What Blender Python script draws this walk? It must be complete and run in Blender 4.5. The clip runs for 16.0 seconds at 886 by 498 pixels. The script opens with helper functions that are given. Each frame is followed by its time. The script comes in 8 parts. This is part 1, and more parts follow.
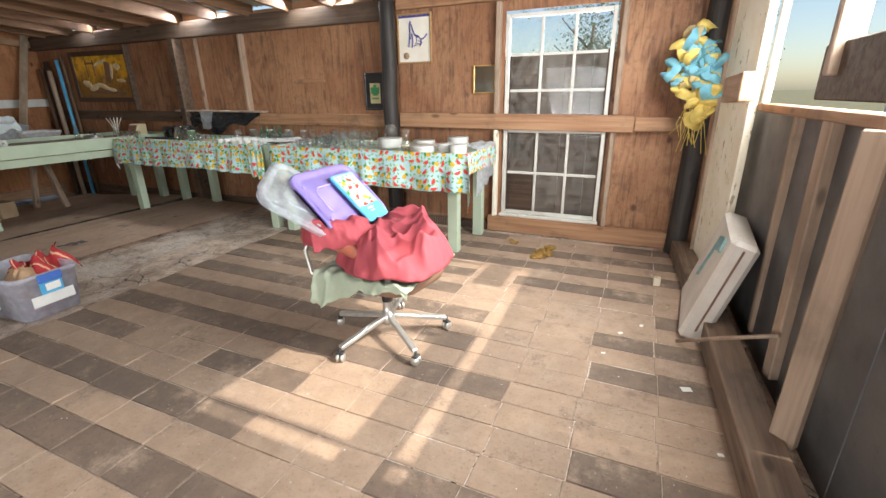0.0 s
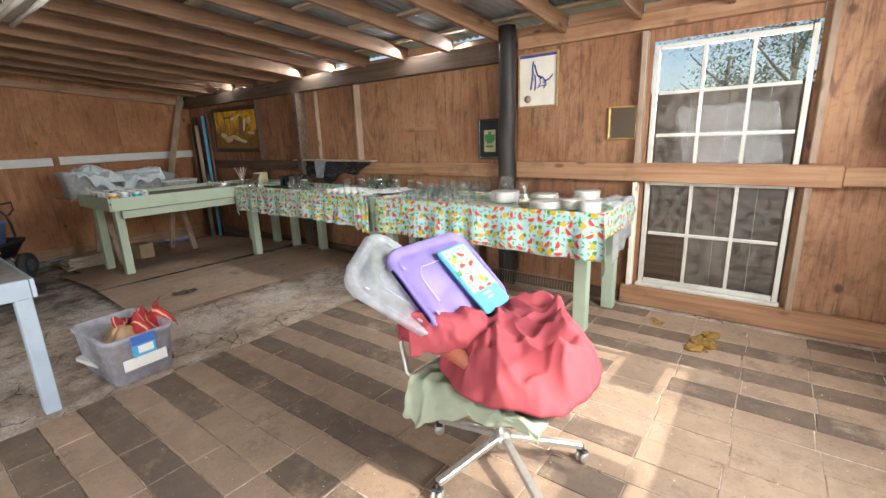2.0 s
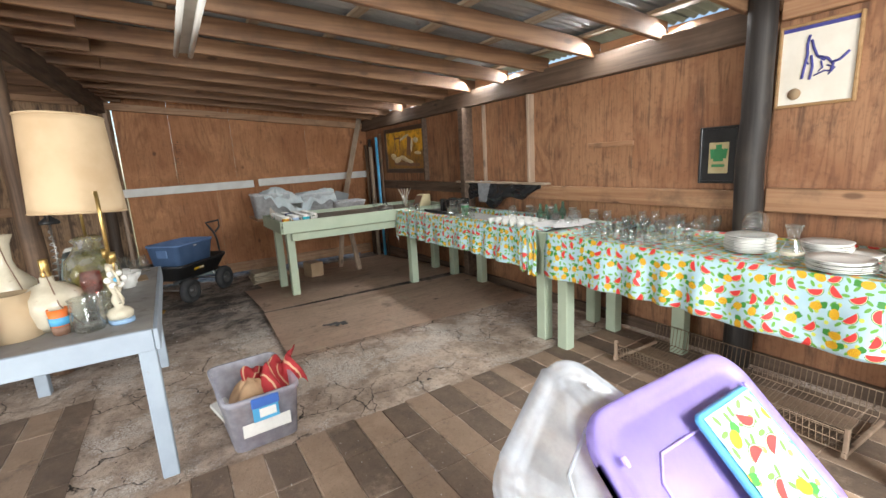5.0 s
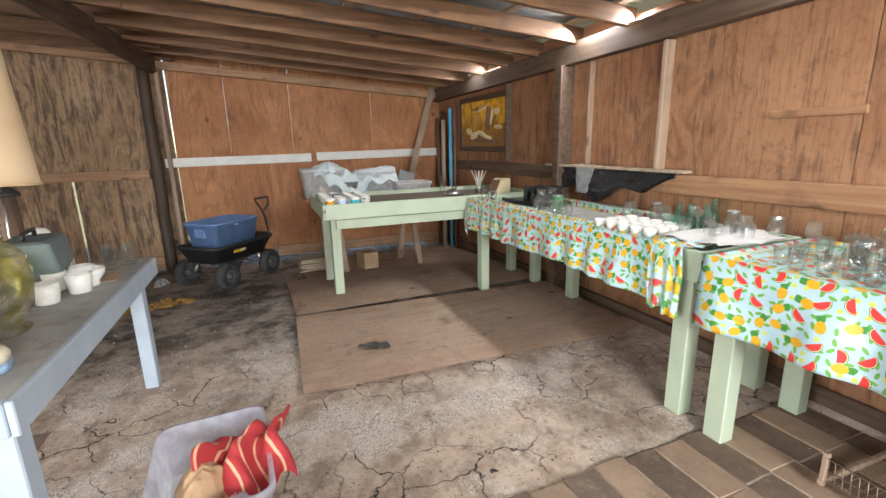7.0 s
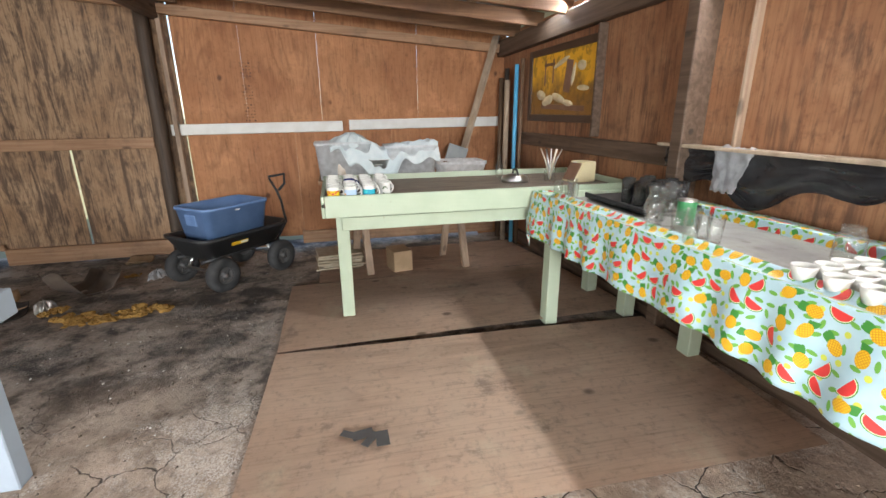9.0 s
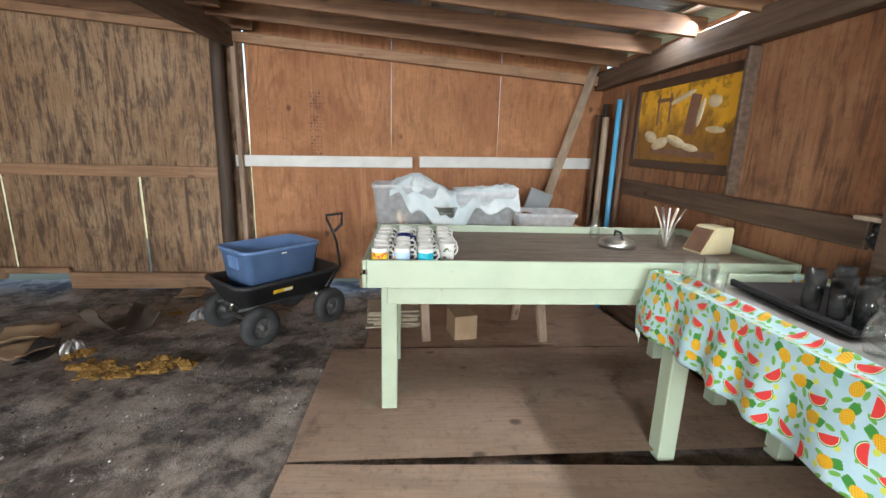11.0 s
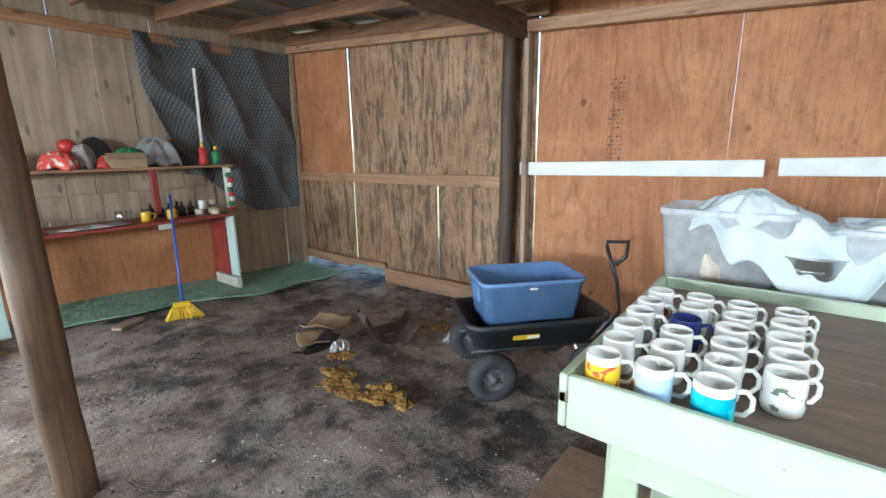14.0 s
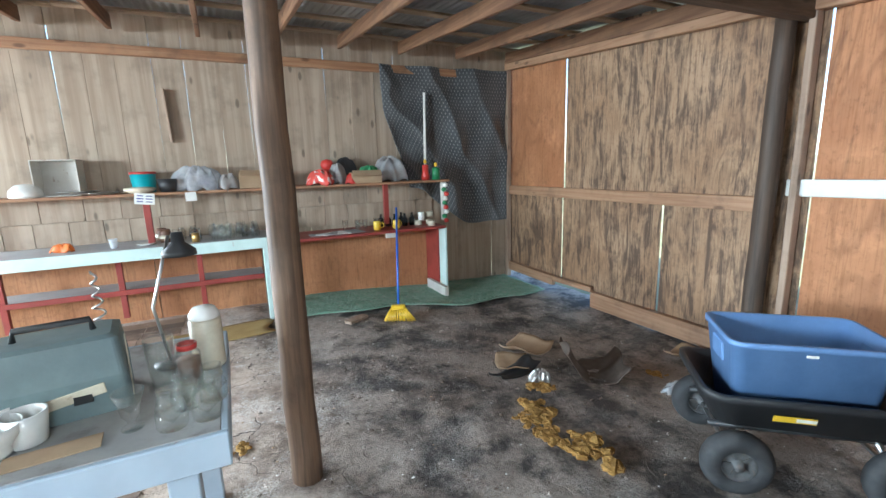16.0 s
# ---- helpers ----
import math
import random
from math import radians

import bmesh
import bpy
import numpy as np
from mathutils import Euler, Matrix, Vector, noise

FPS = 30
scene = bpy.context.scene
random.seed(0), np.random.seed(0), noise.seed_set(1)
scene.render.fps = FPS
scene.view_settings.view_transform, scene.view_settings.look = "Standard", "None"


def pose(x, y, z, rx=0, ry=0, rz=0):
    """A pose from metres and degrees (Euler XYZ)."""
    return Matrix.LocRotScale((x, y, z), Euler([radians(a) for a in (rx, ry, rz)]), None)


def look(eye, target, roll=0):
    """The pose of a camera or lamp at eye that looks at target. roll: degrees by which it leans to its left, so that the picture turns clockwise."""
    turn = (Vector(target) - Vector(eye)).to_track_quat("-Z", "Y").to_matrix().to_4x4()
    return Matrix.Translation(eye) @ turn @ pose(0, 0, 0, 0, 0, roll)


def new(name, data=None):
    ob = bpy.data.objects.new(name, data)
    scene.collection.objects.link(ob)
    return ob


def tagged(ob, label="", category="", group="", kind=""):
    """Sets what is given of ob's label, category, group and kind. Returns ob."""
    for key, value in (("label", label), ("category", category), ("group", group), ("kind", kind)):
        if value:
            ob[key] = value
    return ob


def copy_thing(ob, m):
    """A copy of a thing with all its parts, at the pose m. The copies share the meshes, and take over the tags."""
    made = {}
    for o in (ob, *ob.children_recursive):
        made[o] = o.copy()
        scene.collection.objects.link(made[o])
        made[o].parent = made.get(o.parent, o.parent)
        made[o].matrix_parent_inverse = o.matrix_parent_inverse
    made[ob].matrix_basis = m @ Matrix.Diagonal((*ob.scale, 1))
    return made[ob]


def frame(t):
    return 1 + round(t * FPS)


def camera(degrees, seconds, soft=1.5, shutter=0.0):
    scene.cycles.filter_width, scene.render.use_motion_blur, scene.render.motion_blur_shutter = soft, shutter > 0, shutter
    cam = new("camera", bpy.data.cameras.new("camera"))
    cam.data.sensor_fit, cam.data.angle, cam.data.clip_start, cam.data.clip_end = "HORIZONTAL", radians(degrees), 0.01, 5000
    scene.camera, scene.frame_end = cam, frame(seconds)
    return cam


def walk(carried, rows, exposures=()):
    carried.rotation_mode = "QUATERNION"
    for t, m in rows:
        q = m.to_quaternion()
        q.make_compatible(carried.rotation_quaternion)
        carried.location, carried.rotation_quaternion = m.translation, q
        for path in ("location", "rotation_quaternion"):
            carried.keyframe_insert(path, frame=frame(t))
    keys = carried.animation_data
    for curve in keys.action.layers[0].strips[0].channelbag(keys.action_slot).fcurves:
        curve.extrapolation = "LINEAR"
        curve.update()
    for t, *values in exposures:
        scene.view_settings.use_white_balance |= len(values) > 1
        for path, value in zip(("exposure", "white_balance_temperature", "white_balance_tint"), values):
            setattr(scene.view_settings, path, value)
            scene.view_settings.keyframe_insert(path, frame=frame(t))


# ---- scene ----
cam = camera(90.5, 16.0)
PATH = [
    (0, (-0.047, 0.209, 1.455), (-0.814, 1.931, 0.788), -0.8),
    (0.5, (-0.042, 0.213, 1.475), (-0.974, 1.872, 0.858), -1.6),
    (1, (-0.087, 0.302, 1.482), (-1.147, 1.903, 0.924), -1.9),
    (1.5, (-0.29, 0.537, 1.482), (-1.417, 2.106, 0.966), -1.9),
    (2, (-0.489, 0.753, 1.496), (-1.666, 2.297, 1.013), -1.9),
    (2.5, (-0.659, 1.035, 1.505), (-1.896, 2.537, 1.044), -2.0),
    (3, (-0.88, 1.181, 1.498), (-2.18, 2.634, 1.05), -2.0),
    (3.5, (-1.1, 1.293, 1.519), (-2.453, 2.7, 1.085), -1.8),
    (4, (-1.145, 1.335, 1.523), (-2.656, 2.581, 1.119), -2.5),
    (4.5, (-1.178, 1.357, 1.534), (-2.805, 2.452, 1.143), -3.2),
    (5, (-1.218, 1.387, 1.553), (-2.893, 2.408, 1.162), -3.2),
    (5.2, (-1.231, 1.404, 1.546), (-2.931, 2.378, 1.148), -2.9),
    (6.25, (-1.86, 1.62, 1.505), (-3.63, 2.47, 1.075), -2.1),
    (7.3, (-2.511, 2.03, 1.465), (-4.327, 2.73, 1.005), -1.1),
    (7.5, (-2.697, 2.052, 1.455), (-4.508, 2.773, 1.012), -0.9),
    (8, (-3.042, 2.235, 1.458), (-4.890, 2.880, 1.045), -1.3),
    (8.2, (-3.170, 2.322, 1.448), (-5.027, 2.896, 0.978), -1.3),
    (10.3, (-3.917, 2.628, 1.526), (-5.796, 2.982, 0.94), 1.3),
    (10.5, (-3.983, 2.628, 1.532), (-5.893, 2.896, 1.002), 1.3),
    (11, (-4.343, 2.69, 1.528), (-6.287, 2.824, 1.08), 1.6),
    (11.5, (-4.592, 2.746, 1.513), (-6.546, 2.739, 1.089), 0.8),
    (12, (-4.808, 2.836, 1.532), (-6.728, 2.495, 1.089), -0.5),
    (12.5, (-5.126, 2.796, 1.483), (-7.003, 2.263, 1.043), -0.8),
    (13, (-5.342, 2.739, 1.491), (-7.18, 2.071, 1.07), 0.1),
    (13.5, (-5.495, 2.82, 1.488), (-7.218, 1.912, 1.034), 0.2),
    (14, (-5.546, 2.833, 1.515), (-7.075, 1.621, 1.078), -0.9),
    (14.5, (-5.583, 2.796, 1.541), (-6.983, 1.419, 1.16), -2.0),
    (15, (-5.532, 2.769, 1.564), (-6.75, 1.229, 1.181), -2.3),
    (15.5, (-5.595, 2.706, 1.54), (-6.631, 1.042, 1.14), -2.0),
    (16, (-5.632, 2.588, 1.578), (-6.488, 0.82, 1.202), -1.7),
]
EXPOSURES = [(0.0, 0.15, 6650, 9), (2.5, 0.2, 6700, 9), (5.0, 0.5, 6700, 9), (8.0, 1.1, 6750, 11), (12.5, 1.45, 6150, 5), (16.0, 2.05, 5450, 0)]
walk(cam, [(t, look(eye, target, roll)) for t, eye, target, roll in PATH], EXPOSURES)

# ---- light ----
SUN_UP = 44.0
world = bpy.data.worlds.new("world")
scene.world = world
world.use_nodes = True
wn = world.node_tree
sky = wn.nodes.new("ShaderNodeTexSky")
sky.sky_type, sky.sun_disc = "NISHITA", False
sky.sun_elevation, sky.sun_rotation = radians(SUN_UP), radians(90)
wn.links.new(sky.outputs[0], wn.nodes["Background"].inputs[0])
wn.nodes["Background"].inputs[1].default_value = 0.15
sun = new("sun", bpy.data.lights.new("sun", "SUN"))
sun.data.energy, sun.data.angle, sun.data.color = 5.0, radians(0.5), (1.0, 0.94, 0.84)
sun.matrix_world = look((30 * math.cos(radians(SUN_UP)), 2.0, 30 * math.sin(radians(SUN_UP))), (0, 2.0, 0))


def area_lamp(name, eye, target, sx, sy, power, color):
    ob = new(name, bpy.data.lights.new(name, "AREA"))
    ob.data.shape, ob.data.size, ob.data.size_y = "RECTANGLE", sx, sy
    ob.data.energy, ob.data.color = power, color
    ob.matrix_world = look(eye, target)
    return ob


# daylight: open east side, north window; added lamps in unseen south-east and south openings
area_lamp("daylight_east", (0.98, 2.45, 1.98), (-3, 2.3, -0.9), 2.0, 1.1, 260, (0.93, 0.97, 1.0))
# added fill lamp in an assumed opening out of view
area_lamp("daylight_entrance", (0.98, -1.45, 1.15), (-3, -1.0, -0.8), 2.7, 2.2, 65, (0.95, 0.97, 1.0))
# added fill lamp; the south wall is out of view here
area_lamp("daylight_doorway", (-1.5, -3.3, 1.15), (-2.6, 0.5, -0.9), 2.1, 2.0, 190, (0.95, 0.97, 1.0))
# strips added inside the eave blocks boost the slit daylight on the floor
for k, ex in enumerate((-7.7, -5.5, -3.6)):
    area_lamp("daylight_eave", (ex, 4.70, 2.455), (ex + 0.3, 2.9, 0.0), 0.9, 0.05, (7, 19, 15)[k], (0.93, 0.97, 1.0))
area_lamp("daylight_north", (-0.88, 5.1, 1.96), (-0.88, 3, 1.2), 0.9, 0.3, 14, (0.93, 0.97, 1.0))


# ---- mesh helpers ----
def finish(bm, name, material, smooth=False):
    me = bpy.data.meshes.new(name)
    bm.normal_update()
    bm.to_mesh(me)
    bm.free()
    for m in material if isinstance(material, (list, tuple)) else (material,):
        me.materials.append(m)
    if smooth:
        for p in me.polygons:
            p.use_smooth = True
    return me


def part(name, bm, material, parent=None, label="", smooth=False):
    ob = new(name, finish(bm, name, material, smooth))
    if parent is not None:
        ob.parent = parent
    return tagged(ob, label)


def thing(name, at=(0, 0, 0), rz=0.0, label="", category="", group="", kind=""):
    ob = new(name)
    ob.empty_display_size = 0.1
    ob.matrix_basis = pose(at[0], at[1], at[2], 0, 0, rz)
    return tagged(ob, label, category, group, kind)


def box(bm, c, s, rot=None, bevel=0.0, mi=0):
    m = Matrix.Translation(c) @ (rot.to_4x4() if rot is not None else Matrix.Identity(4)) @ Matrix.Diagonal((s[0], s[1], s[2], 1))
    vs = bmesh.ops.create_cube(bm, size=1.0, matrix=m)["verts"]
    fs = {f for v in vs for f in v.link_faces}
    for f in fs:
        f.material_index = mi
    if bevel:
        bmesh.ops.bevel(bm, geom=list({e for v in vs for e in v.link_edges}), offset=bevel, segments=1, affect="EDGES", profile=0.6)
    return vs


def span(bm, a, b, w, h, bevel=0.0, up=(0, 0, 1), mi=0):
    """A timber from a to b, w wide and h high."""
    a, b = Vector(a), Vector(b)
    z = (b - a).normalized()
    x = Vector(up).cross(z)
    if x.length < 1e-4:
        x = Vector((1, 0, 0)).cross(z)
    x.normalize()
    y = z.cross(x)
    rot = Matrix((x, y, z)).transposed()
    return box(bm, (a + b) / 2, (w, h, (b - a).length), rot, bevel, mi)


def lathe(bm, profile, at=(0, 0, 0), seg=16, m=None, mi=0):
    base = Matrix.Translation(at) @ (m if m is not None else Matrix.Identity(4))
    rings = []
    for r, z in profile:
        if r < 1e-5:
            rings.append([bm.verts.new(base @ Vector((0, 0, z)))])
        else:
            rings.append([bm.verts.new(base @ Vector((r * math.cos(2 * math.pi * i / seg), r * math.sin(2 * math.pi * i / seg), z))) for i in range(seg)])
    for a, b in zip(rings, rings[1:]):
        for i in range(seg):
            j = (i + 1) % seg
            if len(a) == 1 and len(b) > 1:
                f = bm.faces.new((a[0], b[j], b[i]))
            elif len(b) == 1 and len(a) > 1:
                f = bm.faces.new((a[i], a[j], b[0]))
            elif len(a) > 1:
                f = bm.faces.new((a[i], a[j], b[j], b[i]))
            else:
                continue
            f.material_index = mi
            f.smooth = True


def tube(bm, pts, r, seg=8, closed=False, r2=None):
    pts = [Vector(p) for p in pts]
    n = len(pts)
    rings, ref = [], None
    for i, p in enumerate(pts):
        a = pts[i - 1] if i or closed else p
        b = pts[(i + 1) % n] if i < n - 1 or closed else p
        t = (b - a).normalized()
        if ref is None:
            ref = Vector((0, 0, 1)) if abs(t.z) < 0.9 else Vector((1, 0, 0))
        x = (ref - t * ref.dot(t)).normalized()
        ref = x
        y = t.cross(x)
        rr = r if r2 is None else r + (r2 - r) * i / (n - 1)
        rings.append([bm.verts.new(p + rr * (math.cos(2 * math.pi * k / seg) * x + math.sin(2 * math.pi * k / seg) * y)) for k in range(seg)])
    for i in range(n if closed else n - 1):
        a, b = rings[i], rings[(i + 1) % n]
        for k in range(seg):
            f = bm.faces.new((a[k], a[(k + 1) % seg], b[(k + 1) % seg], b[k]))
            f.smooth = True
    if not closed:
        bm.faces.new(rings[0][::-1])
        bm.faces.new(rings[-1])


def sheet(bm, nx, ny, fn, uv=None, mi=0):
    """A grid of nx by ny cells laid by fn(u, v); uv gives its printed coordinates in metres."""
    layer = bm.loops.layers.uv.verify() if uv else None
    vs = [[bm.verts.new(fn(i / nx, j / ny)) for j in range(ny + 1)] for i in range(nx + 1)]
    for i in range(nx):
        for j in range(ny):
            f = bm.faces.new((vs[i][j], vs[i + 1][j], vs[i + 1][j + 1], vs[i][j + 1]))
            f.smooth, f.material_index = True, mi
            if uv:
                for loop, (a, b) in zip(f.loops, ((i, j), (i + 1, j), (i + 1, j + 1), (i, j + 1))):
                    loop[layer].uv = uv(a / nx, b / ny)
    return vs


def thicken(ob, t, offset=0.0):
    mod = ob.modifiers.new("thickness", "SOLIDIFY")
    mod.thickness, mod.offset = t, offset
    return ob


def B():
    return bmesh.new()


def fb(x, y, z=0.0, s=1.0, octaves=3):
    return noise.fractal(Vector((x * s, y * s, z * s)), 1.0, 2.0, octaves)


# ---- materials ----
class Nodes:
    def __init__(self, name):
        self.m = bpy.data.materials.new(name)
        self.m.use_nodes = True
        self.t = self.m.node_tree
        self.bsdf = self.t.nodes["Principled BSDF"]

    def add(self, kind, operation=None, use_clamp=None, interpolation_type=None, data_type=None, blend_type=None, feature=None):
        n = self.t.nodes.new(kind)
        if operation is not None:
            n.operation = operation
        if use_clamp is not None:
            n.use_clamp = use_clamp
        if interpolation_type is not None:
            n.interpolation_type = interpolation_type
        if data_type is not None:
            n.data_type = data_type
        if blend_type is not None:
            n.blend_type = blend_type
        if feature is not None:
            n.feature = feature
        return n

    def put(self, sock, v):
        if isinstance(v, bpy.types.NodeSocket):
            self.t.links.new(v, sock)
        elif isinstance(v, (tuple, list)) and sock.type == "RGBA":
            sock.default_value = (*v, 1.0)[:4]
        else:
            sock.default_value = v

    def coord(self, scale=(1, 1, 1), which="Object", shift=True):
        c = self.add("ShaderNodeTexCoord").outputs[which]
        mp = self.add("ShaderNodeMapping")
        self.put(mp.inputs["Scale"], scale)
        self.put(mp.inputs["Vector"], c)
        if shift:
            r = self.add("ShaderNodeObjectInfo").outputs["Random"]
            mul = self.math("MULTIPLY", r, 37.0)
            cmb = self.add("ShaderNodeCombineXYZ")
            for i in range(3):
                self.put(cmb.inputs[i], mul)
            self.put(mp.inputs["Location"], cmb.outputs[0])
        return mp.outputs[0]

    def math(self, op, a, b=0.0, c=0.0, clamp=False):
        n = self.add("ShaderNodeMath", operation=op, use_clamp=clamp)
        for i, v in enumerate((a, b, c)):
            self.put(n.inputs[i], v)
        return n.outputs[0]

    def noise(self, vec, scale, detail=4.0, rough=0.55, dist=0.0):
        n = self.add("ShaderNodeTexNoise")
        self.put(n.inputs["Vector"], vec)
        for k, v in (("Scale", scale), ("Detail", detail), ("Roughness", rough), ("Distortion", dist)):
            self.put(n.inputs[k], v)
        return n.outputs["Fac"]

    def step(self, v, lo, hi):
        n = self.add("ShaderNodeMapRange", interpolation_type="SMOOTHSTEP")
        for i, x in enumerate((v, lo, hi, 0.0, 1.0)):
            self.put(n.inputs[i], x)
        return n.outputs[0]

    def mix(self, f, a, b, mode="MIX"):
        n = self.add("ShaderNodeMix", data_type="RGBA", blend_type=mode)
        self.put(n.inputs["Factor"], f)
        self.put([s for s in n.inputs if s.name == "A" and s.type == "RGBA"][0], a)
        self.put([s for s in n.inputs if s.name == "B" and s.type == "RGBA"][0], b)
        return [s for s in n.outputs if s.type == "RGBA"][0]

    def bump(self, h, strength=0.3, dist=0.01):
        n = self.add("ShaderNodeBump")
        for k, v in (("Strength", strength), ("Distance", dist), ("Height", h)):
            self.put(n.inputs[k], v)
        self.put(self.bsdf.inputs["Normal"], n.outputs[0])

    def done(self, color, rough=0.6, metal=0.0, **kw):
        self.put(self.bsdf.inputs["Base Color"], color)
        self.put(self.bsdf.inputs["Roughness"], rough)
        self.put(self.bsdf.inputs["Metallic"], metal)
        for k, v in kw.items():
            self.put(self.bsdf.inputs[k.replace("_", " ")], v)
        return self.m


def surface(name, c1, c2, scale=6.0, rough=0.6, metal=0.0, bump=0.15, dirt=None, dirt_amount=0.5, fine=60.0, stretch=(1, 1, 1), **kw):
    """A plain painted, moulded or woven surface: two tones at a broad scale, fine grain, dirt in patches."""
    n = Nodes(name)
    v = n.coord(stretch)
    broad, grain = n.noise(v, scale, 5), n.noise(v, fine, 3)
    col = n.mix(n.step(broad, 0.35, 0.68), c1, c2)
    col = n.mix(n.math("MULTIPLY", n.math("SUBTRACT", grain, 0.3, clamp=True), 0.35), col, tuple(x * 0.55 for x in c1))
    if dirt:
        d = n.step(n.noise(v, scale * 2.3, 6, 0.65), 1.0 - dirt_amount, 1.08 - dirt_amount * 0.6)
        col = n.mix(d, col, dirt)
    n.bump(n.math("ADD", grain, broad), bump, 0.004)
    r = n.math("ADD", n.math("MULTIPLY", n.math("SUBTRACT", broad, 0.5), 0.25), rough, clamp=True)
    return n.done(col, r, metal, **kw)


def plywood(name, pale, mid, dark, axis="z", figure=9.0, stain=0.5, dirt=(0.09, 0.05, 0.03), drip_at=0.56, blots=0.35):
    """Rotary-cut plywood: soft cathedral figure along one axis, runs of water stain, knots, blots and scuffs."""
    n = Nodes(name)
    along = lambda a, b: {"z": (a, a, b), "y": (a, b, a), "x": (b, a, a)}[axis]
    fig = n.noise(n.coord(along(2.0, 0.5)), 1.0, 3.0, 0.5, 0.9)
    lines = n.math("PINGPONG", n.math("MULTIPLY", fig, figure * 2), 1.0)
    fib = n.noise(n.coord(along(70, 3.0)), 1.0, 4.0, 0.65)
    v = n.coord((1, 1, 1))
    broad, fine = n.noise(v, 1.1, 5.0, 0.6), n.noise(v, 24.0, 5.0, 0.7)
    soft = n.math("MULTIPLY", n.step(lines, 0.35, 0.95), n.step(n.noise(v, 0.9, 2.0), 0.38, 0.66))
    col = n.mix(n.step(broad, 0.36, 0.64), pale, mid)
    col = n.mix(n.math("MULTIPLY", soft, 0.55), col, dark)
    col = n.mix(n.math("MULTIPLY", n.step(fib, 0.45, 0.72), 0.5), col, dark)
    col = n.mix(n.math("MULTIPLY", n.step(fine, 0.50, 0.72), 0.45), col, tuple(c * 0.7 for c in dark))
    col = n.mix(n.math("MULTIPLY", n.step(n.noise(v, 2.1, 6.0, 0.7), 0.54, 0.70), 0.4), col, tuple(min(0.85, c * 1.35 + 0.02) for c in pale))
    vo = n.add("ShaderNodeTexVoronoi")
    n.put(vo.inputs["Vector"], n.coord(along(1, 0.75)))
    n.put(vo.inputs["Scale"], 2.6)
    knot = n.math("SUBTRACT", 1.0, n.step(n.math("ADD", vo.outputs["Distance"], n.math("MULTIPLY", fine, 0.06)), 0.06, 0.13))
    col = n.mix(n.math("MULTIPLY", knot, 0.85), col, tuple(c * 0.4 for c in dark))
    wob = n.noise(n.coord(along(5.0, 3.2)), 1.0, 3.0, 0.6, 1.5)
    runs = n.noise(n.coord(along(15, 1.9)), 1.0, 7.0, 0.7, 0.8)
    drip = n.math("ADD", n.math("MULTIPLY", runs, 0.72), n.math("MULTIPLY", wob, 0.28))
    col = n.mix(n.math("MULTIPLY", n.step(n.math("ADD", drip, n.math("MULTIPLY", n.math("SUBTRACT", fib, 0.5), 0.12)), drip_at - 0.03, drip_at + 0.12), stain), col, dirt)
    blot = n.step(n.noise(v, 3.1, 8.0, 0.74), 0.56, 0.70)
    col = n.mix(n.math("MULTIPLY", blot, blots), col, dirt)
    n.bump(n.math("ADD", n.math("MULTIPLY", lines, 0.25), n.math("ADD", fib, n.math("MULTIPLY", fine, 0.5))), 0.3, 0.003)
    return n.done(col, n.math("ADD", n.math("MULTIPLY", fib, 0.3), 0.55))


def timber(name, pale, dark, axis="z", stain=0.35, dirt=(0.05, 0.035, 0.025), grain=1.0):
    """Sawn timber: straight grain along one axis, knots, dirty patches."""
    n = Nodes(name)
    g = {"z": (26, 26, 1.1), "y": (26, 1.1, 26), "x": (1.1, 26, 26)}[axis]
    a = n.noise(n.coord(tuple(x * grain for x in g)), 1.0, 4.0, 0.6, 0.4)
    fine = n.noise(n.coord(tuple(x * 5 for x in g)), 1.0, 2.0)
    col = n.mix(n.step(a, 0.3, 0.7), pale, dark)
    vo = n.add("ShaderNodeTexVoronoi")
    n.put(vo.inputs["Vector"], n.coord({"z": (2, 2, 0.8), "y": (2, 0.8, 2), "x": (0.8, 2, 2)}[axis]))
    n.put(vo.inputs["Scale"], 3.0)
    knot = n.math("SUBTRACT", 1.0, n.step(vo.outputs["Distance"], 0.07, 0.16))
    col = n.mix(n.math("MULTIPLY", knot, 0.75), col, tuple(c * 0.35 for c in dark))
    d = n.noise(n.coord((1, 1, 1)), 3.0, 6.0, 0.65)
    col = n.mix(n.math("MULTIPLY", n.step(d, 0.48, 0.68), stain), col, dirt)
    n.bump(n.math("ADD", a, n.math("MULTIPLY", fine, 0.5)), 0.35, 0.004)
    return n.done(col, n.math("ADD", n.math("MULTIPLY", a, 0.3), 0.5))


def paint_on_wood(name, paint, paint2, wood, wear=0.45, axis="z"):
    """Brushed old paint, rubbed through to wood in places."""
    n = Nodes(name)
    v = n.coord((1, 1, 1))
    tone = n.noise(v, 5.0, 5.0)
    streak = n.noise(n.coord({"z": (30, 30, 2), "y": (30, 2, 30), "x": (2, 30, 30)}[axis]), 1.0, 4.0, 0.6)
    col = n.mix(n.step(tone, 0.35, 0.7), paint, paint2)
    chip = n.math("ADD", n.math("MULTIPLY", n.noise(v, 9.0, 7.0, 0.7), 0.6), n.math("MULTIPLY", streak, 0.4))
    m = n.step(chip, 0.78 - wear * 0.5, 0.82 - wear * 0.5)
    col = n.mix(m, col, wood)
    n.bump(n.math("SUBTRACT", n.math("MULTIPLY", streak, 0.4), m), 0.3, 0.003)
    return n.done(col, n.math("ADD", n.math("MULTIPLY", tone, 0.3), 0.35))


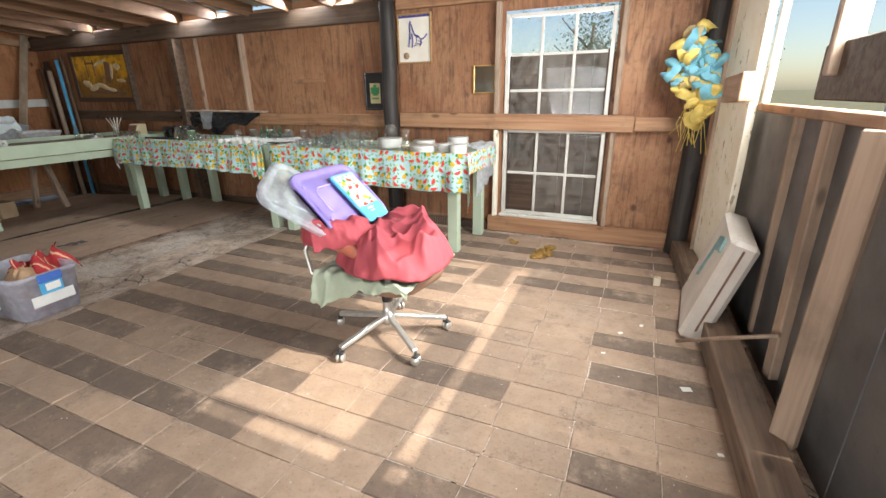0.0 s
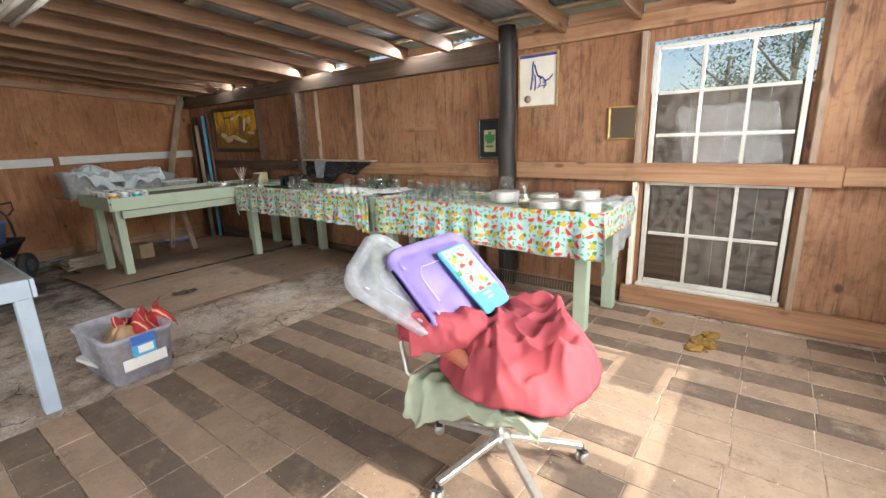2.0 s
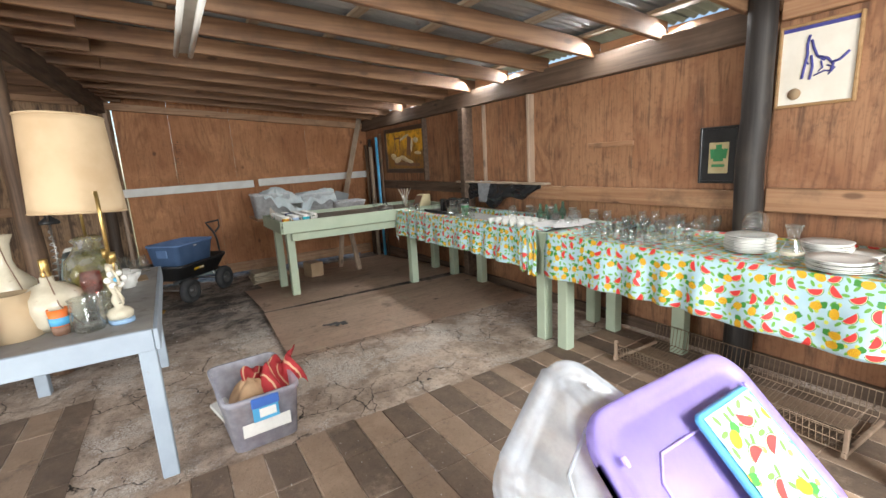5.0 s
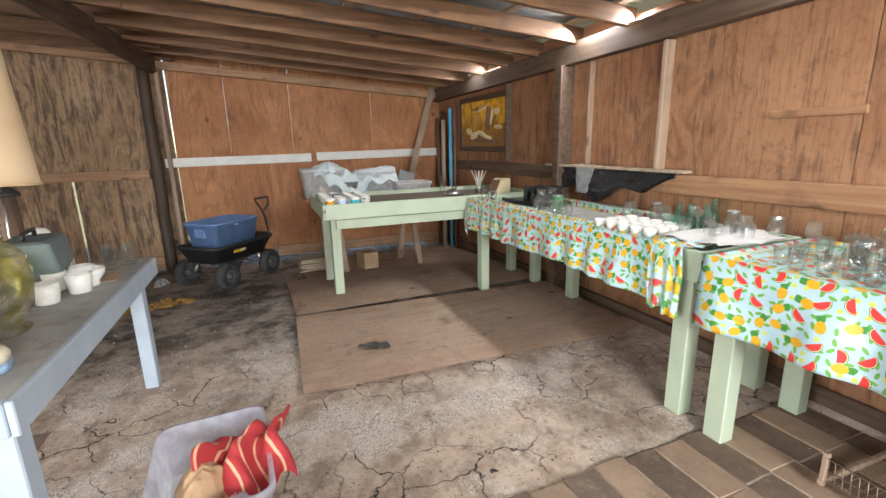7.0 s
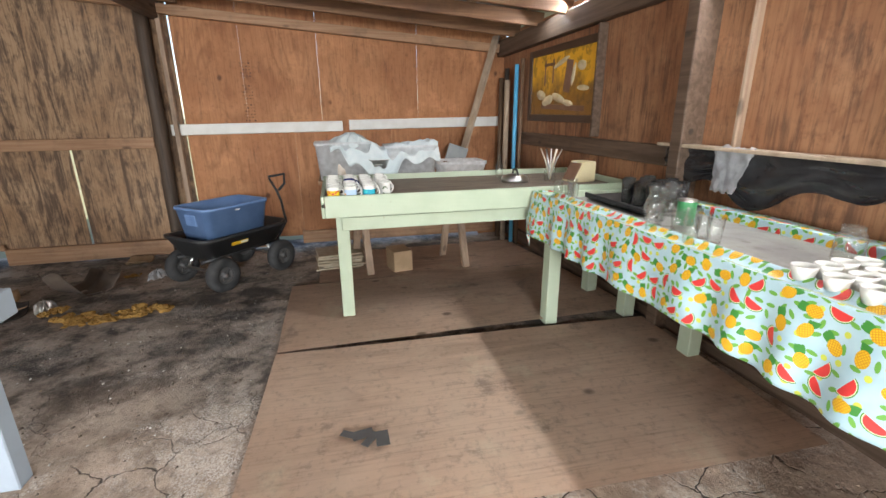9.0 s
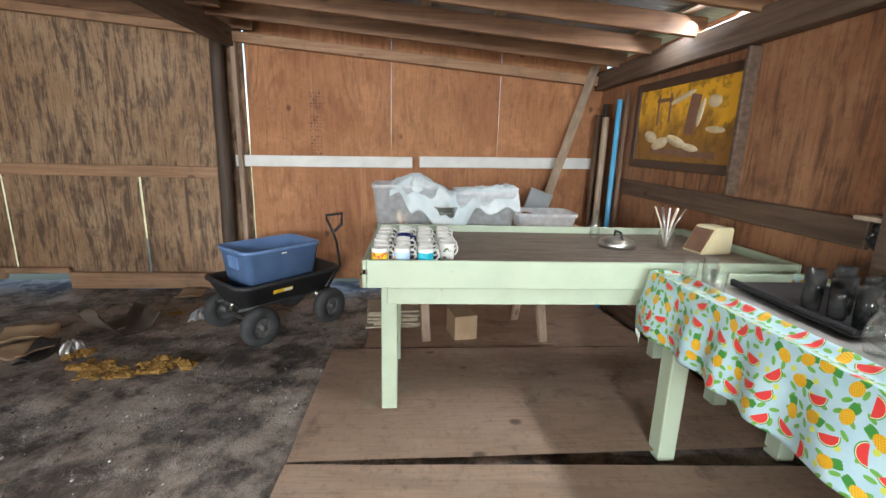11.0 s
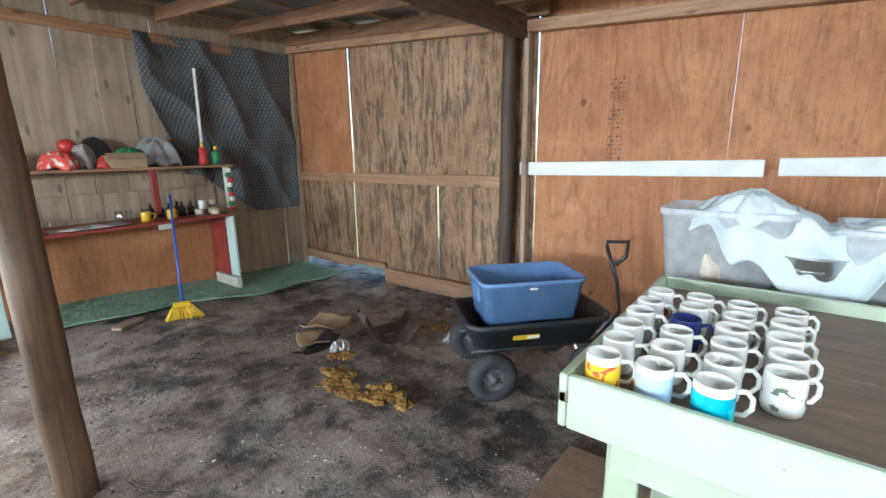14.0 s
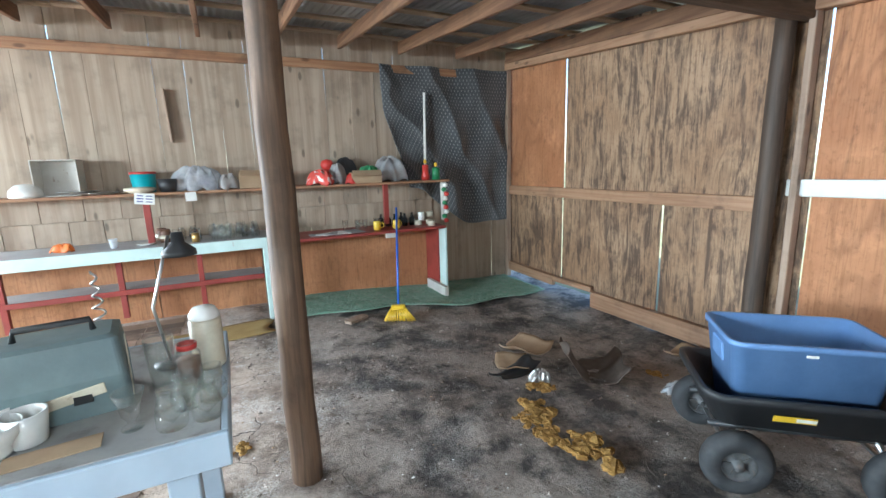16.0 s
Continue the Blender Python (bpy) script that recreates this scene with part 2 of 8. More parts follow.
def glass(name, tint=(1, 1, 1), rough=0.02, dust=0.0, cloudy=False, shine=1.0):
    """Clear glass; dust mixes in a thin pale film."""
    n = Nodes(name)
    n.done(tint, rough, 0.0, Transmission_Weight=1.0, IOR=1.45)
    if dust:
        out = n.t.nodes["Material Output"]
        film = n.add("ShaderNodeBsdfDiffuse")
        n.put(film.inputs["Color"], (0.62, 0.6, 0.56))
        clear = n.add("ShaderNodeBsdfTransparent")
        n.put(clear.inputs["Color"], tint)
        gloss = n.add("ShaderNodeBsdfGlossy")
        n.put(gloss.inputs["Roughness"], rough)
        lw = n.add("ShaderNodeLayerWeight")
        n.put(lw.inputs["Blend"], 0.5)
        fr = n.math("ADD", n.math("MULTIPLY", n.math("POWER", lw.outputs["Facing"], 3.0), 0.45 * shine), 0.035 * shine)
        a, b = n.add("ShaderNodeMixShader"), n.add("ShaderNodeMixShader")
        n.t.links.new(fr, a.inputs[0])
        n.t.links.new(clear.outputs[0], a.inputs[1])
        n.t.links.new(gloss.outputs[0], a.inputs[2])
        patch = n.math("MULTIPLY", n.step(n.noise(n.coord((1, 1, 1)), 18.0, 5.0), 0.25, 0.75), dust)
        if cloudy:
            patch = n.math("ADD", n.math("MULTIPLY", patch, 0.3), dust * 0.7)
        n.t.links.new(patch, b.inputs[0])
        n.t.links.new(a.outputs[0], b.inputs[1])
        n.t.links.new(film.outputs[0], b.inputs[2])
        if cloudy:
            tr, half = n.add("ShaderNodeBsdfTranslucent"), n.add("ShaderNodeMixShader")
            n.put(tr.inputs["Color"], tuple(min(1.0, c * 1.02) for c in tint))
            n.put(film.inputs["Color"], tuple(c * 0.92 for c in tint))
            n.put(half.inputs[0], 0.5)
            n.t.links.new(film.outputs[0], half.inputs[1])
            n.t.links.new(tr.outputs[0], half.inputs[2])
            n.t.links.new(half.outputs[0], b.inputs[2])
            n.put(clear.inputs["Color"], (0.97, 0.98, 0.99))
        n.t.links.new(b.outputs[0], out.inputs["Surface"])
    return n.m


PLY_WARM = plywood("plywood_orange", (0.46, 0.215, 0.095), (0.37, 0.155, 0.064), (0.225, 0.088, 0.036), "z", 8, 0.45, (0.11, 0.052, 0.028), 0.55, 0.3)
PLY_NORTH = plywood("plywood_red_brown", (0.36, 0.185, 0.095), (0.27, 0.118, 0.055), (0.155, 0.063, 0.032), "z", 11, 0.66, (0.075, 0.04, 0.025), 0.52, 0.5)
PLY_STAINED = plywood("plywood_water_stained", (0.42, 0.275, 0.165), (0.33, 0.195, 0.105), (0.16, 0.09, 0.05), "z", 12, 0.82, (0.068, 0.042, 0.028), 0.475, 0.5)
PLY_FLOOR = plywood("plywood_floor_sheet", (0.76, 0.59, 0.46), (0.66, 0.49, 0.37), (0.50, 0.35, 0.255), "y", 5, 0.30, (0.26, 0.18, 0.14), 0.57, 0.6)
RAFTER = timber("rafter_timber", (0.25, 0.135, 0.068), (0.14, 0.066, 0.033), "y", 0.35)
RAIL_X = timber("rail_timber_x", (0.400, 0.224, 0.120), (0.272, 0.128, 0.064), "x", 0.45)
RAIL_Y = timber("rail_timber_y", (0.42, 0.25, 0.145), (0.30, 0.165, 0.09), "y", 0.35)
GRIMY = timber("grimy_sill_timber", (0.20, 0.13, 0.085), (0.11, 0.07, 0.047), "y", 0.6, (0.03, 0.026, 0.02))
STUD = timber("stud_timber", (0.40, 0.29, 0.21), (0.29, 0.20, 0.14), "z", 0.3)
PURLIN = timber("purlin_timber", (0.375, 0.300, 0.217), (0.270, 0.195, 0.128), "x", 0.35)
DARK_BEAM = timber("dark_beam_timber", (0.128, 0.083, 0.056), (0.068, 0.041, 0.026), "x", 0.5)
GREY_BOARD = timber("weathered_grey_board", (0.45, 0.355, 0.262), (0.315, 0.235, 0.168), "z", 0.3, (0.090, 0.072, 0.054), 0.6)
POST = timber("round_post_timber", (0.175, 0.105, 0.062), (0.08, 0.046, 0.028), "z", 0.5)
OLD_POST = timber("darkened_post", (0.085, 0.056, 0.038), (0.04, 0.027, 0.019), "z", 0.5)
TARRED = timber("tarred_post", (0.035, 0.028, 0.024), (0.014, 0.011, 0.010), "z", 0.5)
PEELING = paint_on_wood("peeling_cream_paint", (0.86, 0.81, 0.68), (0.80, 0.73, 0.57), (0.42, 0.33, 0.22), 0.44, "z")
WHITE_OLD = paint_on_wood("old_white_paint", (0.62, 0.60, 0.55), (0.52, 0.49, 0.44), (0.30, 0.22, 0.16), 0.36, "z")
WHITE_STRIP = paint_on_wood("white_primed_board", (0.72, 0.73, 0.71), (0.63, 0.63, 0.60), (0.42, 0.36, 0.30), 0.24, "y")
MINT = paint_on_wood("pale_green_table_paint", (0.45, 0.53, 0.40), (0.41, 0.48, 0.355), (0.30, 0.25, 0.16), 0.30, "z")
MINT_X = paint_on_wood("pale_green_paint_x", (0.45, 0.53, 0.40), (0.41, 0.49, 0.365), (0.30, 0.25, 0.16), 0.30, "x")
BLUE_PAINT = paint_on_wood("pale_blue_table_paint", (0.38, 0.45, 0.52), (0.33, 0.39, 0.46), (0.30, 0.20, 0.14), 0.30, "z")
AQUA_PAINT = paint_on_wood("aqua_counter_paint", (0.62, 0.76, 0.72), (0.54, 0.68, 0.64), (0.40, 0.34, 0.28), 0.34, "z")
RED_PAINT = paint_on_wood("dark_red_paint", (0.30, 0.045, 0.035), (0.24, 0.04, 0.03), (0.2, 0.10, 0.06), 0.3, "z")
WORN_TOP = surface("worn_brown_table_top", (0.20, 0.15, 0.11), (0.14, 0.105, 0.08), 4, 0.6, dirt=(0.32, 0.26, 0.20), dirt_amount=0.45, stretch=(6, 1, 1))
TABLE_TOP = surface("worn_grey_table_top", (0.36, 0.35, 0.33), (0.27, 0.26, 0.25), 4, 0.55, dirt=(0.16, 0.14, 0.12), dirt_amount=0.5)


def metal_roofing():
    n = Nodes("corrugated_roof_metal")
    v = n.coord((1, 1, 1))
    a = n.noise(v, 1.5, 5.0)
    col = n.mix(n.step(a, 0.35, 0.7), (0.40, 0.42, 0.43), (0.28, 0.29, 0.30))
    rust = n.step(n.noise(v, 4.0, 7.0, 0.7), 0.58, 0.72)
    col = n.mix(n.math("MULTIPLY", rust, 0.7), col, (0.16, 0.08, 0.045))
    return n.done(col, 0.5, n.math("MULTIPLY", n.math("SUBTRACT", 1.0, rust), 0.55))


def dirt_floor():
    """Trodden earth: dark, damp and littered in the west, pale and crazed with salt bloom in the middle."""
    n = Nodes("earth_floor")
    c = n.add("ShaderNodeTexCoord").outputs["Object"]
    sep = n.add("ShaderNodeSeparateXYZ")
    n.put(sep.inputs[0], c)
    broad, mid, fine = n.noise(c, 0.9, 5.0), n.noise(c, 4.0, 9.0, 0.72), n.noise(c, 34.0, 6.0, 0.75)
    crumb = n.noise(c, 95.0, 4.0, 0.7)
    west = n.step(n.math("ADD", n.math("MULTIPLY", sep.outputs[0], -1.0), n.math("MULTIPLY", broad, 1.6)), 5.9, 7.2)
    pale = n.mix(n.step(mid, 0.38, 0.62), (0.36, 0.265, 0.20), (0.62, 0.49, 0.39))
    wear = n.math("ADD", n.math("MULTIPLY", mid, 0.55), n.math("MULTIPLY", n.noise(c, 1.5, 7.0, 0.68), 0.45))
    damp = n.mix(n.step(wear, 0.42, 0.57), (0.052, 0.045, 0.042), (0.36, 0.30, 0.255))
    col = n.mix(west, pale, damp)
    col = n.mix(n.math("MULTIPLY", n.step(fine, 0.50, 0.66), 0.5), col, (0.085, 0.068, 0.058))
    salt = n.math("MULTIPLY", n.step(n.noise(c, 1.9, 8.0, 0.74), 0.48, 0.60), n.step(crumb, 0.40, 0.60))
    near = n.math("SUBTRACT", 1.0, n.math("MULTIPLY", west, 0.72))
    col = n.mix(n.math("MULTIPLY", salt, near), col, (0.74, 0.68, 0.62))
    speck = n.step(n.noise(c, 60.0, 2.0), 0.70, 0.76)
    col = n.mix(n.math("MULTIPLY", speck, 0.5), col, (0.55, 0.49, 0.43))
    vo = n.add("ShaderNodeTexVoronoi", feature="DISTANCE_TO_EDGE")
    wob = n.add("ShaderNodeVectorMath", operation="ADD")
    nv = n.add("ShaderNodeTexNoise")
    n.put(nv.inputs["Vector"], c)
    n.put(nv.inputs["Scale"], 3.0)
    n.put(nv.inputs["Detail"], 6.0)
    sc = n.add("ShaderNodeVectorMath", operation="SCALE")
    n.put(sc.inputs[0], nv.outputs["Color"])
    n.put(sc.inputs["Scale"], 0.40)
    n.put(wob.inputs[0], c)
    n.put(wob.inputs[1], sc.outputs[0])
    n.put(vo.inputs["Vector"], wob.outputs[0])
    n.put(vo.inputs["Scale"], 3.0)
    fade = n.step(n.noise(c, 1.7, 5.0), 0.42, 0.56)
    crack = n.math("MULTIPLY", n.math("SUBTRACT", 1.0, n.step(n.math("ADD", vo.outputs["Distance"], n.math("MULTIPLY", n.math("SUBTRACT", fine, 0.5), 0.03)), 0.003, 0.017)), n.math("MULTIPLY", fade, n.math("SUBTRACT", 1.0, n.math("MULTIPLY", west, 0.85))))
    col = n.mix(crack, col, (0.035, 0.027, 0.022))
    wet = n.step(n.noise(c, 1.1, 4.0), 0.46, 0.6)
    rough = n.math("SUBTRACT", 0.92, n.math("MULTIPLY", n.math("MULTIPLY", wet, west), 0.35))
    h = n.math("SUBTRACT", n.math("ADD", n.math("MULTIPLY", mid, 1.0), n.math("ADD", n.math("MULTIPLY", fine, 0.45), n.math("MULTIPLY", crumb, 0.25))), n.math("MULTIPLY", crack, 1.0))
    n.bump(h, 0.8, 0.03)
    return n.done(col, rough)


def paver_material(name, c1, c2, c3, dusty):
    """Block paving worn under trodden dust: the dust runs over from block to block and hides most joints."""
    n = Nodes(name)
    v = n.coord((1, 1, 1))
    w = n.add("ShaderNodeNewGeometry").outputs["Position"]
    r = n.add("ShaderNodeObjectInfo").outputs["Random"]
    mid, fine = n.noise(v, 7.0, 7.0, 0.7), n.noise(w, 60.0, 5.0, 0.75)
    col = n.mix(n.step(mid, 0.34, 0.66), c1, c2)
    col = n.mix(n.math("MULTIPLY", r, 0.18), col, c3)
    col = n.mix(n.math("MULTIPLY", n.step(n.noise(w, 1.1, 5.0, 0.6), 0.44, 0.60), 0.55), col, c3)
    dust = n.step(n.noise(w, 2.2, 9.0, 0.72), 0.62 - dusty, 0.78 - dusty)
    col = n.mix(n.math("MULTIPLY", dust, 0.85), col, n.mix(n.step(n.noise(w, 9.0, 6.0, 0.7), 0.35, 0.65), (0.31, 0.215, 0.155), (0.43, 0.315, 0.23)))
    col = n.mix(n.math("MULTIPLY", n.step(n.noise(w, 3.4, 9.0, 0.75), 0.54, 0.66), 0.5), col, (0.115, 0.085, 0.068))
    col = n.mix(n.math("MULTIPLY", n.step(fine, 0.52, 0.72), 0.55), col, tuple(x * 0.5 for x in c3))
    grit = n.step(n.noise(w, 46.0, 2.0), 0.68, 0.76)
    col = n.mix(n.math("MULTIPLY", grit, 0.4), col, (0.60, 0.53, 0.46))
    n.bump(n.math("ADD", n.math("MULTIPLY", mid, 0.9), fine), 0.6, 0.007)
    return n.done(col, n.math("ADD", n.math("MULTIPLY", mid, 0.25), 0.7))


ROOFING = metal_roofing()
EARTH = dirt_floor()
PAVER_PALE = paver_material("paver_tan", (0.43, 0.30, 0.21), (0.35, 0.24, 0.165), (0.24, 0.165, 0.118), 0.14)
PAVER_DARK = paver_material("paver_soot_stained", (0.225, 0.155, 0.110), (0.165, 0.115, 0.084), (0.105, 0.076, 0.058), 0.115)
GALV = surface("dull_galvanised_sheet", (0.17, 0.165, 0.165), (0.11, 0.105, 0.105), 3, 0.45, 0.4, 0.1, (0.10, 0.08, 0.07), 0.45)
GROUND = surface("dry_grass_ground", (0.24, 0.22, 0.12), (0.17, 0.17, 0.08), 0.6, 0.9, bump=0.3, dirt=(0.30, 0.25, 0.18), dirt_amount=0.5, fine=9)
PANE = glass("dusty_window_pane", (0.95, 0.97, 0.97), 0.03, 0.10, False, 0.3)

# ---- structure ----
WEST, EAST, NORTH, SOUTH = -9.53, 0.68, 4.83, -3.06


def ease(t):
    t = min(max(t, 0.0), 1.0)
    return t * t * (3 - 2 * t)


def floor_z(x, y):
    """The earth floor sinks towards the west."""
    return -0.17 * ease((-6.2 - x) / 3.2)


def rafter_z(y):
    """Underside of the rafters: the roof rises to the south."""
    return 2.385 + (4.5 - y) * 0.078


def earth_z(x, y):
    z = floor_z(x, y) - 0.012
    if x > -3.62 or (y < 0.72 and x > -5.8):
        return z + 0.0065
    rough_part = 0.35 + 0.65 * ease((-5.5 - x) / 1.5)
    return z + rough_part * (0.020 * fb(x, y, 0, 1.7, 4) + 0.009 * fb(x, y, 3, 6.0, 5))


bm = B()
sheet(bm, 300, 230, lambda u, v: Vector((WEST - 0.3 + u * 11.6, SOUTH - 0.3 + v * 8.6, earth_z(WEST - 0.3 + u * 11.6, SOUTH - 0.3 + v * 8.6))))
tagged(part("floor", bm, EARTH), "trodden earth floor, cracked and salt-stained, dark and damp farther in", "floor", kind="structure")
bm = B()
sheet(bm, 40, 40, lambda u, v: Vector(((2 * u - 1) * abs(2 * u - 1) ** 2 * 900, (2 * v - 1) * abs(2 * v - 1) ** 2 * 900, -0.42)))
tagged(part("ground", bm, GROUND), "dry grassy ground outside the shed", "ground", kind="structure")


def wall(name, label):
    return tagged(thing(name), label, "wall", kind="structure")


wall_n = wall("wall_north", "red-brown plywood north wall on timber rails")
wall_w = wall("wall_west", "orange and water-stained plywood west wall with light slits")
wall_s = wall("wall_south", "weathered grey vertical board south wall")
wall_e = wall("wall_east", "open-topped east wall with dull sheets and bare studs")


def panel_x(parent, x0, x1, z0, z1, mat, y=NORTH, t=0.025, name="plywood_panel"):
    bm = B()
    box(bm, (0, 0, 0), (x1 - x0, t, z1 - z0), None, 0.002)
    ob = part(name, bm, mat, parent)
    ob.location = ((x0 + x1) / 2, y + t / 2, (z0 + z1) / 2)
    return ob


def panel_y(parent, y0, y1, z0, z1, mat, x=WEST, t=-0.025, name="plywood_panel"):
    bm = B()
    box(bm, (0, 0, 0), (abs(t), y1 - y0, z1 - z0), None, 0.002)
    ob = part(name, bm, mat, parent)
    ob.location = (x + t / 2, (y0 + y1) / 2, (z0 + z1) / 2)
    return ob


# north wall sheets, with the window's opening left free
WX0, WX1, WZ0, WZ1 = -1.40, -0.36, 0.17, 2.20
NT = 2.44
for x0, x1 in ((-9.6, -8.38), (-8.375, -7.16), (-7.155, -6.1), (-6.095, -4.87), (-4.865, -3.65), (-3.645, -2.62), (-2.615, -1.40)):
    panel_x(wall_n, x0, x1, -0.25, NT, PLY_NORTH)
panel_x(wall_n, WX0 + 0.003, WX1 - 0.003, -0.2, WZ0, PLY_NORTH)
panel_x(wall_n, WX0 + 0.003, WX1 - 0.003, WZ1, NT, PLY_NORTH)
panel_x(wall_n, WX1, 0.72, -0.2, NT, PLY_NORTH)


def beam(parent, name, a, b, w, h, mat, bevel=0.006):
    """A timber whose grain axis is its own length."""
    bm = B()
    a, b = Vector(a), Vector(b)
    d = b - a
    span(bm, -d / 2, d / 2, w, h, bevel)
    ob = part(name, bm, mat, parent)
    ob.location = (a + b) / 2
    return ob


# rails, battens and plate of the north wall
beam(wall_n, "rail", (-9.5, 4.785, 1.21), (-6.2, 4.785, 1.19), 0.04, 0.14, DARK_BEAM)
beam(wall_n, "rail", (-6.05, 4.785, 1.17), (-2.72, 4.785, 1.17), 0.05, 0.14, RAIL_X)
beam(wall_n, "rail", (-2.58, 4.775, 1.185), (-0.13, 4.775, 1.165), 0.06, 0.155, RAIL_X)
beam(wall_n, "rail", (-0.128, 4.79, 1.165), (0.30, 4.79, 1.165), 0.05, 0.13, RAIL_X)
beam(wall_n, "plate", (-9.5, 4.77, 2.30), (-2.74, 4.77, 2.30), 0.09, 0.19, DARK_BEAM)
beam(wall_n, "plate", (-2.58, 4.785, 2.35), (0.6, 4.785, 2.35), 0.06, 0.12, RAIL_X)
beam(wall_n, "bottom_rail", (-1.52, 4.775, 0.085), (0.30, 4.775, 0.085), 0.06, 0.17, RAIL_X)
beam(wall_n, "bottom_rail", (-9.4, 4.79, -0.03), (-1.54, 4.79, 0.02), 0.05, 0.15, DARK_BEAM)
beam(wall_n, "batten", (-5.70, 4.81, 1.24), (-5.70, 4.81, 2.2), 0.05, 0.03, STUD)
beam(wall_n, "batten", (-4.86, 4.80, 1.24), (-4.86, 4.80, 2.2), 0.10, 0.04, STUD)
beam(wall_n, "stud", (-6.02, 4.77, -0.1), (-6.02, 4.77, 2.2), 0.20, 0.10, DARK_BEAM)
beam(wall_n, "stud", (-7.16, 4.80, 1.28), (-7.16, 4.80, 2.2), 0.09, 0.04, DARK_BEAM)
beam(wall_n, "batten", (-4.10, 4.815, 1.62), (-3.62, 4.815, 1.62), 0.02, 0.045, RAIL_X)

# west wall: stained sheets beside the damp floor, orange sheets behind the work tables, thin slits of daylight between
for y0, y1, z0, z1, mat in (
    (-3.06, -1.872, 0.0, 1.2, PLY_STAINED), (-3.06, -1.852, 1.2, 3.02, PLY_WARM),
    (-1.848, -0.405, 0.0, 1.2, PLY_STAINED), (-1.825, -0.60, 1.2, 2.95, PLY_STAINED), (-0.598, 0.58, 1.2, 2.85, PLY_STAINED),
    (-0.378, 0.58, -0.16, 1.2, PLY_STAINED), (0.58, 0.835, -0.16, 2.75, PLY_STAINED),
    (0.848, 2.07, -0.05, 1.35, PLY_WARM), (0.852, 1.55, 1.35, 2.72, PLY_WARM), (1.552, 2.42, 1.35, 2.72, PLY_WARM), (2.072, 3.28, -0.05, 1.35, PLY_WARM),
    (2.422, 3.645, 1.35, 2.63, PLY_WARM), (3.282, 4.5, -0.05, 1.35, PLY_WARM), (3.648, 4.86, 1.35, 2.56, PLY_WARM), (4.502, 4.86, -0.2, 1.35, PLY_WARM)):
    panel_y(wall_w, y0, y1, z0, rafter_z(y0) + 0.145 if z1 > 2 else z1, mat, WEST, -0.012)
beam(wall_w, "rail", (-9.49, -3.02, 1.18), (-9.49, 0.50, 1.19), 0.06, 0.125, RAIL_Y)
beam(wall_w, "white_board", (-9.485, 0.70, 1.33), (-9.485, 2.665, 1.355), 0.03, 0.125, WHITE_STRIP)
beam(wall_w, "white_board", (-9.485, 2.745, 1.365), (-9.485, 4.80, 1.395), 0.03, 0.125, WHITE_STRIP)
beam(wall_w, "bottom_rail", (-9.48, -3.0, 0.02), (-9.48, -1.95, 0.0), 0.06, 0.13, RAIL_Y)
beam(wall_w, "bottom_rail", (-9.48, -1.25, -0.08), (-9.48, 1.6, -0.06), 0.06, 0.19, RAIL_Y)
beam(wall_w, "bottom_rail", (-9.48, -1.95, 0.03), (-9.48, -1.25, 0.04), 0.05, 0.07, RAIL_Y)
beam(wall_w, "bottom_rail", (-9.48, 2.05, -0.06), (-9.48, 4.7, -0.06), 0.06, 0.16, RAIL_Y)
beam(wall_w, "top_plate", (-9.45, -3.02, rafter_z(-3.02) - 0.03), (-9.45, 0.5, rafter_z(0.5) - 0.03), 0.08, 0.11, RAIL_Y)
beam(wall_w, "top_plate", (-9.45, 0.75, rafter_z(0.75) - 0.07), (-9.45, 4.72, rafter_z(4.72) - 0.07), 0.08, 0.10, RAIL_Y)
beam(wall_w, "corner_stud", (-9.46, -3.0, -0.15), (-9.46, -3.0, 2.9), 0.07, 0.07, STUD)
beam(wall_w, "stud", (-9.47, 0.77, -0.15), (-9.47, 0.77, 2.62), 0.05, 0.09, STUD)

# mill stamps, too faded to read
STAMP = surface("faded_stamp_ink", (0.10, 0.05, 0.03), (0.16, 0.08, 0.045), 40, 0.8)
stamp = tagged(thing("mill_stamp"), "column of faded dark mill stamps on the plywood", "stamp")
for k in range(20):
    if k in (5, 6, 12):
        continue
    bm = B()
    for q in range(4):
        box(bm, (-9.528, 1.53 + 0.033 * q + 0.006 * (k % 2), 2.08 - 0.036 * k), (0.002, 0.012 + 0.010 * ((k + q) % 2), 0.016 - 0.006 * ((k + q) % 3)))
    part("stamp_line", bm, STAMP, stamp)

# south wall: upright weathered boards
x = -9.5
while x < 0.7:
    w = random.uniform(0.22, 0.32)
    bm = B()
    # boards cut short over an unseen gap made for the south fill lamp
    above_gap = -2.6 < x + w / 2 < -0.4
    box(bm, (0, 0, 0), (w - random.choice((0.001, 0.0015, 0.002, 0.003)), 0.025, 1.0 if above_gap else 3.5), None, 0.003)
    ob = part("board", bm, GREY_BOARD, wall_s)
    ob.location, ob.rotation_euler = (x + w / 2, SOUTH - random.uniform(0.012, 0.02), 2.70 if above_gap else 1.45), (0, radians(random.uniform(-0.25, 0.25)), 0)
    x += w
beam(wall_s, "top_rail", (-9.45, SOUTH + 0.03, 2.80), (0.6, SOUTH + 0.03, 2.80), 0.05, 0.10, RAIL_X)
beam(wall_s, "patch_board", (-5.17, SOUTH + 0.014, 1.90), (-5.15, SOUTH + 0.014, 2.44), 0.15, 0.025, STUD)

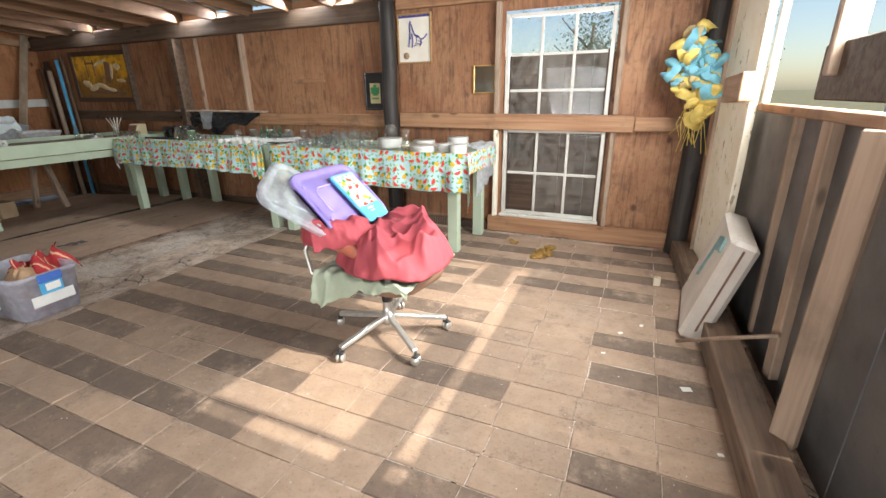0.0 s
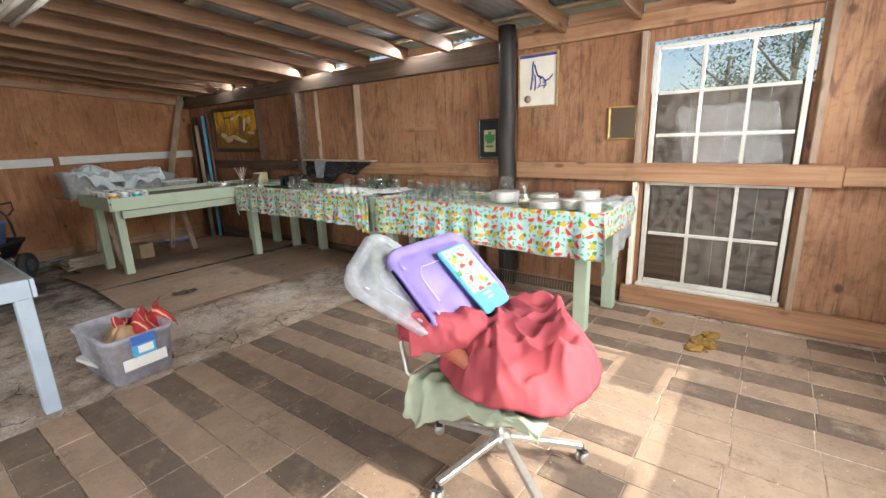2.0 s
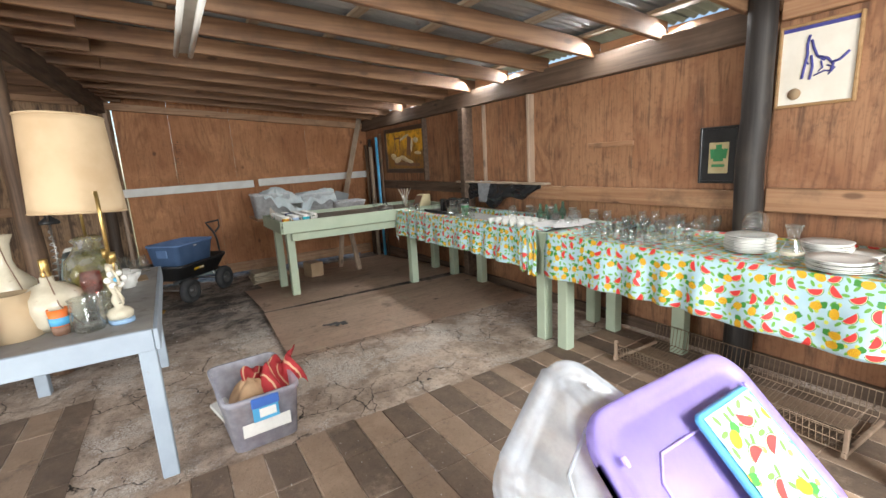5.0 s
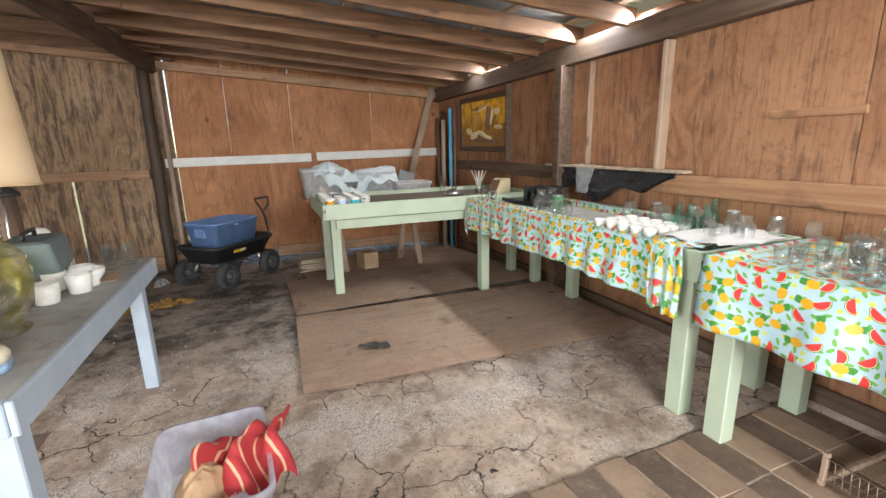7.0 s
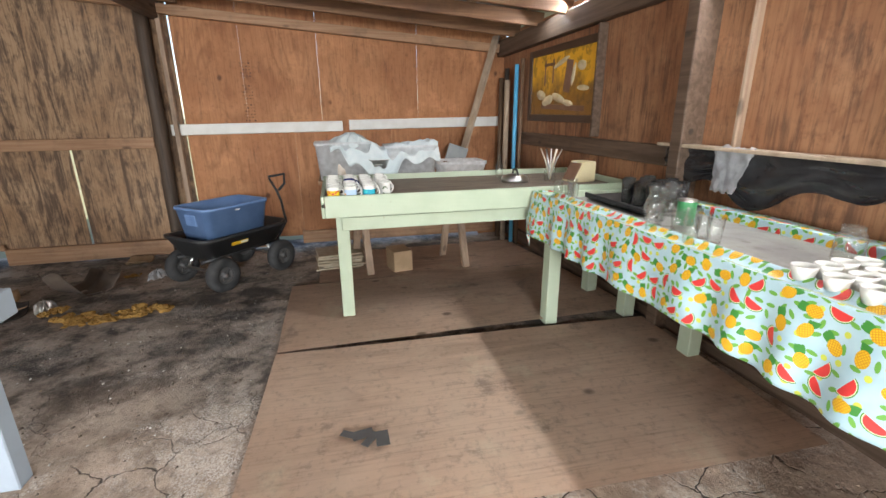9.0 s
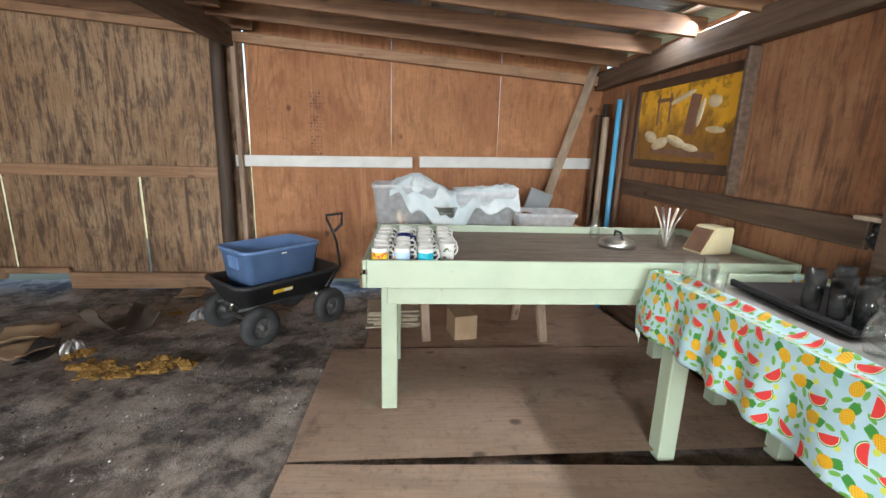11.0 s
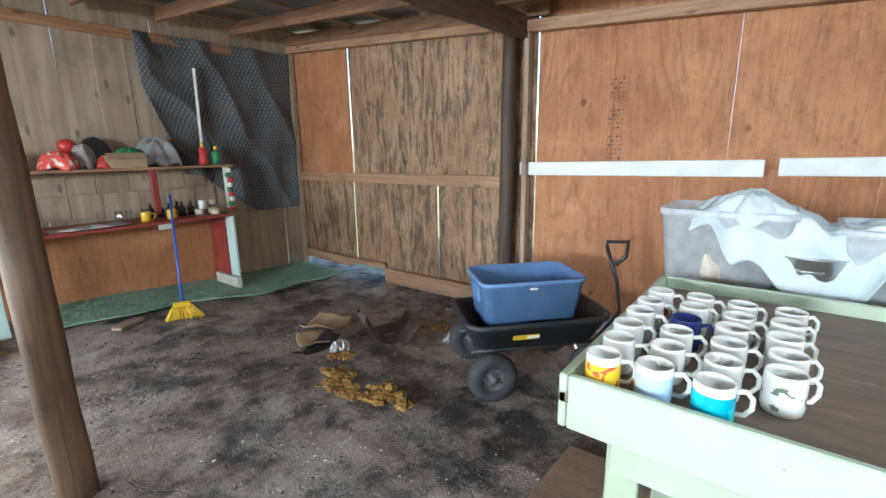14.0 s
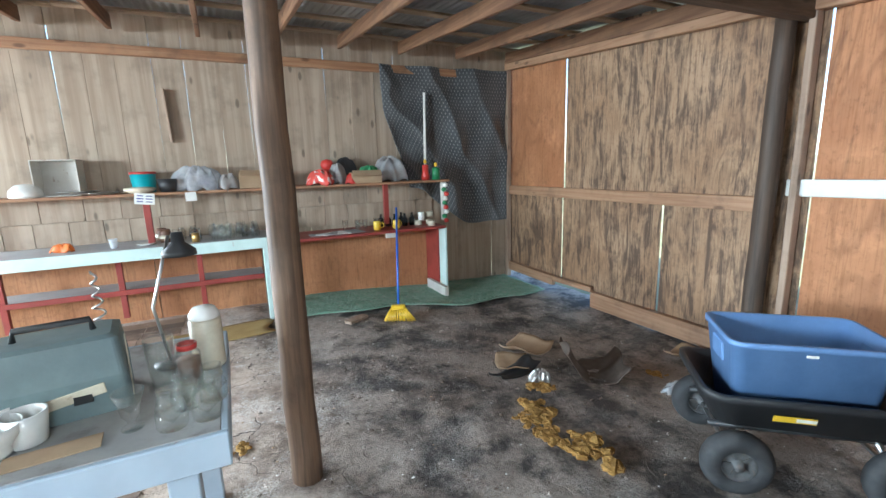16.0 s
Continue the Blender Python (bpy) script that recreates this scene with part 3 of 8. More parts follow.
# east wall: sill plate, dull sheets up to the open band, studs, header
beam(wall_e, "sill_plate", (0.60, -0.1, 0.075), (0.50, 3.2, 0.075), 0.16, 0.15, GRIMY)
beam(wall_e, "sill_plate", (0.495, 3.2, 0.07), (0.40, 4.62, 0.07), 0.15, 0.14, GRIMY)


def tin(y0, y1, z0, z1, x0, x1, mat=GALV):
    bm = B()
    a, b = Vector((x0, y0, 0)), Vector((x1, y1, 0))
    span(bm, a - (a + b) / 2, b - (a + b) / 2, 0.02, z1 - z0, 0.0)
    ob = part("dull_sheet", bm, mat, wall_e)
    ob.location = (a + b) / 2 + Vector((0, 0, (z0 + z1) / 2))


tin(3.05, 4.2, -0.3, 1.36, 0.70, 0.66)
tin(1.9, 3.04, -0.3, 1.36, 0.745, 0.70)
tin(0.3, 1.89, -0.3, 1.36, 0.80, 0.745)
tin(-0.1, 1.34, 1.37, 2.75, 0.76, 0.74)
tin(-3.06, -2.85, -0.1, 3.0, 0.76, 0.76)
tin(-0.1, 0.29, 0.0, 1.36, 0.79, 0.79)
# sheet over the unseen opening left for the south-east fill lamp
tin(-2.85, -0.1, 2.15, 3.0, 0.79, 0.79)
beam(wall_e, "sill_rail", (0.72, 0.0, 1.355), (0.655, 3.9, 1.345), 0.06, 0.05, RAIL_Y)
beam(wall_e, "sash_rail", (0.62, 0.1, 1.52), (0.61, 2.62, 1.515), 0.04, 0.21, DARK_BEAM)
beam(wall_e, "block", (0.47, 3.30, 1.47), (0.47, 3.95, 1.45), 0.09, 0.16, RAIL_Y)
beam(wall_e, "stud", (0.60, 2.44, 1.5), (0.60, 2.44, 2.55), 0.05, 0.09, STUD)
beam(wall_e, "stud", (0.615, 2.03, 0.12), (0.64, 2.06, 1.33), 0.09, 0.05, STUD)
beam(wall_e, "stud", (0.69, 2.56, 0.1), (0.68, 2.60, 1.33), 0.06, 0.07, STUD)
beam(wall_e, "stud", (0.72, 3.05, 0.1), (0.70, 3.05, 1.34), 0.05, 0.10, STUD)
beam(wall_e, "stud", (0.68, 1.44, 1.36), (0.68, 1.44, 2.55), 0.05, 0.04, STUD)
beam(wall_e, "stud", (0.70, 1.30, 0.1), (0.70, 1.30, 2.6), 0.05, 0.09, STUD)
beam(wall_e, "header", (0.66, -3.0, 2.63), (0.62, 4.7, 2.55), 0.10, 0.18, RAIL_Y)
beam(wall_e, "jamb", (0.64, 3.72, 1.37), (0.64, 3.72, 2.5), 0.06, 0.04, WHITE_OLD)
bm = B()
box(bm, (0, 0, 0), (0.05, 0.62, 2.42), None, 0.004)
ob = part("peeling_corner_board", bm, PEELING, wall_e, "wide corner board with peeling cream paint")
ob.location, ob.rotation_euler = (0.55, 4.10, 1.20), (0, 0, radians(8))
beam(wall_e, "corner_trim", (0.475, 4.42, 0.02), (0.475, 4.42, 2.4), 0.05, 0.035, STUD)
bm = B()
box(bm, (0.62, 4.62, 1.2), (0.03, 0.40, 2.5))
part("corner_infill", bm, PLY_NORTH, wall_e)


def round_post(name, a, b, r, mat, label, seg=14):
    bm = B()
    a, b = Vector(a), Vector(b)
    pts = [a.lerp(b, k / 10) + Vector((fb(k * 0.9, r * 50, 1) * 0.012, fb(k * 0.9, r * 50, 7) * 0.012, 0)) for k in range(11)]
    c = (a + b) / 2
    tube(bm, [p - c for p in pts], r * 1.06, seg, r2=r * 0.94)
    ob = part(name, bm, mat)
    ob.location = c
    return tagged(ob, label, "post", kind="structure")


round_post("post_1", (-2.66, 4.70, -0.1), (-2.66, 4.70, 2.5), 0.085, TARRED, "black tarred round post against the plywood wall")
round_post("post_2", (0.36, 4.70, -0.1), (0.40, 4.70, 2.5), 0.085, TARRED, "black tarred round corner post")
round_post("post_3", (-5.85, 0.42, -0.1), (-5.85, 0.42, 2.56), 0.074, POST, "leaning round brown pole holding the roof beam")
round_post("post_4", (-9.38, 0.60, -0.3), (-9.38, 0.63, 2.62), 0.072, OLD_POST, "dark round post against the stained plywood")

# roof: main beam, rafters, purlins, corrugated sheets
roof = tagged(thing("ceiling"), "open rafter roof under rusty corrugated metal", "ceiling", kind="structure")
beam(roof, "main_beam", (-9.5, 0.74, 2.60), (-5.85, 0.43, 2.645), 0.10, 0.19, DARK_BEAM)
beam(roof, "main_beam", (-5.85, 0.44, 2.64), (0.7, 0.34, 2.645), 0.10, 0.19, DARK_BEAM)


def slope_beam(parent, name, x, y0, y1, w, h, mat, dx=0.0, dz=0.0):
    return beam(parent, name, (x, y0, rafter_z(y0) + h / 2 + dz), (x + dx, y1, rafter_z(y1) + h / 2 + dz), w, h, mat)


for k in range(16):
    xr = 0.35 - 0.62 * k
    slope_beam(roof, "rafter", xr, 4.80, 0.30, 0.045, 0.14, RAFTER, random.uniform(-0.05, 0.05))
for xr in (-9.42, -8.62, -7.80, -7.04, -6.3, -5.56, -4.80, -4.12, -3.4, -2.7, -2.0, -1.3, -0.6, 0.1):
    slope_beam(roof, "rafter", xr, 1.0, -2.95, 0.045, 0.14, RAFTER, 0.02)
for k in range(13):
    y = 4.62 - 0.62 * k
    beam(roof, "purlin", (-9.5, y, rafter_z(y) + 0.154), (-4.4, y + 0.02, rafter_z(y) + 0.154), 0.09, 0.028, PURLIN)
    beam(roof, "purlin", (-4.38, y - 0.03, rafter_z(y) + 0.154), (0.7, y, rafter_z(y) + 0.154), 0.09, 0.028, PURLIN)


def corrugated(x0, x1, y0, y1, dz):
    bm = B()
    n = int((x1 - x0) / 0.0095)
    for j in (0,):
        sheet(bm, n, 6, lambda u, v: Vector((x0 + u * (x1 - x0), y0 + v * (y1 - y0), rafter_z(y0 + v * (y1 - y0)) + 0.185 + dz + 0.010 * math.sin((u * (x1 - x0)) * 2 * math.pi / 0.076) + 0.004 * fb(u * 9, v * 3))))
    return part("corrugated_sheet", bm, ROOFING, roof)


for k in range(5):
    corrugated(-9.75 + 2.14 * k, -9.75 + 2.14 * k + 2.16, 5.02, 0.9, 0.004 * (k % 2))
    corrugated(-9.75 + 2.14 * k, -9.75 + 2.14 * k + 2.16, 1.0, -3.35, 0.026 + 0.004 * (k % 2))
# eave blocking over the north plate, short of the sheets in places
for k in range(15):
    xr = 0.35 - 0.62 * k
    bm = B()
    hgt = random.choice((0.125, 0.15, 0.10, 0.155, 0.085))
    box(bm, (0, 0, 0), (0.56, 0.03, hgt), None, 0.003)
    ob = part("eave_block", bm, RAIL_X, wall_n)
    ob.location = (xr - 0.31, 4.80, rafter_z(4.8) + hgt / 2 - 0.005)
# south eave closing
bm = B()
box(bm, (-4.4, SOUTH - 0.04, 3.12), (10.3, 0.02, 0.25))
part("eave_board", bm, GREY_BOARD, wall_s)

# north window: two sashes of old white muntins in plank trim
win = tagged(thing("window_1"), "tall white many-paned window, dusty, lower panes backed by a dark board", "window", kind="structure")
beam(win, "jamb_trim", (-1.455, 4.805, 0.16), (-1.455, 4.805, 1.09), 0.10, 0.04, PEELING)
beam(win, "jamb_trim", (-1.455, 4.805, 1.25), (-1.455, 4.805, 2.28), 0.11, 0.045, STUD)
beam(win, "jamb_trim", (-0.305, 4.805, 0.16), (-0.305, 4.805, 1.09), 0.11, 0.045, STUD)
beam(win, "jamb_trim", (-0.305, 4.805, 1.25), (-0.305, 4.805, 2.28), 0.11, 0.045, STUD)
beam(win, "window_sill", (-1.40, 4.80, 0.185), (-0.36, 4.80, 0.185), 0.05, 0.03, WHITE_OLD)


def sash(z0, z1, rows):
    x0, x1 = WX0 + 0.01, WX1 - 0.01
    y = 4.835
    for x in (x0 + 0.022, x1 - 0.022):
        beam(win, "stile", (x, y, z0), (x, y, z1), 0.044, 0.035, WHITE_OLD, 0.003)
    for z in (z0 + 0.018, z1 - 0.018):
        beam(win, "sash_bar", (x0 + 0.045, y, z), (x1 - 0.045, y, z), 0.034, 0.035, WHITE_OLD, 0.003)
    gx = (x1 - x0 - 0.088) / 3
    gz = (z1 - z0 - 0.07) / rows
    for k in (1, 2):
        x = x0 + 0.044 + gx * k
        beam(win, "muntin", (x, y, z0 + 0.036), (x, y, z1 - 0.036), 0.02, 0.026, WHITE_OLD, 0.003)
    for k in range(1, rows):
        z = z0 + 0.035 + gz * k
        for j in range(3):
            beam(win, "muntin", (x0 + 0.055 + gx * j, y, z), (x0 + 0.033 + gx * (j + 1), y, z), 0.02, 0.026, WHITE_OLD, 0.003)
    for k in range(rows):
        for j in range(3):
            if z0 < 0.5 and k == 0 and j == 0:
                continue
            bm = B()
            box(bm, (x0 + 0.044 + gx * (j + 0.5), y + 0.008, z0 + 0.035 + gz * (k + 0.5)), (gx - 0.022, 0.003, gz - 0.022))
            p = part("pane", bm, PANE, win)
            p.visible_shadow = False


sash(0.20, 1.10, 2)
sash(1.105, 2.17, 3)
# dark boarding of a lean-to just outside the lower panes
bm = B()
for k in range(6):
    box(bm, (-1.62 + 0.29 * k, 5.42, 0.745), (0.286, 0.025, 2.2), None, 0.003)
tagged(part("backing_boards", bm, DARK_BEAM), "dark boards standing outside behind the window", "board wall", kind="structure")

# ---- tables ----
def plank_table(name, x0, x1, y0, y1, top, label, legs, leg=0.095, apron=0.10, rim=0.0, mats=(MINT, MINT_X), top_mat=None, skirt=0.02):
    """Home-made table: plank top, apron boards, square legs; legs as (x, y)."""
    t = thing(name, ((x0 + x1) / 2, (y0 + y1) / 2, 0), 0, label, "table")
    cx, cy = (x0 + x1) / 2, (y0 + y1) / 2
    bm = B()
    box(bm, (0, 0, top - 0.015), (x1 - x0 - 2 * skirt, y1 - y0 - 2 * skirt, 0.03), None, 0.003)
    part("tabletop", bm, top_mat or TABLE_TOP, t)
    for s in (-1, 1):
        bm = B()
        box(bm, (0, s * ((y1 - y0) / 2 - 0.01), top - apron / 2 + rim), (x1 - x0, 0.022, apron + 2 * rim), None, 0.004)
        part("apron", bm, mats[1], t)
        bm = B()
        box(bm, (s * ((x1 - x0) / 2 - 0.01), 0, top - apron / 2 + rim), (0.022, y1 - y0 - 0.046, apron + 2 * rim), None, 0.004)
        part("apron", bm, mats[1], t)
    for lx, ly in legs:
        zb = floor_z(lx, ly) - 0.005
        h = top - 0.032 - zb
        bm = B()
        box(bm, (lx - cx, ly - cy, zb + h / 2), (leg, leg * 0.9, h), None, 0.005)
        part("leg", bm, mats[0], t)
    return t


T1 = plank_table("table", -3.68, -1.46, 3.89, 4.66, 0.90, "pale green plank table under a fruit tablecloth, set with crockery", [(-3.60, 3.97), (-3.60, 4.57), (-1.60, 3.97), (-1.57, 4.58), (-3.0, 4.57)], 0.10, 0.12, 0.022, skirt=0.0)
T2 = plank_table("table", -6.40, -3.76, 3.92, 4.70, 0.90, "pale green plank table under a fruit tablecloth, set with glasses", [(-6.26, 3.99), (-3.86, 3.99), (-6.24, 4.62), (-3.86, 4.62), (-5.6, 4.62)], 0.10, 0.12, 0.022, skirt=0.0)
T3 = plank_table("work_table", -7.62, -6.52, 2.43, 4.80, 0.915, "pale green tray-topped work table on a plywood sheet", [(-6.72, 2.56), (-7.42, 2.56), (-6.72, 4.6), (-7.42, 4.6)], 0.10, 0.10, 0.024, top_mat=WORN_TOP, skirt=0.0)
bm = B()
box(bm, (0.50, 0, 0.76), (0.03, 2.12, 0.09), None, 0.003)
part("under_apron", bm, MINT, T3)
LT = plank_table("side_table", -5.56, -3.74, 0.30, 1.24, 0.82, "pale blue wooden table with worn top, crowded with old lamps", [(-3.80, 1.18), (-5.42, 1.14), (-3.82, 0.38), (-5.42, 0.38)], 0.085, 0.11, 0.0, (BLUE_PAINT, BLUE_PAINT))


def fruit_print():
    """Pale blue oilcloth printed with melon slices, pineapples, limes and leaves."""
    n = Nodes("fruit_print_oilcloth")
    fit_print = n.add("ShaderNodeMapping")
    n.put(fit_print.inputs["Vector"], n.add("ShaderNodeTexCoord").outputs["UV"])
    n.put(fit_print.inputs["Scale"], (1.3, 1.3, 1.0))
    uv = fit_print.outputs[0]

    def cells(scale, shift):
        mp = n.add("ShaderNodeMapping")
        n.put(mp.inputs["Vector"], uv)
        n.put(mp.inputs["Location"], (shift, shift * 0.7, 0))
        vo = n.add("ShaderNodeTexVoronoi")
        vo.voronoi_dimensions = "2D"
        n.put(vo.inputs["Vector"], mp.outputs[0])
        n.put(vo.inputs["Scale"], scale)
        n.put(vo.inputs["Randomness"], 0.5)
        sub = n.add("ShaderNodeVectorMath", operation="SUBTRACT")
        n.put(sub.inputs[0], mp.outputs[0])
        n.put(sub.inputs[1], vo.outputs["Position"])
        sc = n.add("ShaderNodeSeparateColor")
        n.put(sc.inputs[0], vo.outputs["Color"])
        rot = n.add("ShaderNodeVectorRotate")
        rot.rotation_type = "Z_AXIS"
        n.put(rot.inputs["Vector"], sub.outputs[0])
        n.put(rot.inputs["Angle"], n.math("MULTIPLY", n.math("SUBTRACT", sc.outputs[1], 0.5), 3.4))
        sp = n.add("ShaderNodeSeparateXYZ")
        n.put(sp.inputs[0], rot.outputs[0])
        return sp.outputs[0], sp.outputs[1], sc.outputs[0]

    def ellipse(x, y, cx, cy, a, b):
        dx = n.math("DIVIDE", n.math("SUBTRACT", x, cx), a)
        dy = n.math("DIVIDE", n.math("SUBTRACT", y, cy), b)
        r = n.math("ADD", n.math("MULTIPLY", dx, dx), n.math("MULTIPLY", dy, dy))
        return n.math("LESS_THAN", r, 1.0)

    col = n.mix(n.step(n.noise(uv, 9.0, 3.0), 0.3, 0.7), (0.40, 0.60, 0.68), (0.48, 0.67, 0.73))
    # small leaves and limes
    x, y, k = cells(19.0, 3.3)
    leaf = n.math("MULTIPLY", ellipse(x, y, 0, 0, 0.009, 0.020), n.math("GREATER_THAN", k, 0.25))
    col = n.mix(leaf, col, (0.16, 0.42, 0.07))
    lime = n.math("MULTIPLY", ellipse(x, y, 0, 0, 0.012, 0.012), n.math("LESS_THAN", k, 0.22))
    col = n.mix(lime, col, (0.62, 0.68, 0.10))
    # large fruit
    x, y, k = cells(9.6, 0.0)
    melon = n.math("LESS_THAN", k, 0.5)
    half = n.math("MULTIPLY", n.math("LESS_THAN", y, 0.012), melon)
    col = n.mix(n.math("MULTIPLY", ellipse(x, y, 0, 0.012, 0.045, 0.043), half), col, (0.10, 0.30, 0.05))
    col = n.mix(n.math("MULTIPLY", ellipse(x, y, 0, 0.012, 0.041, 0.039), half), col, (0.78, 0.80, 0.52))
    col = n.mix(n.math("MULTIPLY", ellipse(x, y, 0, 0.012, 0.038, 0.036), half), col, (0.74, 0.055, 0.05))
    pine = n.math("GREATER_THAN", k, 0.5)
    for cx, a in ((0.0, 0.011), (-0.011, 0.008), (0.011, 0.008)):
        col = n.mix(n.math("MULTIPLY", ellipse(x, y, cx, 0.036, a, 0.02), pine), col, (0.055, 0.27, 0.05))
    check = n.math("GREATER_THAN", n.math("SINE", n.math("MULTIPLY", n.math("ADD", x, y), 520.0)), 0.4)
    check2 = n.math("GREATER_THAN", n.math("SINE", n.math("MULTIPLY", n.math("SUBTRACT", x, y), 520.0)), 0.4)
    gold = n.mix(n.math("MAXIMUM", check, check2), (0.86, 0.55, 0.03), (0.66, 0.32, 0.02))
    col = n.mix(n.math("MULTIPLY", ellipse(x, y, 0, -0.008, 0.025, 0.032), pine), col, gold)
    return n.done(col, 0.38)


FRUIT = fruit_print()
CLEAR = glass("clear_glass", (0.985, 0.995, 0.99), 0.03, 0.035, False, 1.5)
CLEAR_DUSTY = glass("dusty_glass", (0.97, 0.985, 0.98), 0.05, 0.08, False, 1.5)
SMOKE = glass("smoked_glass", (0.30, 0.33, 0.36), 0.04, 0.06)
GREENGLASS = glass("pale_green_glass", (0.62, 0.86, 0.78), 0.04, 0.10)
OLIVEGLASS = glass("olive_glass", (0.62, 0.58, 0.26), 0.05, 0.30)
PINKGLASS = glass("pink_glass", (0.85, 0.45, 0.36), 0.04, 0.25)
MILKY = glass("cloudy_plastic", (0.93, 0.95, 0.97), 0.25, 0.74, True)
MILKY_BLUE = glass("cloudy_blue_plastic", (0.84, 0.86, 0.98), 0.22, 0.5, True)
LID_CLEAR = glass("cloudy_lid_plastic", (0.86, 0.90, 0.95), 0.22, 0.46, True)
FILM = glass("thin_plastic_film", (0.90, 0.92, 0.95), 0.15, 0.42, True)
CHINA = surface("white_china", (0.78, 0.77, 0.73), (0.72, 0.71, 0.67), 8, 0.22, bump=0.02, dirt=(0.45, 0.40, 0.33), dirt_amount=0.3)
CREAM = surface("cream_ceramic", (0.66, 0.60, 0.47), (0.58, 0.51, 0.38), 10, 0.25, bump=0.05, dirt=(0.30, 0.22, 0.14), dirt_amount=0.4)
BRASS = surface("dull_brass", (0.60, 0.42, 0.16), (0.50, 0.34, 0.12), 14, 0.35, 0.9, 0.05)
STEEL = surface("brushed_steel", (0.62, 0.62, 0.61), (0.52, 0.52, 0.51), 9, 0.32, 1.0, 0.05)
ALU = surface("scuffed_chair_metal", (0.62, 0.60, 0.56), (0.52, 0.50, 0.46), 12, 0.38, 0.7, 0.1, (0.34, 0.28, 0.22), 0.45)
BLACK_PLASTIC = surface("black_plastic", (0.022, 0.023, 0.025), (0.034, 0.034, 0.036), 8, 0.45, bump=0.1, dirt=(0.10, 0.085, 0.07), dirt_amount=0.35)
RUBBER = surface("dusty_rubber", (0.030, 0.031, 0.033), (0.055, 0.055, 0.056), 14, 0.75, bump=0.3, dirt=(0.12, 0.105, 0.09), dirt_amount=0.4)
BLUE_TUB = surface("blue_plastic", (0.16, 0.27, 0.50), (0.13, 0.23, 0.44), 5, 0.42, bump=0.05, dirt=(0.25, 0.28, 0.34), dirt_amount=0.3)
PURPLE = surface("lilac_plastic", (0.50, 0.40, 0.82), (0.46, 0.36, 0.78), 5, 0.35, bump=0.03, dirt=(0.6, 0.52, 0.85), dirt_amount=0.25)
CRIMSON = surface("faded_red_cotton", (0.37, 0.058, 0.072), (0.30, 0.046, 0.06), 4, 0.85, bump=0.25, fine=300, dirt=(0.30, 0.05, 0.06), dirt_amount=0.35)
SAGE = surface("sage_cotton", (0.36, 0.40, 0.30), (0.31, 0.35, 0.26), 5, 0.9, bump=0.25, fine=300)
BROWN_VINYL = surface("worn_brown_vinyl", (0.17, 0.09, 0.055), (0.22, 0.12, 0.08), 10, 0.5, bump=0.2, dirt=(0.40, 0.30, 0.20), dirt_amount=0.35)
ARM_RED = surface("worn_red_brown_vinyl", (0.45, 0.13, 0.075), (0.34, 0.12, 0.075), 16, 0.5, bump=0.2, dirt=(0.20, 0.12, 0.08), dirt_amount=0.4)
PALE_CLOTH = surface("pale_blue_white_cotton", (0.52, 0.60, 0.63), (0.62, 0.67, 0.68), 6, 0.9, bump=0.25, fine=250, dirt=(0.55, 0.58, 0.56), dirt_amount=0.35)
WHITE_CLOTH = surface("white_cotton", (0.64, 0.63, 0.62), (0.56, 0.55, 0.55), 6, 0.9, bump=0.25, fine=250)
CARD = surface("brown_cardboard", (0.40, 0.28, 0.17), (0.34, 0.23, 0.135), 6, 0.85, bump=0.1, dirt=(0.24, 0.16, 0.10), dirt_amount=0.4)
PAPER = surface("white_paper", (0.78, 0.77, 0.73), (0.72, 0.71, 0.67), 6, 0.8, bump=0.05)
SKYBLUE = surface("bright_blue_print", (0.10, 0.42, 0.68), (0.08, 0.36, 0.62), 6, 0.4, bump=0.03)
YELLOW = surface("yellow_glaze", (0.78, 0.52, 0.04), (0.72, 0.46, 0.03), 6, 0.3, bump=0.03)
FOAM = surface("yellow_foam", (0.36, 0.205, 0.05), (0.24, 0.13, 0.03), 30, 0.95, bump=0.8, dirt=(0.12, 0.07, 0.03), dirt_amount=0.45)
RED_PLASTIC = surface("red_plastic", (0.55, 0.045, 0.035), (0.48, 0.04, 0.03), 7, 0.4, bump=0.05)
ORANGE_P = surface("orange_plastic", (0.80, 0.20, 0.03), (0.72, 0.16, 0.03), 7, 0.45, bump=0.05)
TEAL = surface("teal_print", (0.04, 0.42, 0.46), (0.03, 0.34, 0.40), 7, 0.4, bump=0.03)
GREEN_P = surface("green_plastic", (0.05, 0.26, 0.10), (0.04, 0.20, 0.08), 9, 0.45, bump=0.05)
NAVY = surface("navy_glaze", (0.02, 0.03, 0.16), (0.02, 0.025, 0.12), 9, 0.25, bump=0.02)


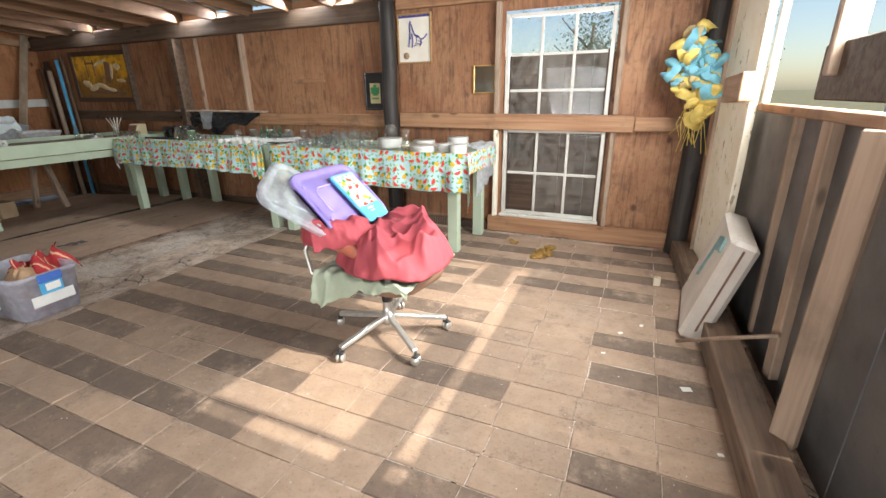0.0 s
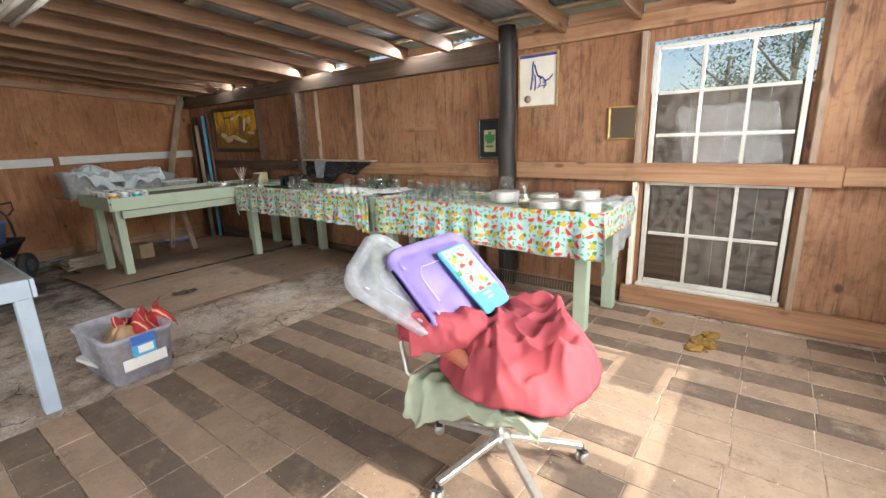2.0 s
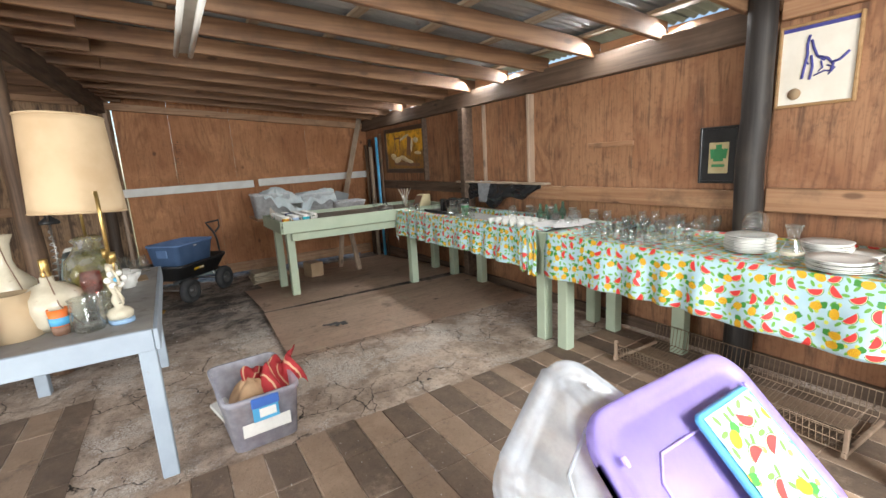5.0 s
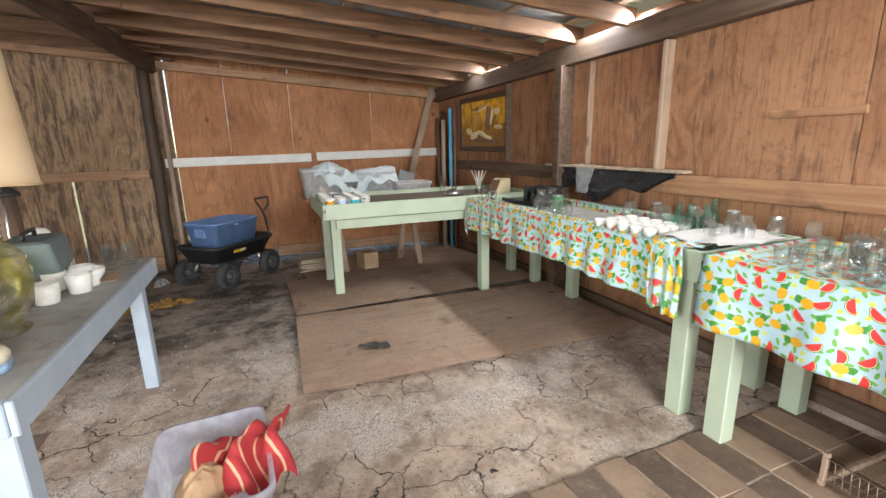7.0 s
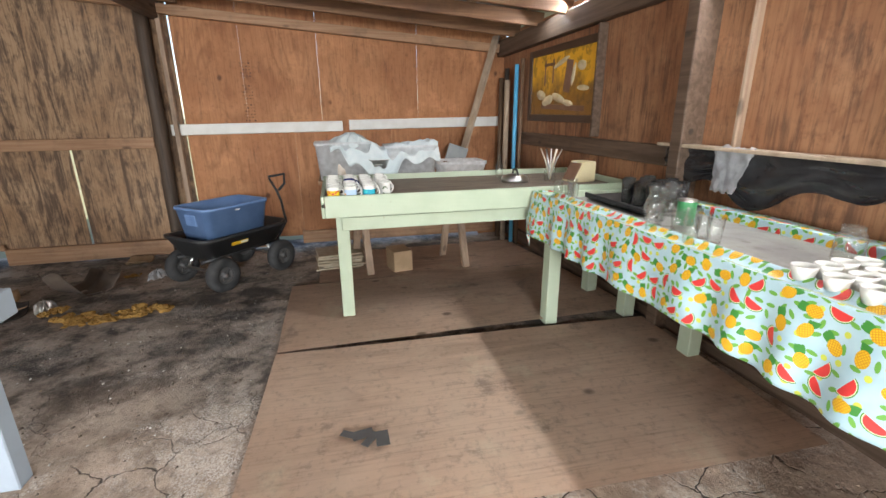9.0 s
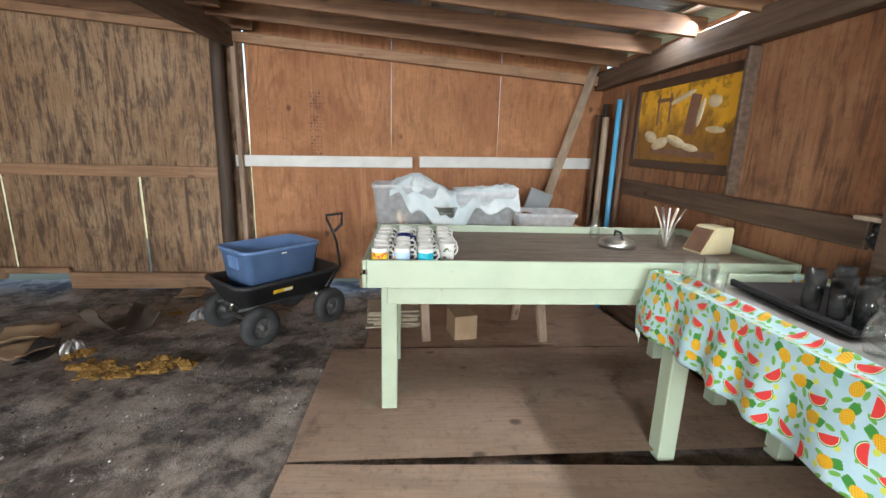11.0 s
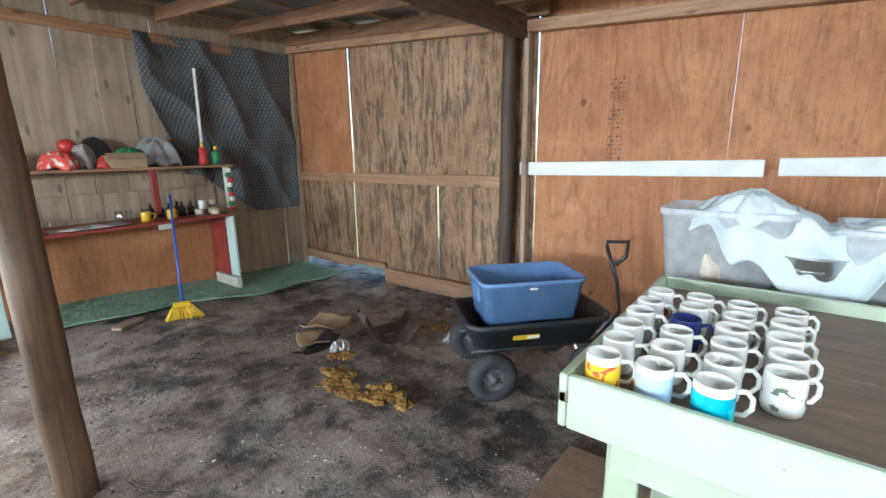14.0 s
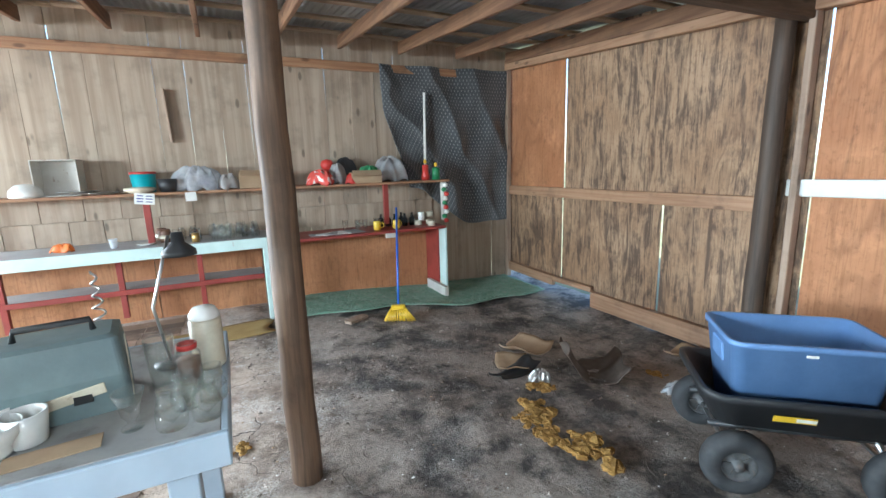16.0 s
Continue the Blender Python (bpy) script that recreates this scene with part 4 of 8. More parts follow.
# ---- tablecloths ----
def drape(x0, x1, y0, y1, a0, a1, b0, b1, z, sag, nx, ny, seed, mat, name, label, z_in=None):
    """Oilcloth laid on the rectangle x0..x1, y0..y1; planar extent a0..a1, b0..b1 hangs over its edges."""
    bm = B()

    def put(u, v):
        a, b = a0 + u * (a1 - a0), b0 + v * (b1 - b0)
        px, py = min(max(a, x0), x1), min(max(b, y0), y1)
        ox, oy = a - px, b - py
        drop = abs(ox) + abs(oy)
        edge = min(px - x0, x1 - px, py - y0, y1 - py)
        h = z - (sag * ease(edge / 0.05) if drop == 0 else 0.0)
        if drop > 0:
            h = z - max(0.0, drop - 0.01)
        wave = ease(drop / 0.25)
        f = wave * (0.016 * math.sin(a * 23 + seed + 2.0 * math.sin(a * 5 + seed)) + 0.012 * fb(a, b, seed, 5.0))
        qx = px + (math.copysign(0.012, ox) if ox else 0) + math.copysign(1, ox) * (f + 0.02 * wave) * (1 if ox else 0)
        qy = py + (math.copysign(0.012, oy) if oy else 0) + math.copysign(1, oy) * (f + 0.02 * wave) * (1 if oy else 0)
        h += (0.003 * fb(a, b, seed + 5, 9.0) if drop == 0 else wave * 0.02 * fb(a, 1.3, seed, 2.0))
        return Vector((qx, qy, h))

    sheet(bm, nx, ny, put, lambda u, v: (a0 + u * (a1 - a0), b0 + v * (b1 - b0)))
    ob = part(name, bm, mat)
    thicken(ob, 0.0015, 1.0)
    return tagged(ob, label, "tablecloth")


drape(-3.69, -1.44, 3.875, 4.67, -3.71, -1.24, 3.52, 4.68, 0.952, 0.036, 150, 70, 1.0, FRUIT, "tablecloth", "light blue oilcloth printed with melons and pineapples, hanging over a table")
drape(-6.42, -3.98, 3.905, 4.05, -6.52, -3.975, 3.58, 4.04, 0.952, 0.03, 150, 34, 4.0, FRUIT, "tablecloth", "light blue fruit-print oilcloth drawn over the front edge of a table")
drape(-6.38, -4.3, 4.64, 4.72, -6.38, -4.32, 4.55, 4.72, 0.952, 0.004, 90, 16, 7.0, FRUIT, "tablecloth", "strip of fruit-print oilcloth along the back edge of a table")
# the gathered end of the second cloth, turned back and half covered by film
bm = B()
sheet(bm, 40, 40, lambda u, v: Vector((-4.02 + 0.20 * u + 0.02 * fb(u * 3, v * 3, 2), 3.88 + (0.55 * max(0, v - 0.42)) + 0.012 * math.sin(u * 19) * max(0, 0.42 - v) * 3 - 0.018, 0.958 + 0.02 * fb(u * 4, v * 4, 9) - max(0, 0.42 - v) * 0.85 - 0.05 * u * max(0, 0.42 - v))), lambda u, v: (u * 0.3 + 2, v * 0.6))
tagged(thicken(part("cloth_end", bm, FRUIT), 0.0015, 1.0), "gathered end of a fruit-print cloth under cloudy film", "tablecloth")
bm = B()
sheet(bm, 36, 30, lambda u, v: Vector((-4.06 + 0.34 * u, 3.98 + 0.55 * v, 0.972 + 0.018 * fb(u * 4, v * 4, 21) + 0.02 * math.sin(u * 9 + v * 4) * 0.5)))
tagged(thicken(part("folded_cloth", bm, WHITE_CLOTH), 0.002, 1.0), "crumpled white cloth lying on a table end", "cloth")
bm = B()
sheet(bm, 30, 40, lambda u, v: Vector((-1.60 + 0.17 * min(u * 2, 1) + 0.03 * fb(u * 3, v * 3, 31), 4.12 + 0.52 * v, 0.985 + 0.03 * fb(u * 4, v * 4, 12) - max(0, u - 0.5) * (0.62 + 0.3 * (1 - v)) - 0.02 * u)))
tagged(thicken(part("plastic_film", bm, FILM), 0.001, 1.0), "crumpled clear plastic film hanging over a table end", "plastic film")


# ---- crockery ----
def lathe_thing(name, profile, mat, label, category, group="", seg=20, extra=()):
    """A turned vessel: profile as (radius, height); extra parts as (name, profile, material)."""
    bm = B()
    lathe(bm, profile, seg=seg)
    if not extra:
        return tagged(part(name, bm, mat), label, category, group)
    t = thing(name, label=label, category=category, group=group)
    part("body", bm, mat, t)
    for pn, pp, pm in extra:
        bm = B()
        lathe(bm, pp, seg=seg)
        part(pn, bm, pm, t)
    return t


def put_all(src, spots):
    """Moves the first to the first spot and copies it to the others; spots as (x, y, z, turn)."""
    out = []
    for k, (x, y, z, r) in enumerate(spots):
        m = pose(x, y, z, 0, 0, r)
        if k == 0:
            src.matrix_basis = m
            out.append(src)
        else:
            out.append(copy_thing(src, m))
    return out


def plate_profile(r):
    return [(0, 0.004), (r * 0.6, 0.004), (r * 0.62, 0.0), (r * 0.66, 0.004), (r, 0.018), (r, 0.021), (r * 0.68, 0.008), (0, 0.007)]


def stack(x, y, z, n, r, label):
    p = lathe_thing("dinner_plate", plate_profile(r), CHINA, label, "plate", "stacked white plates", 28)
    put_all(p, [(x + random.uniform(-0.005, 0.005), y + random.uniform(-0.005, 0.005), z + 0.0095 * k, 40 * k) for k in range(n)])


ZT = 0.919
stack(-2.46, 4.30, ZT, 10, 0.13, "white china dinner plate in a tall stack")
stack(-2.15, 4.48, ZT, 7, 0.12, "white china dinner plate in a stack")
stack(-1.98, 4.12, ZT, 6, 0.135, "white china dinner plate in a low stack")
stack(-1.75, 4.14, ZT, 8, 0.085, "small white china side plate in a stack")
stack(-1.60, 4.06, ZT, 8, 0.085, "small white china side plate in a stack")
stack(-1.78, 4.52, ZT, 11, 0.11, "white china plate in a stack")
stack(-2.02, 4.44, ZT, 3, 0.12, "white china dinner plate in a low stack")


def cup_wall(r0, r1, h, t=0.003, foot=0.004):
    return [(0, foot), (r0 * 0.9, 0.0), (r0, 0.003), ((r0 + r1) / 2, h * 0.5), (r1, h), (r1 - t, h), ((r0 + r1) / 2 - t, h * 0.5), (r0 - t, foot + 0.004), (0, foot + 0.005)]


def wine(r, h):
    return [(0, 0.003), (r * 0.85, 0.0), (r * 0.85, 0.003), (0.006, 0.010), (0.005, h * 0.45), (0.014, h * 0.5), (r * 0.85, h * 0.62), (r, h * 0.78), (r * 0.86, h), (r * 0.84, h), (r * 0.96, h * 0.78), (r * 0.8, h * 0.63), (0.0, h * 0.53)]


def jar(r, h):
    return [(0, 0.004), (r * 0.92, 0.0), (r, 0.01), (r, h * 0.72), (r * 0.74, h * 0.84), (r * 0.74, h), (r * 0.70, h), (r * 0.70, h * 0.84), (r * 0.95, h * 0.71), (r * 0.95, 0.014), (0, 0.010)]


def bottle(r, h):
    return [(0, 0.006), (r * 0.9, 0.0), (r, 0.008), (r, h * 0.55), (r * 0.45, h * 0.74), (r * 0.38, h * 0.97), (r * 0.42, h), (r * 0.30, h), (r * 0.30, h * 0.75), (r * 0.9, h * 0.54), (r * 0.9, 0.014), (0, 0.012)]


def scatter(x0, x1, y0, y1, n, d, seed, z=ZT):
    rnd = random.Random(seed)
    spots = []
    for _ in range(4000):
        if len(spots) >= n:
            break
        x, y = rnd.uniform(x0, x1), rnd.uniform(y0, y1)
        if all((x - a) ** 2 + (y - b) ** 2 > d * d for a, b, _, _ in spots):
            spots.append((x, y, z, rnd.uniform(0, 360)))
    return spots


t1_spots = scatter(-3.56, -2.72, 4.04, 4.58, 44, 0.084, 5)
put_all(lathe_thing("wine_glass", wine(0.034, 0.165), CLEAR, "clear stemmed wine glass on the fruit cloth", "glass", "glasses on the near table"), [s for k, s in enumerate(t1_spots) if k % 3 == 0])
put_all(lathe_thing("tumbler", cup_wall(0.030, 0.036, 0.115), CLEAR, "clear straight tumbler on the fruit cloth", "glass", "glasses on the near table"), [s for k, s in enumerate(t1_spots) if k % 3 == 1])
put_all(lathe_thing("small_glass", cup_wall(0.027, 0.034, 0.085), CLEAR_DUSTY, "short dusty drinking glass on the fruit cloth", "glass", "glasses on the near table"), [s for k, s in enumerate(t1_spots) if k % 3 == 2])
put_all(lathe_thing("cloche", [(0.062, 0.0), (0.066, 0.0), (0.066, 0.09), (0.045, 0.135), (0, 0.15), (0, 0.147), (0.043, 0.132), (0.063, 0.09)], CLEAR, "clear glass dome set on stacked plates", "glass dome"), [(-2.40, 4.22, ZT + 0.11, 0)])
caraf = lathe_thing("carafe", [(0, 0.004), (0.045, 0.0), (0.055, 0.02), (0.05, 0.07), (0.028, 0.12), (0.026, 0.15), (0.043, 0.205), (0.041, 0.205), (0.023, 0.15), (0.025, 0.12), (0.047, 0.07), (0.05, 0.02), (0, 0.01)], CLEAR_DUSTY, "frosted glass carafe with a round seal", "carafe", extra=[("seal", [(0.0515, 0.045), (0.0535, 0.045), (0.0515, 0.066), (0.0505, 0.066)], CREAM)])
put_all(caraf, [(-2.19, 4.15, ZT, 0)])

# second table: cups in rows, jars, bottles, tumblers, tray of dark glasses
cups = [(-4.62 + 0.105 * i + 0.012 * (j % 2), 4.04 + 0.088 * j, ZT, 30 * i + 50 * j) for j in range(4) for i in range(5)]
put_all(lathe_thing("tea_cup", cup_wall(0.024, 0.040, 0.062, 0.003), CHINA, "white china teacup standing in rows", "cup", "teacups in rows"), cups)
jars = [(-4.75, 4.42, ZT, 0), (-4.60, 4.52, ZT, 0), (-4.46, 4.44, ZT, 0), (-4.33, 4.55, ZT, 0), (-4.20, 4.46, ZT, 0), (-4.08, 4.58, ZT, 0), (-3.93, 4.46, ZT, 0), (-3.82, 4.56, ZT, 0)]
put_all(lathe_thing("glass_jar", jar(0.05, 0.14), CLEAR_DUSTY, "clear wide-mouthed glass jar", "jar", "jars on the table"), jars[::2])
put_all(lathe_thing("lidded_jar", jar(0.044, 0.125), CLEAR_DUSTY, "clear glass jar with a tin lid", "jar", "jars on the table", extra=[("lid", [(0.034, 0.126), (0.036, 0.126), (0.036, 0.142), (0, 0.144)], STEEL)]), jars[1::2])
put_all(lathe_thing("green_bottle", bottle(0.034, 0.19), GREENGLASS, "pale green glass bottle", "bottle", "bottles on the table"), [(-4.28, 4.36, ZT, 0), (-4.18, 4.34, ZT, 0), (-4.12, 4.40, ZT, 0), (-4.24, 4.62, ZT, 0)])
put_all(lathe_thing("tumbler", cup_wall(0.029, 0.035, 0.12), CLEAR, "clear tall tumbler on a grey table top", "glass", "tumblers on the far table"), scatter(-4.15, -3.80, 4.18, 4.36, 7, 0.085, 8) + scatter(-5.42, -5.05, 4.02, 4.2, 7, 0.085, 9) + [(-6.30, 4.02, ZT, 0), (-6.20, 4.05, ZT, 0), (-6.10, 4.02, ZT, 0), (-6.33, 4.14, ZT, 0)])
bm = B()
box(bm, (0, 0, 0.008), (0.62, 0.40, 0.016), None, 0.006)
box(bm, (0, 0.19, 0.022), (0.62, 0.02, 0.02), None, 0.005)
box(bm, (0, -0.19, 0.022), (0.62, 0.02, 0.02), None, 0.005)
ob = tagged(part("serving_tray", bm, BLACK_PLASTIC), "black serving tray crowded with smoked glasses", "tray")
ob.matrix_basis = pose(-5.98, 4.42, ZT, 0, 0, 0)
put_all(lathe_thing("smoked_tumbler", cup_wall(0.030, 0.036, 0.15), SMOKE, "tall smoked glass tumbler on a black tray", "glass", "smoked tumblers"), [(x, y, ZT + 0.017, r) for x, y, _, r in scatter(-6.02, -5.72, 4.28, 4.56, 12, 0.082, 3)])
put_all(lathe_thing("glass_jug", [(0, 0.004), (0.05, 0), (0.065, 0.05), (0.05, 0.11), (0.035, 0.14), (0.045, 0.175), (0.043, 0.175), (0.032, 0.14), (0.047, 0.11), (0.061, 0.05), (0, 0.01)], CLEAR, "round clear glass jug", "jug"), [(-5.62, 4.36, ZT, 0), (-5.55, 4.20, ZT, 0)])
put_all(lathe_thing("green_tin", [(0, 0), (0.045, 0), (0.045, 0.12), (0.042, 0.122), (0, 0.122)], GREEN_P, "small green tin with a pale lid", "tin", extra=[("lid", [(0.046, 0.122), (0.046, 0.13), (0, 0.131)], STEEL)]), [(-5.42, 4.28, ZT, 0)])


# ---- lofted tubs and bins ----
def ring(L, W, r, z, seg=4):
    pts = []
    for cx, cy, a0 in ((L / 2 - r, W / 2 - r, 0), (-L / 2 + r, W / 2 - r, 90), (-L / 2 + r, -W / 2 + r, 180), (L / 2 - r, -W / 2 + r, 270)):
        for k in range(seg + 1):
            a = radians(a0 + 90 * k / seg)
            pts.append(Vector((cx + r * math.cos(a), cy + r * math.sin(a), z)))
    return pts


def loft(bm, rings, cap0=True, cap1=True, smooth=True):
    vs = [[bm.verts.new(p) for p in r] for r in rings]
    n = len(vs[0])
    for a, b in zip(vs, vs[1:]):
        for i in range(n):
            bm.faces.new((a[i], a[(i + 1) % n], b[(i + 1) % n], b[i])).smooth = smooth
    if cap0:
        bm.faces.new(vs[0][::-1])
    if cap1:
        bm.faces.new(vs[-1])


def tub_shape(bm, L, W, H, taper, r=0.05, lip=0.012, t=0.004):
    l0, w0 = L - taper, W - taper
    loft(bm, [ring(l0, w0, r, 0), ring(L - lip * 2, W - lip * 2, r, H - 0.03), ring(L, W, r + lip, H - 0.028), ring(L, W, r + lip, H), ring(L - lip * 2 - t * 2, W - lip * 2 - t * 2, r, H), ring(l0 - t * 2, w0 - t * 2, r, t * 1.5)])


def open_bin(name, at, rz, L, W, H, taper, mat, label):
    t = thing(name, at, rz, label, "storage bin")
    bm = B()
    tub_shape(bm, L, W, H, taper)
    part("body", bm, mat, t)
    return t


# clear bin on the floor with cloths in it
bin1 = open_bin("clear_bin", (-3.99, 1.65, 0.012), 4, 0.60, 0.42, 0.32, 0.07, MILKY_BLUE, "clear blue-tinted plastic bin holding a red cloth and toys")
bm = B()
box(bm, (0.307, 0.0, 0.285), (0.014, 0.15, 0.06), None, 0.006)
part("latch", bm, surface("blue_latch_plastic", (0.06, 0.16, 0.50), (0.05, 0.13, 0.42), 6, 0.4), bin1, "blue latch")
bm = B()
box(bm, (0.296, 0.0, 0.212), (0.003, 0.14, 0.085), None, 0.0)
part("picture_label", bm, SKYBLUE, bin1, "blue and white printed label")
bm = B()
box(bm, (0.2985, 0.01, 0.215), (0.002, 0.09, 0.05), None, 0.0)
part("label_panel", bm, PAPER, bin1)
bm = B()
box(bm, (0.288, 0.0, 0.13), (0.003, 0.26, 0.075), None, 0.0)
part("paper_slip", bm, PAPER, bin1)


def heap(name, at, rx, ry, h, seed, mat, label, category, folds=7, amp=0.16, nx=64, ny=26, rz=0.0, base=0.0, edge=0.9):
    """A crumpled pile of cloth: a dome with radial folds and rumpled hem."""
    bm = B()

    def put(u, v):
        a = 2 * math.pi * u
        hem = 1 + 0.16 * math.sin(3 * a + seed) + 0.10 * math.sin(folds * a + 2 * seed) * v
        r = v * hem
        fold = amp * h * v * math.sin(folds * a + 3.0 * v + 1.7 * math.sin(2 * a + seed)) + 0.5 * amp * h * fb(math.cos(a) * v * 2, math.sin(a) * v * 2, seed, 1.6)
        z = base + h * (1 - v ** 2.4) ** edge + fold * (1 - 0.5 * v)
        return Vector((rx * r * math.cos(a), ry * r * math.sin(a), max(z, base - 0.3 * h)))

    sheet(bm, nx, ny, put)
    bmesh.ops.remove_doubles(bm, verts=bm.verts, dist=0.0005)
    ob = thicken(part(name, bm, mat), 0.003, 1.0)
    ob.matrix_basis = pose(at[0], at[1], at[2], 0, 0, rz)
    return tagged(ob, label, category)


def striped_red():
    n = Nodes("red_striped_cloth")
    sp = n.add("ShaderNodeSeparateXYZ")
    n.put(sp.inputs[0], n.add("ShaderNodeTexCoord").outputs["UV"])
    s = n.math("GREATER_THAN", n.math("SINE", n.math("MULTIPLY", sp.outputs[1], 95.0)), 0.86)
    col = n.mix(s, (0.40, 0.03, 0.035), (0.62, 0.36, 0.22))
    n.bump(n.noise(n.coord((1, 1, 1)), 250, 2), 0.2, 0.002)
    return n.done(col, 0.85)


bm = B()
sheet(bm, 34, 30, lambda u, v: Vector((-4.14 + 0.34 * u - 0.05 * v, 1.62 + 0.30 * v + 0.03 * math.sin(u * 8), 0.21 + 0.12 * math.sin(math.pi * min(1, u * 0.9 + 0.12)) + 0.035 * math.sin(v * 13 + u * 3) + 0.05 * fb(u * 3, v * 3, 4) + 0.05 * v)), lambda u, v: (u * 0.4, v * 0.4))
tagged(thicken(part("striped_cloth", bm, striped_red()), 0.003), "dark red striped cloth spilling over a bin's edge", "cloth")
heap("plush_toy", (-3.92, 1.62, 0.13), 0.13, 0.12, 0.21, 2.2, surface("tan_plush", (0.52, 0.34, 0.20), (0.44, 0.27, 0.15), 12, 0.95, bump=0.6), "tan plush toy lying in the bin", "toy", 4, 0.14, edge=0.55)
heap("crumpled_bag", (-3.80, 1.74, 0.10), 0.09, 0.08, 0.17, 5.1, FILM, "crumpled clear plastic bag in the bin", "plastic bag", 6, 0.2, edge=0.6)
bm = B()
box(bm, (0, 0, 0), (0.34, 0.10, 0.03), None, 0.004)
ob = tagged(part("white_carton", bm, PAPER), "flat white carton in the bin", "carton")
ob.matrix_basis = pose(-4.05, 1.50, 0.10, 8, 4, 15)
heap("folded_linen", (-3.98, 1.66, 0.020), 0.24, 0.14, 0.10, 3.1, surface("pink_linen", (0.60, 0.40, 0.40), (0.54, 0.35, 0.35), 5, 0.9), "pink folded linen at the bottom of the bin", "cloth", 3, 0.1, edge=0.4)

# ---- garden cart with a blue tub ----
RIM_GREY = surface("dull_grey_rim", (0.12, 0.12, 0.12), (0.08, 0.08, 0.08), 20, 0.6, 0.2, dirt=(0.16, 0.12, 0.09), dirt_amount=0.5)
CART = pose(-8.27, 1.44, 0, 0, 0, -41.5)


def garden_cart():
    t = thing("garden_cart", label="black plastic garden cart on four pneumatic tyres", category="cart")
    fz = floor_z(-8.2, 1.45)
    t.matrix_basis = CART @ pose(0, 0, fz)
    t.scale = (1.2, 1.2, 1.2)
    bm = B()
    tub_shape(bm, 0.86, 0.52, 0.15, 0.16, 0.07, 0.016, 0.006)
    for v in bm.verts:
        v.co.z += 0.265
        if v.co.z > 0.33:
            v.co.z += 0.03 * (abs(v.co.x) / 0.43) ** 2
    part("tray", bm, BLACK_PLASTIC, t)
    for s in (-1, 1):
        bm = B()
        tube(bm, [(0.38, s * 0.15, 0.25), (-0.38, s * 0.15, 0.25)], 0.014)
        part("frame_rail", bm, BLACK_PLASTIC, t)
        bm = B()
        tube(bm, [(s * 0.29, -0.27, 0.143), (s * 0.29, 0.27, 0.143)], 0.011)
        part("axle", bm, STEEL, t)
        for q in (-1, 1):
            bm = B()
            tube(bm, [(s * 0.29, q * 0.17, 0.143), (s * 0.24, q * 0.15, 0.25)], 0.014)
            part("strut", bm, STEEL, t)
            w = new("wheel")
            w.parent = t
            w.matrix_basis = pose(s * 0.29, q * 0.26, 0.143, 90, 0, 0)
            bm = B()
            lathe(bm, [(0.062, -0.03), (0.075, -0.036), (0.105, -0.034), (0.124, -0.02), (0.129, 0.0), (0.124, 0.02), (0.105, 0.034), (0.075, 0.036), (0.062, 0.03), (0.062, -0.03)], seg=28)
            bmesh.ops.scale(bm, vec=(1.09, 1.09, 1.25), verts=bm.verts)
            part("tyre", bm, RUBBER, w)
            bm = B()
            lathe(bm, [(0.0, -0.035), (0.018, -0.035), (0.020, -0.012), (0.055, -0.012), (0.062, -0.028), (0.062, 0.028), (0.055, 0.012), (0.02, 0.012), (0.018, 0.035), (0, 0.035)], seg=20)
            for k in range(5):
                a = 2 * math.pi * k / 5
                box(bm, (0.038 * math.cos(a), 0.038 * math.sin(a), 0), (0.03, 0.012, 0.034), Matrix.Rotation(a, 3, "Z"))
            bmesh.ops.scale(bm, vec=(1.09, 1.09, 1.25), verts=bm.verts)
            part("rim", bm, RIM_GREY, w, "grey steel rim")
    bm = B()
    tube(bm, [(-0.46, 0, 0.18), (-0.60, 0.02, 0.36), (-0.56, 0.03, 0.57), (-0.52, 0.03, 0.67), (-0.53, -0.05, 0.76), (-0.56, -0.10, 0.785), (-0.60, 0.06, 0.815), (-0.585, 0.07, 0.73), (-0.535, 0.04, 0.67)], 0.012)
    part("handle", bm, BLACK_PLASTIC, t)
    bm = B()
    box(bm, (0.10, 0.256, 0.36), (0.15, 0.003, 0.028), Matrix.Rotation(radians(-13), 3, "X"))
    part("badge", bm, YELLOW, t, "yellow and white maker's badge")
    bm = B()
    box(bm, (0.06, 0.2575, 0.36), (0.07, 0.003, 0.016), Matrix.Rotation(radians(-13), 3, "X"))
    part("badge_panel", bm, PAPER, t)


garden_cart()
tub = thing("plastic_tub", label="blue plastic storage tub standing in the cart", category="tub")
tub.matrix_basis = CART @ pose(0.03, 0.0, floor_z(-8.2, 1.45) + 0.335)
bm = B()
tub_shape(bm, 0.74, 0.50, 0.45, 0.13, 0.06, 0.014)
part("body", bm, BLUE_TUB, tub)
for s in (-1, 1):
    bm = B()
    box(bm, (s * 0.345, 0, 0.33), (0.018, 0.16, 0.11), Matrix.Rotation(radians(s * 5), 3, "Y"), 0.008)
    part("grip", bm, BLUE_TUB, tub)
bm = B()
box(bm, (0.02, 0.2415, 0.40), (0.05, 0.003, 0.012))
part("maker_mark", bm, PAPER, tub)


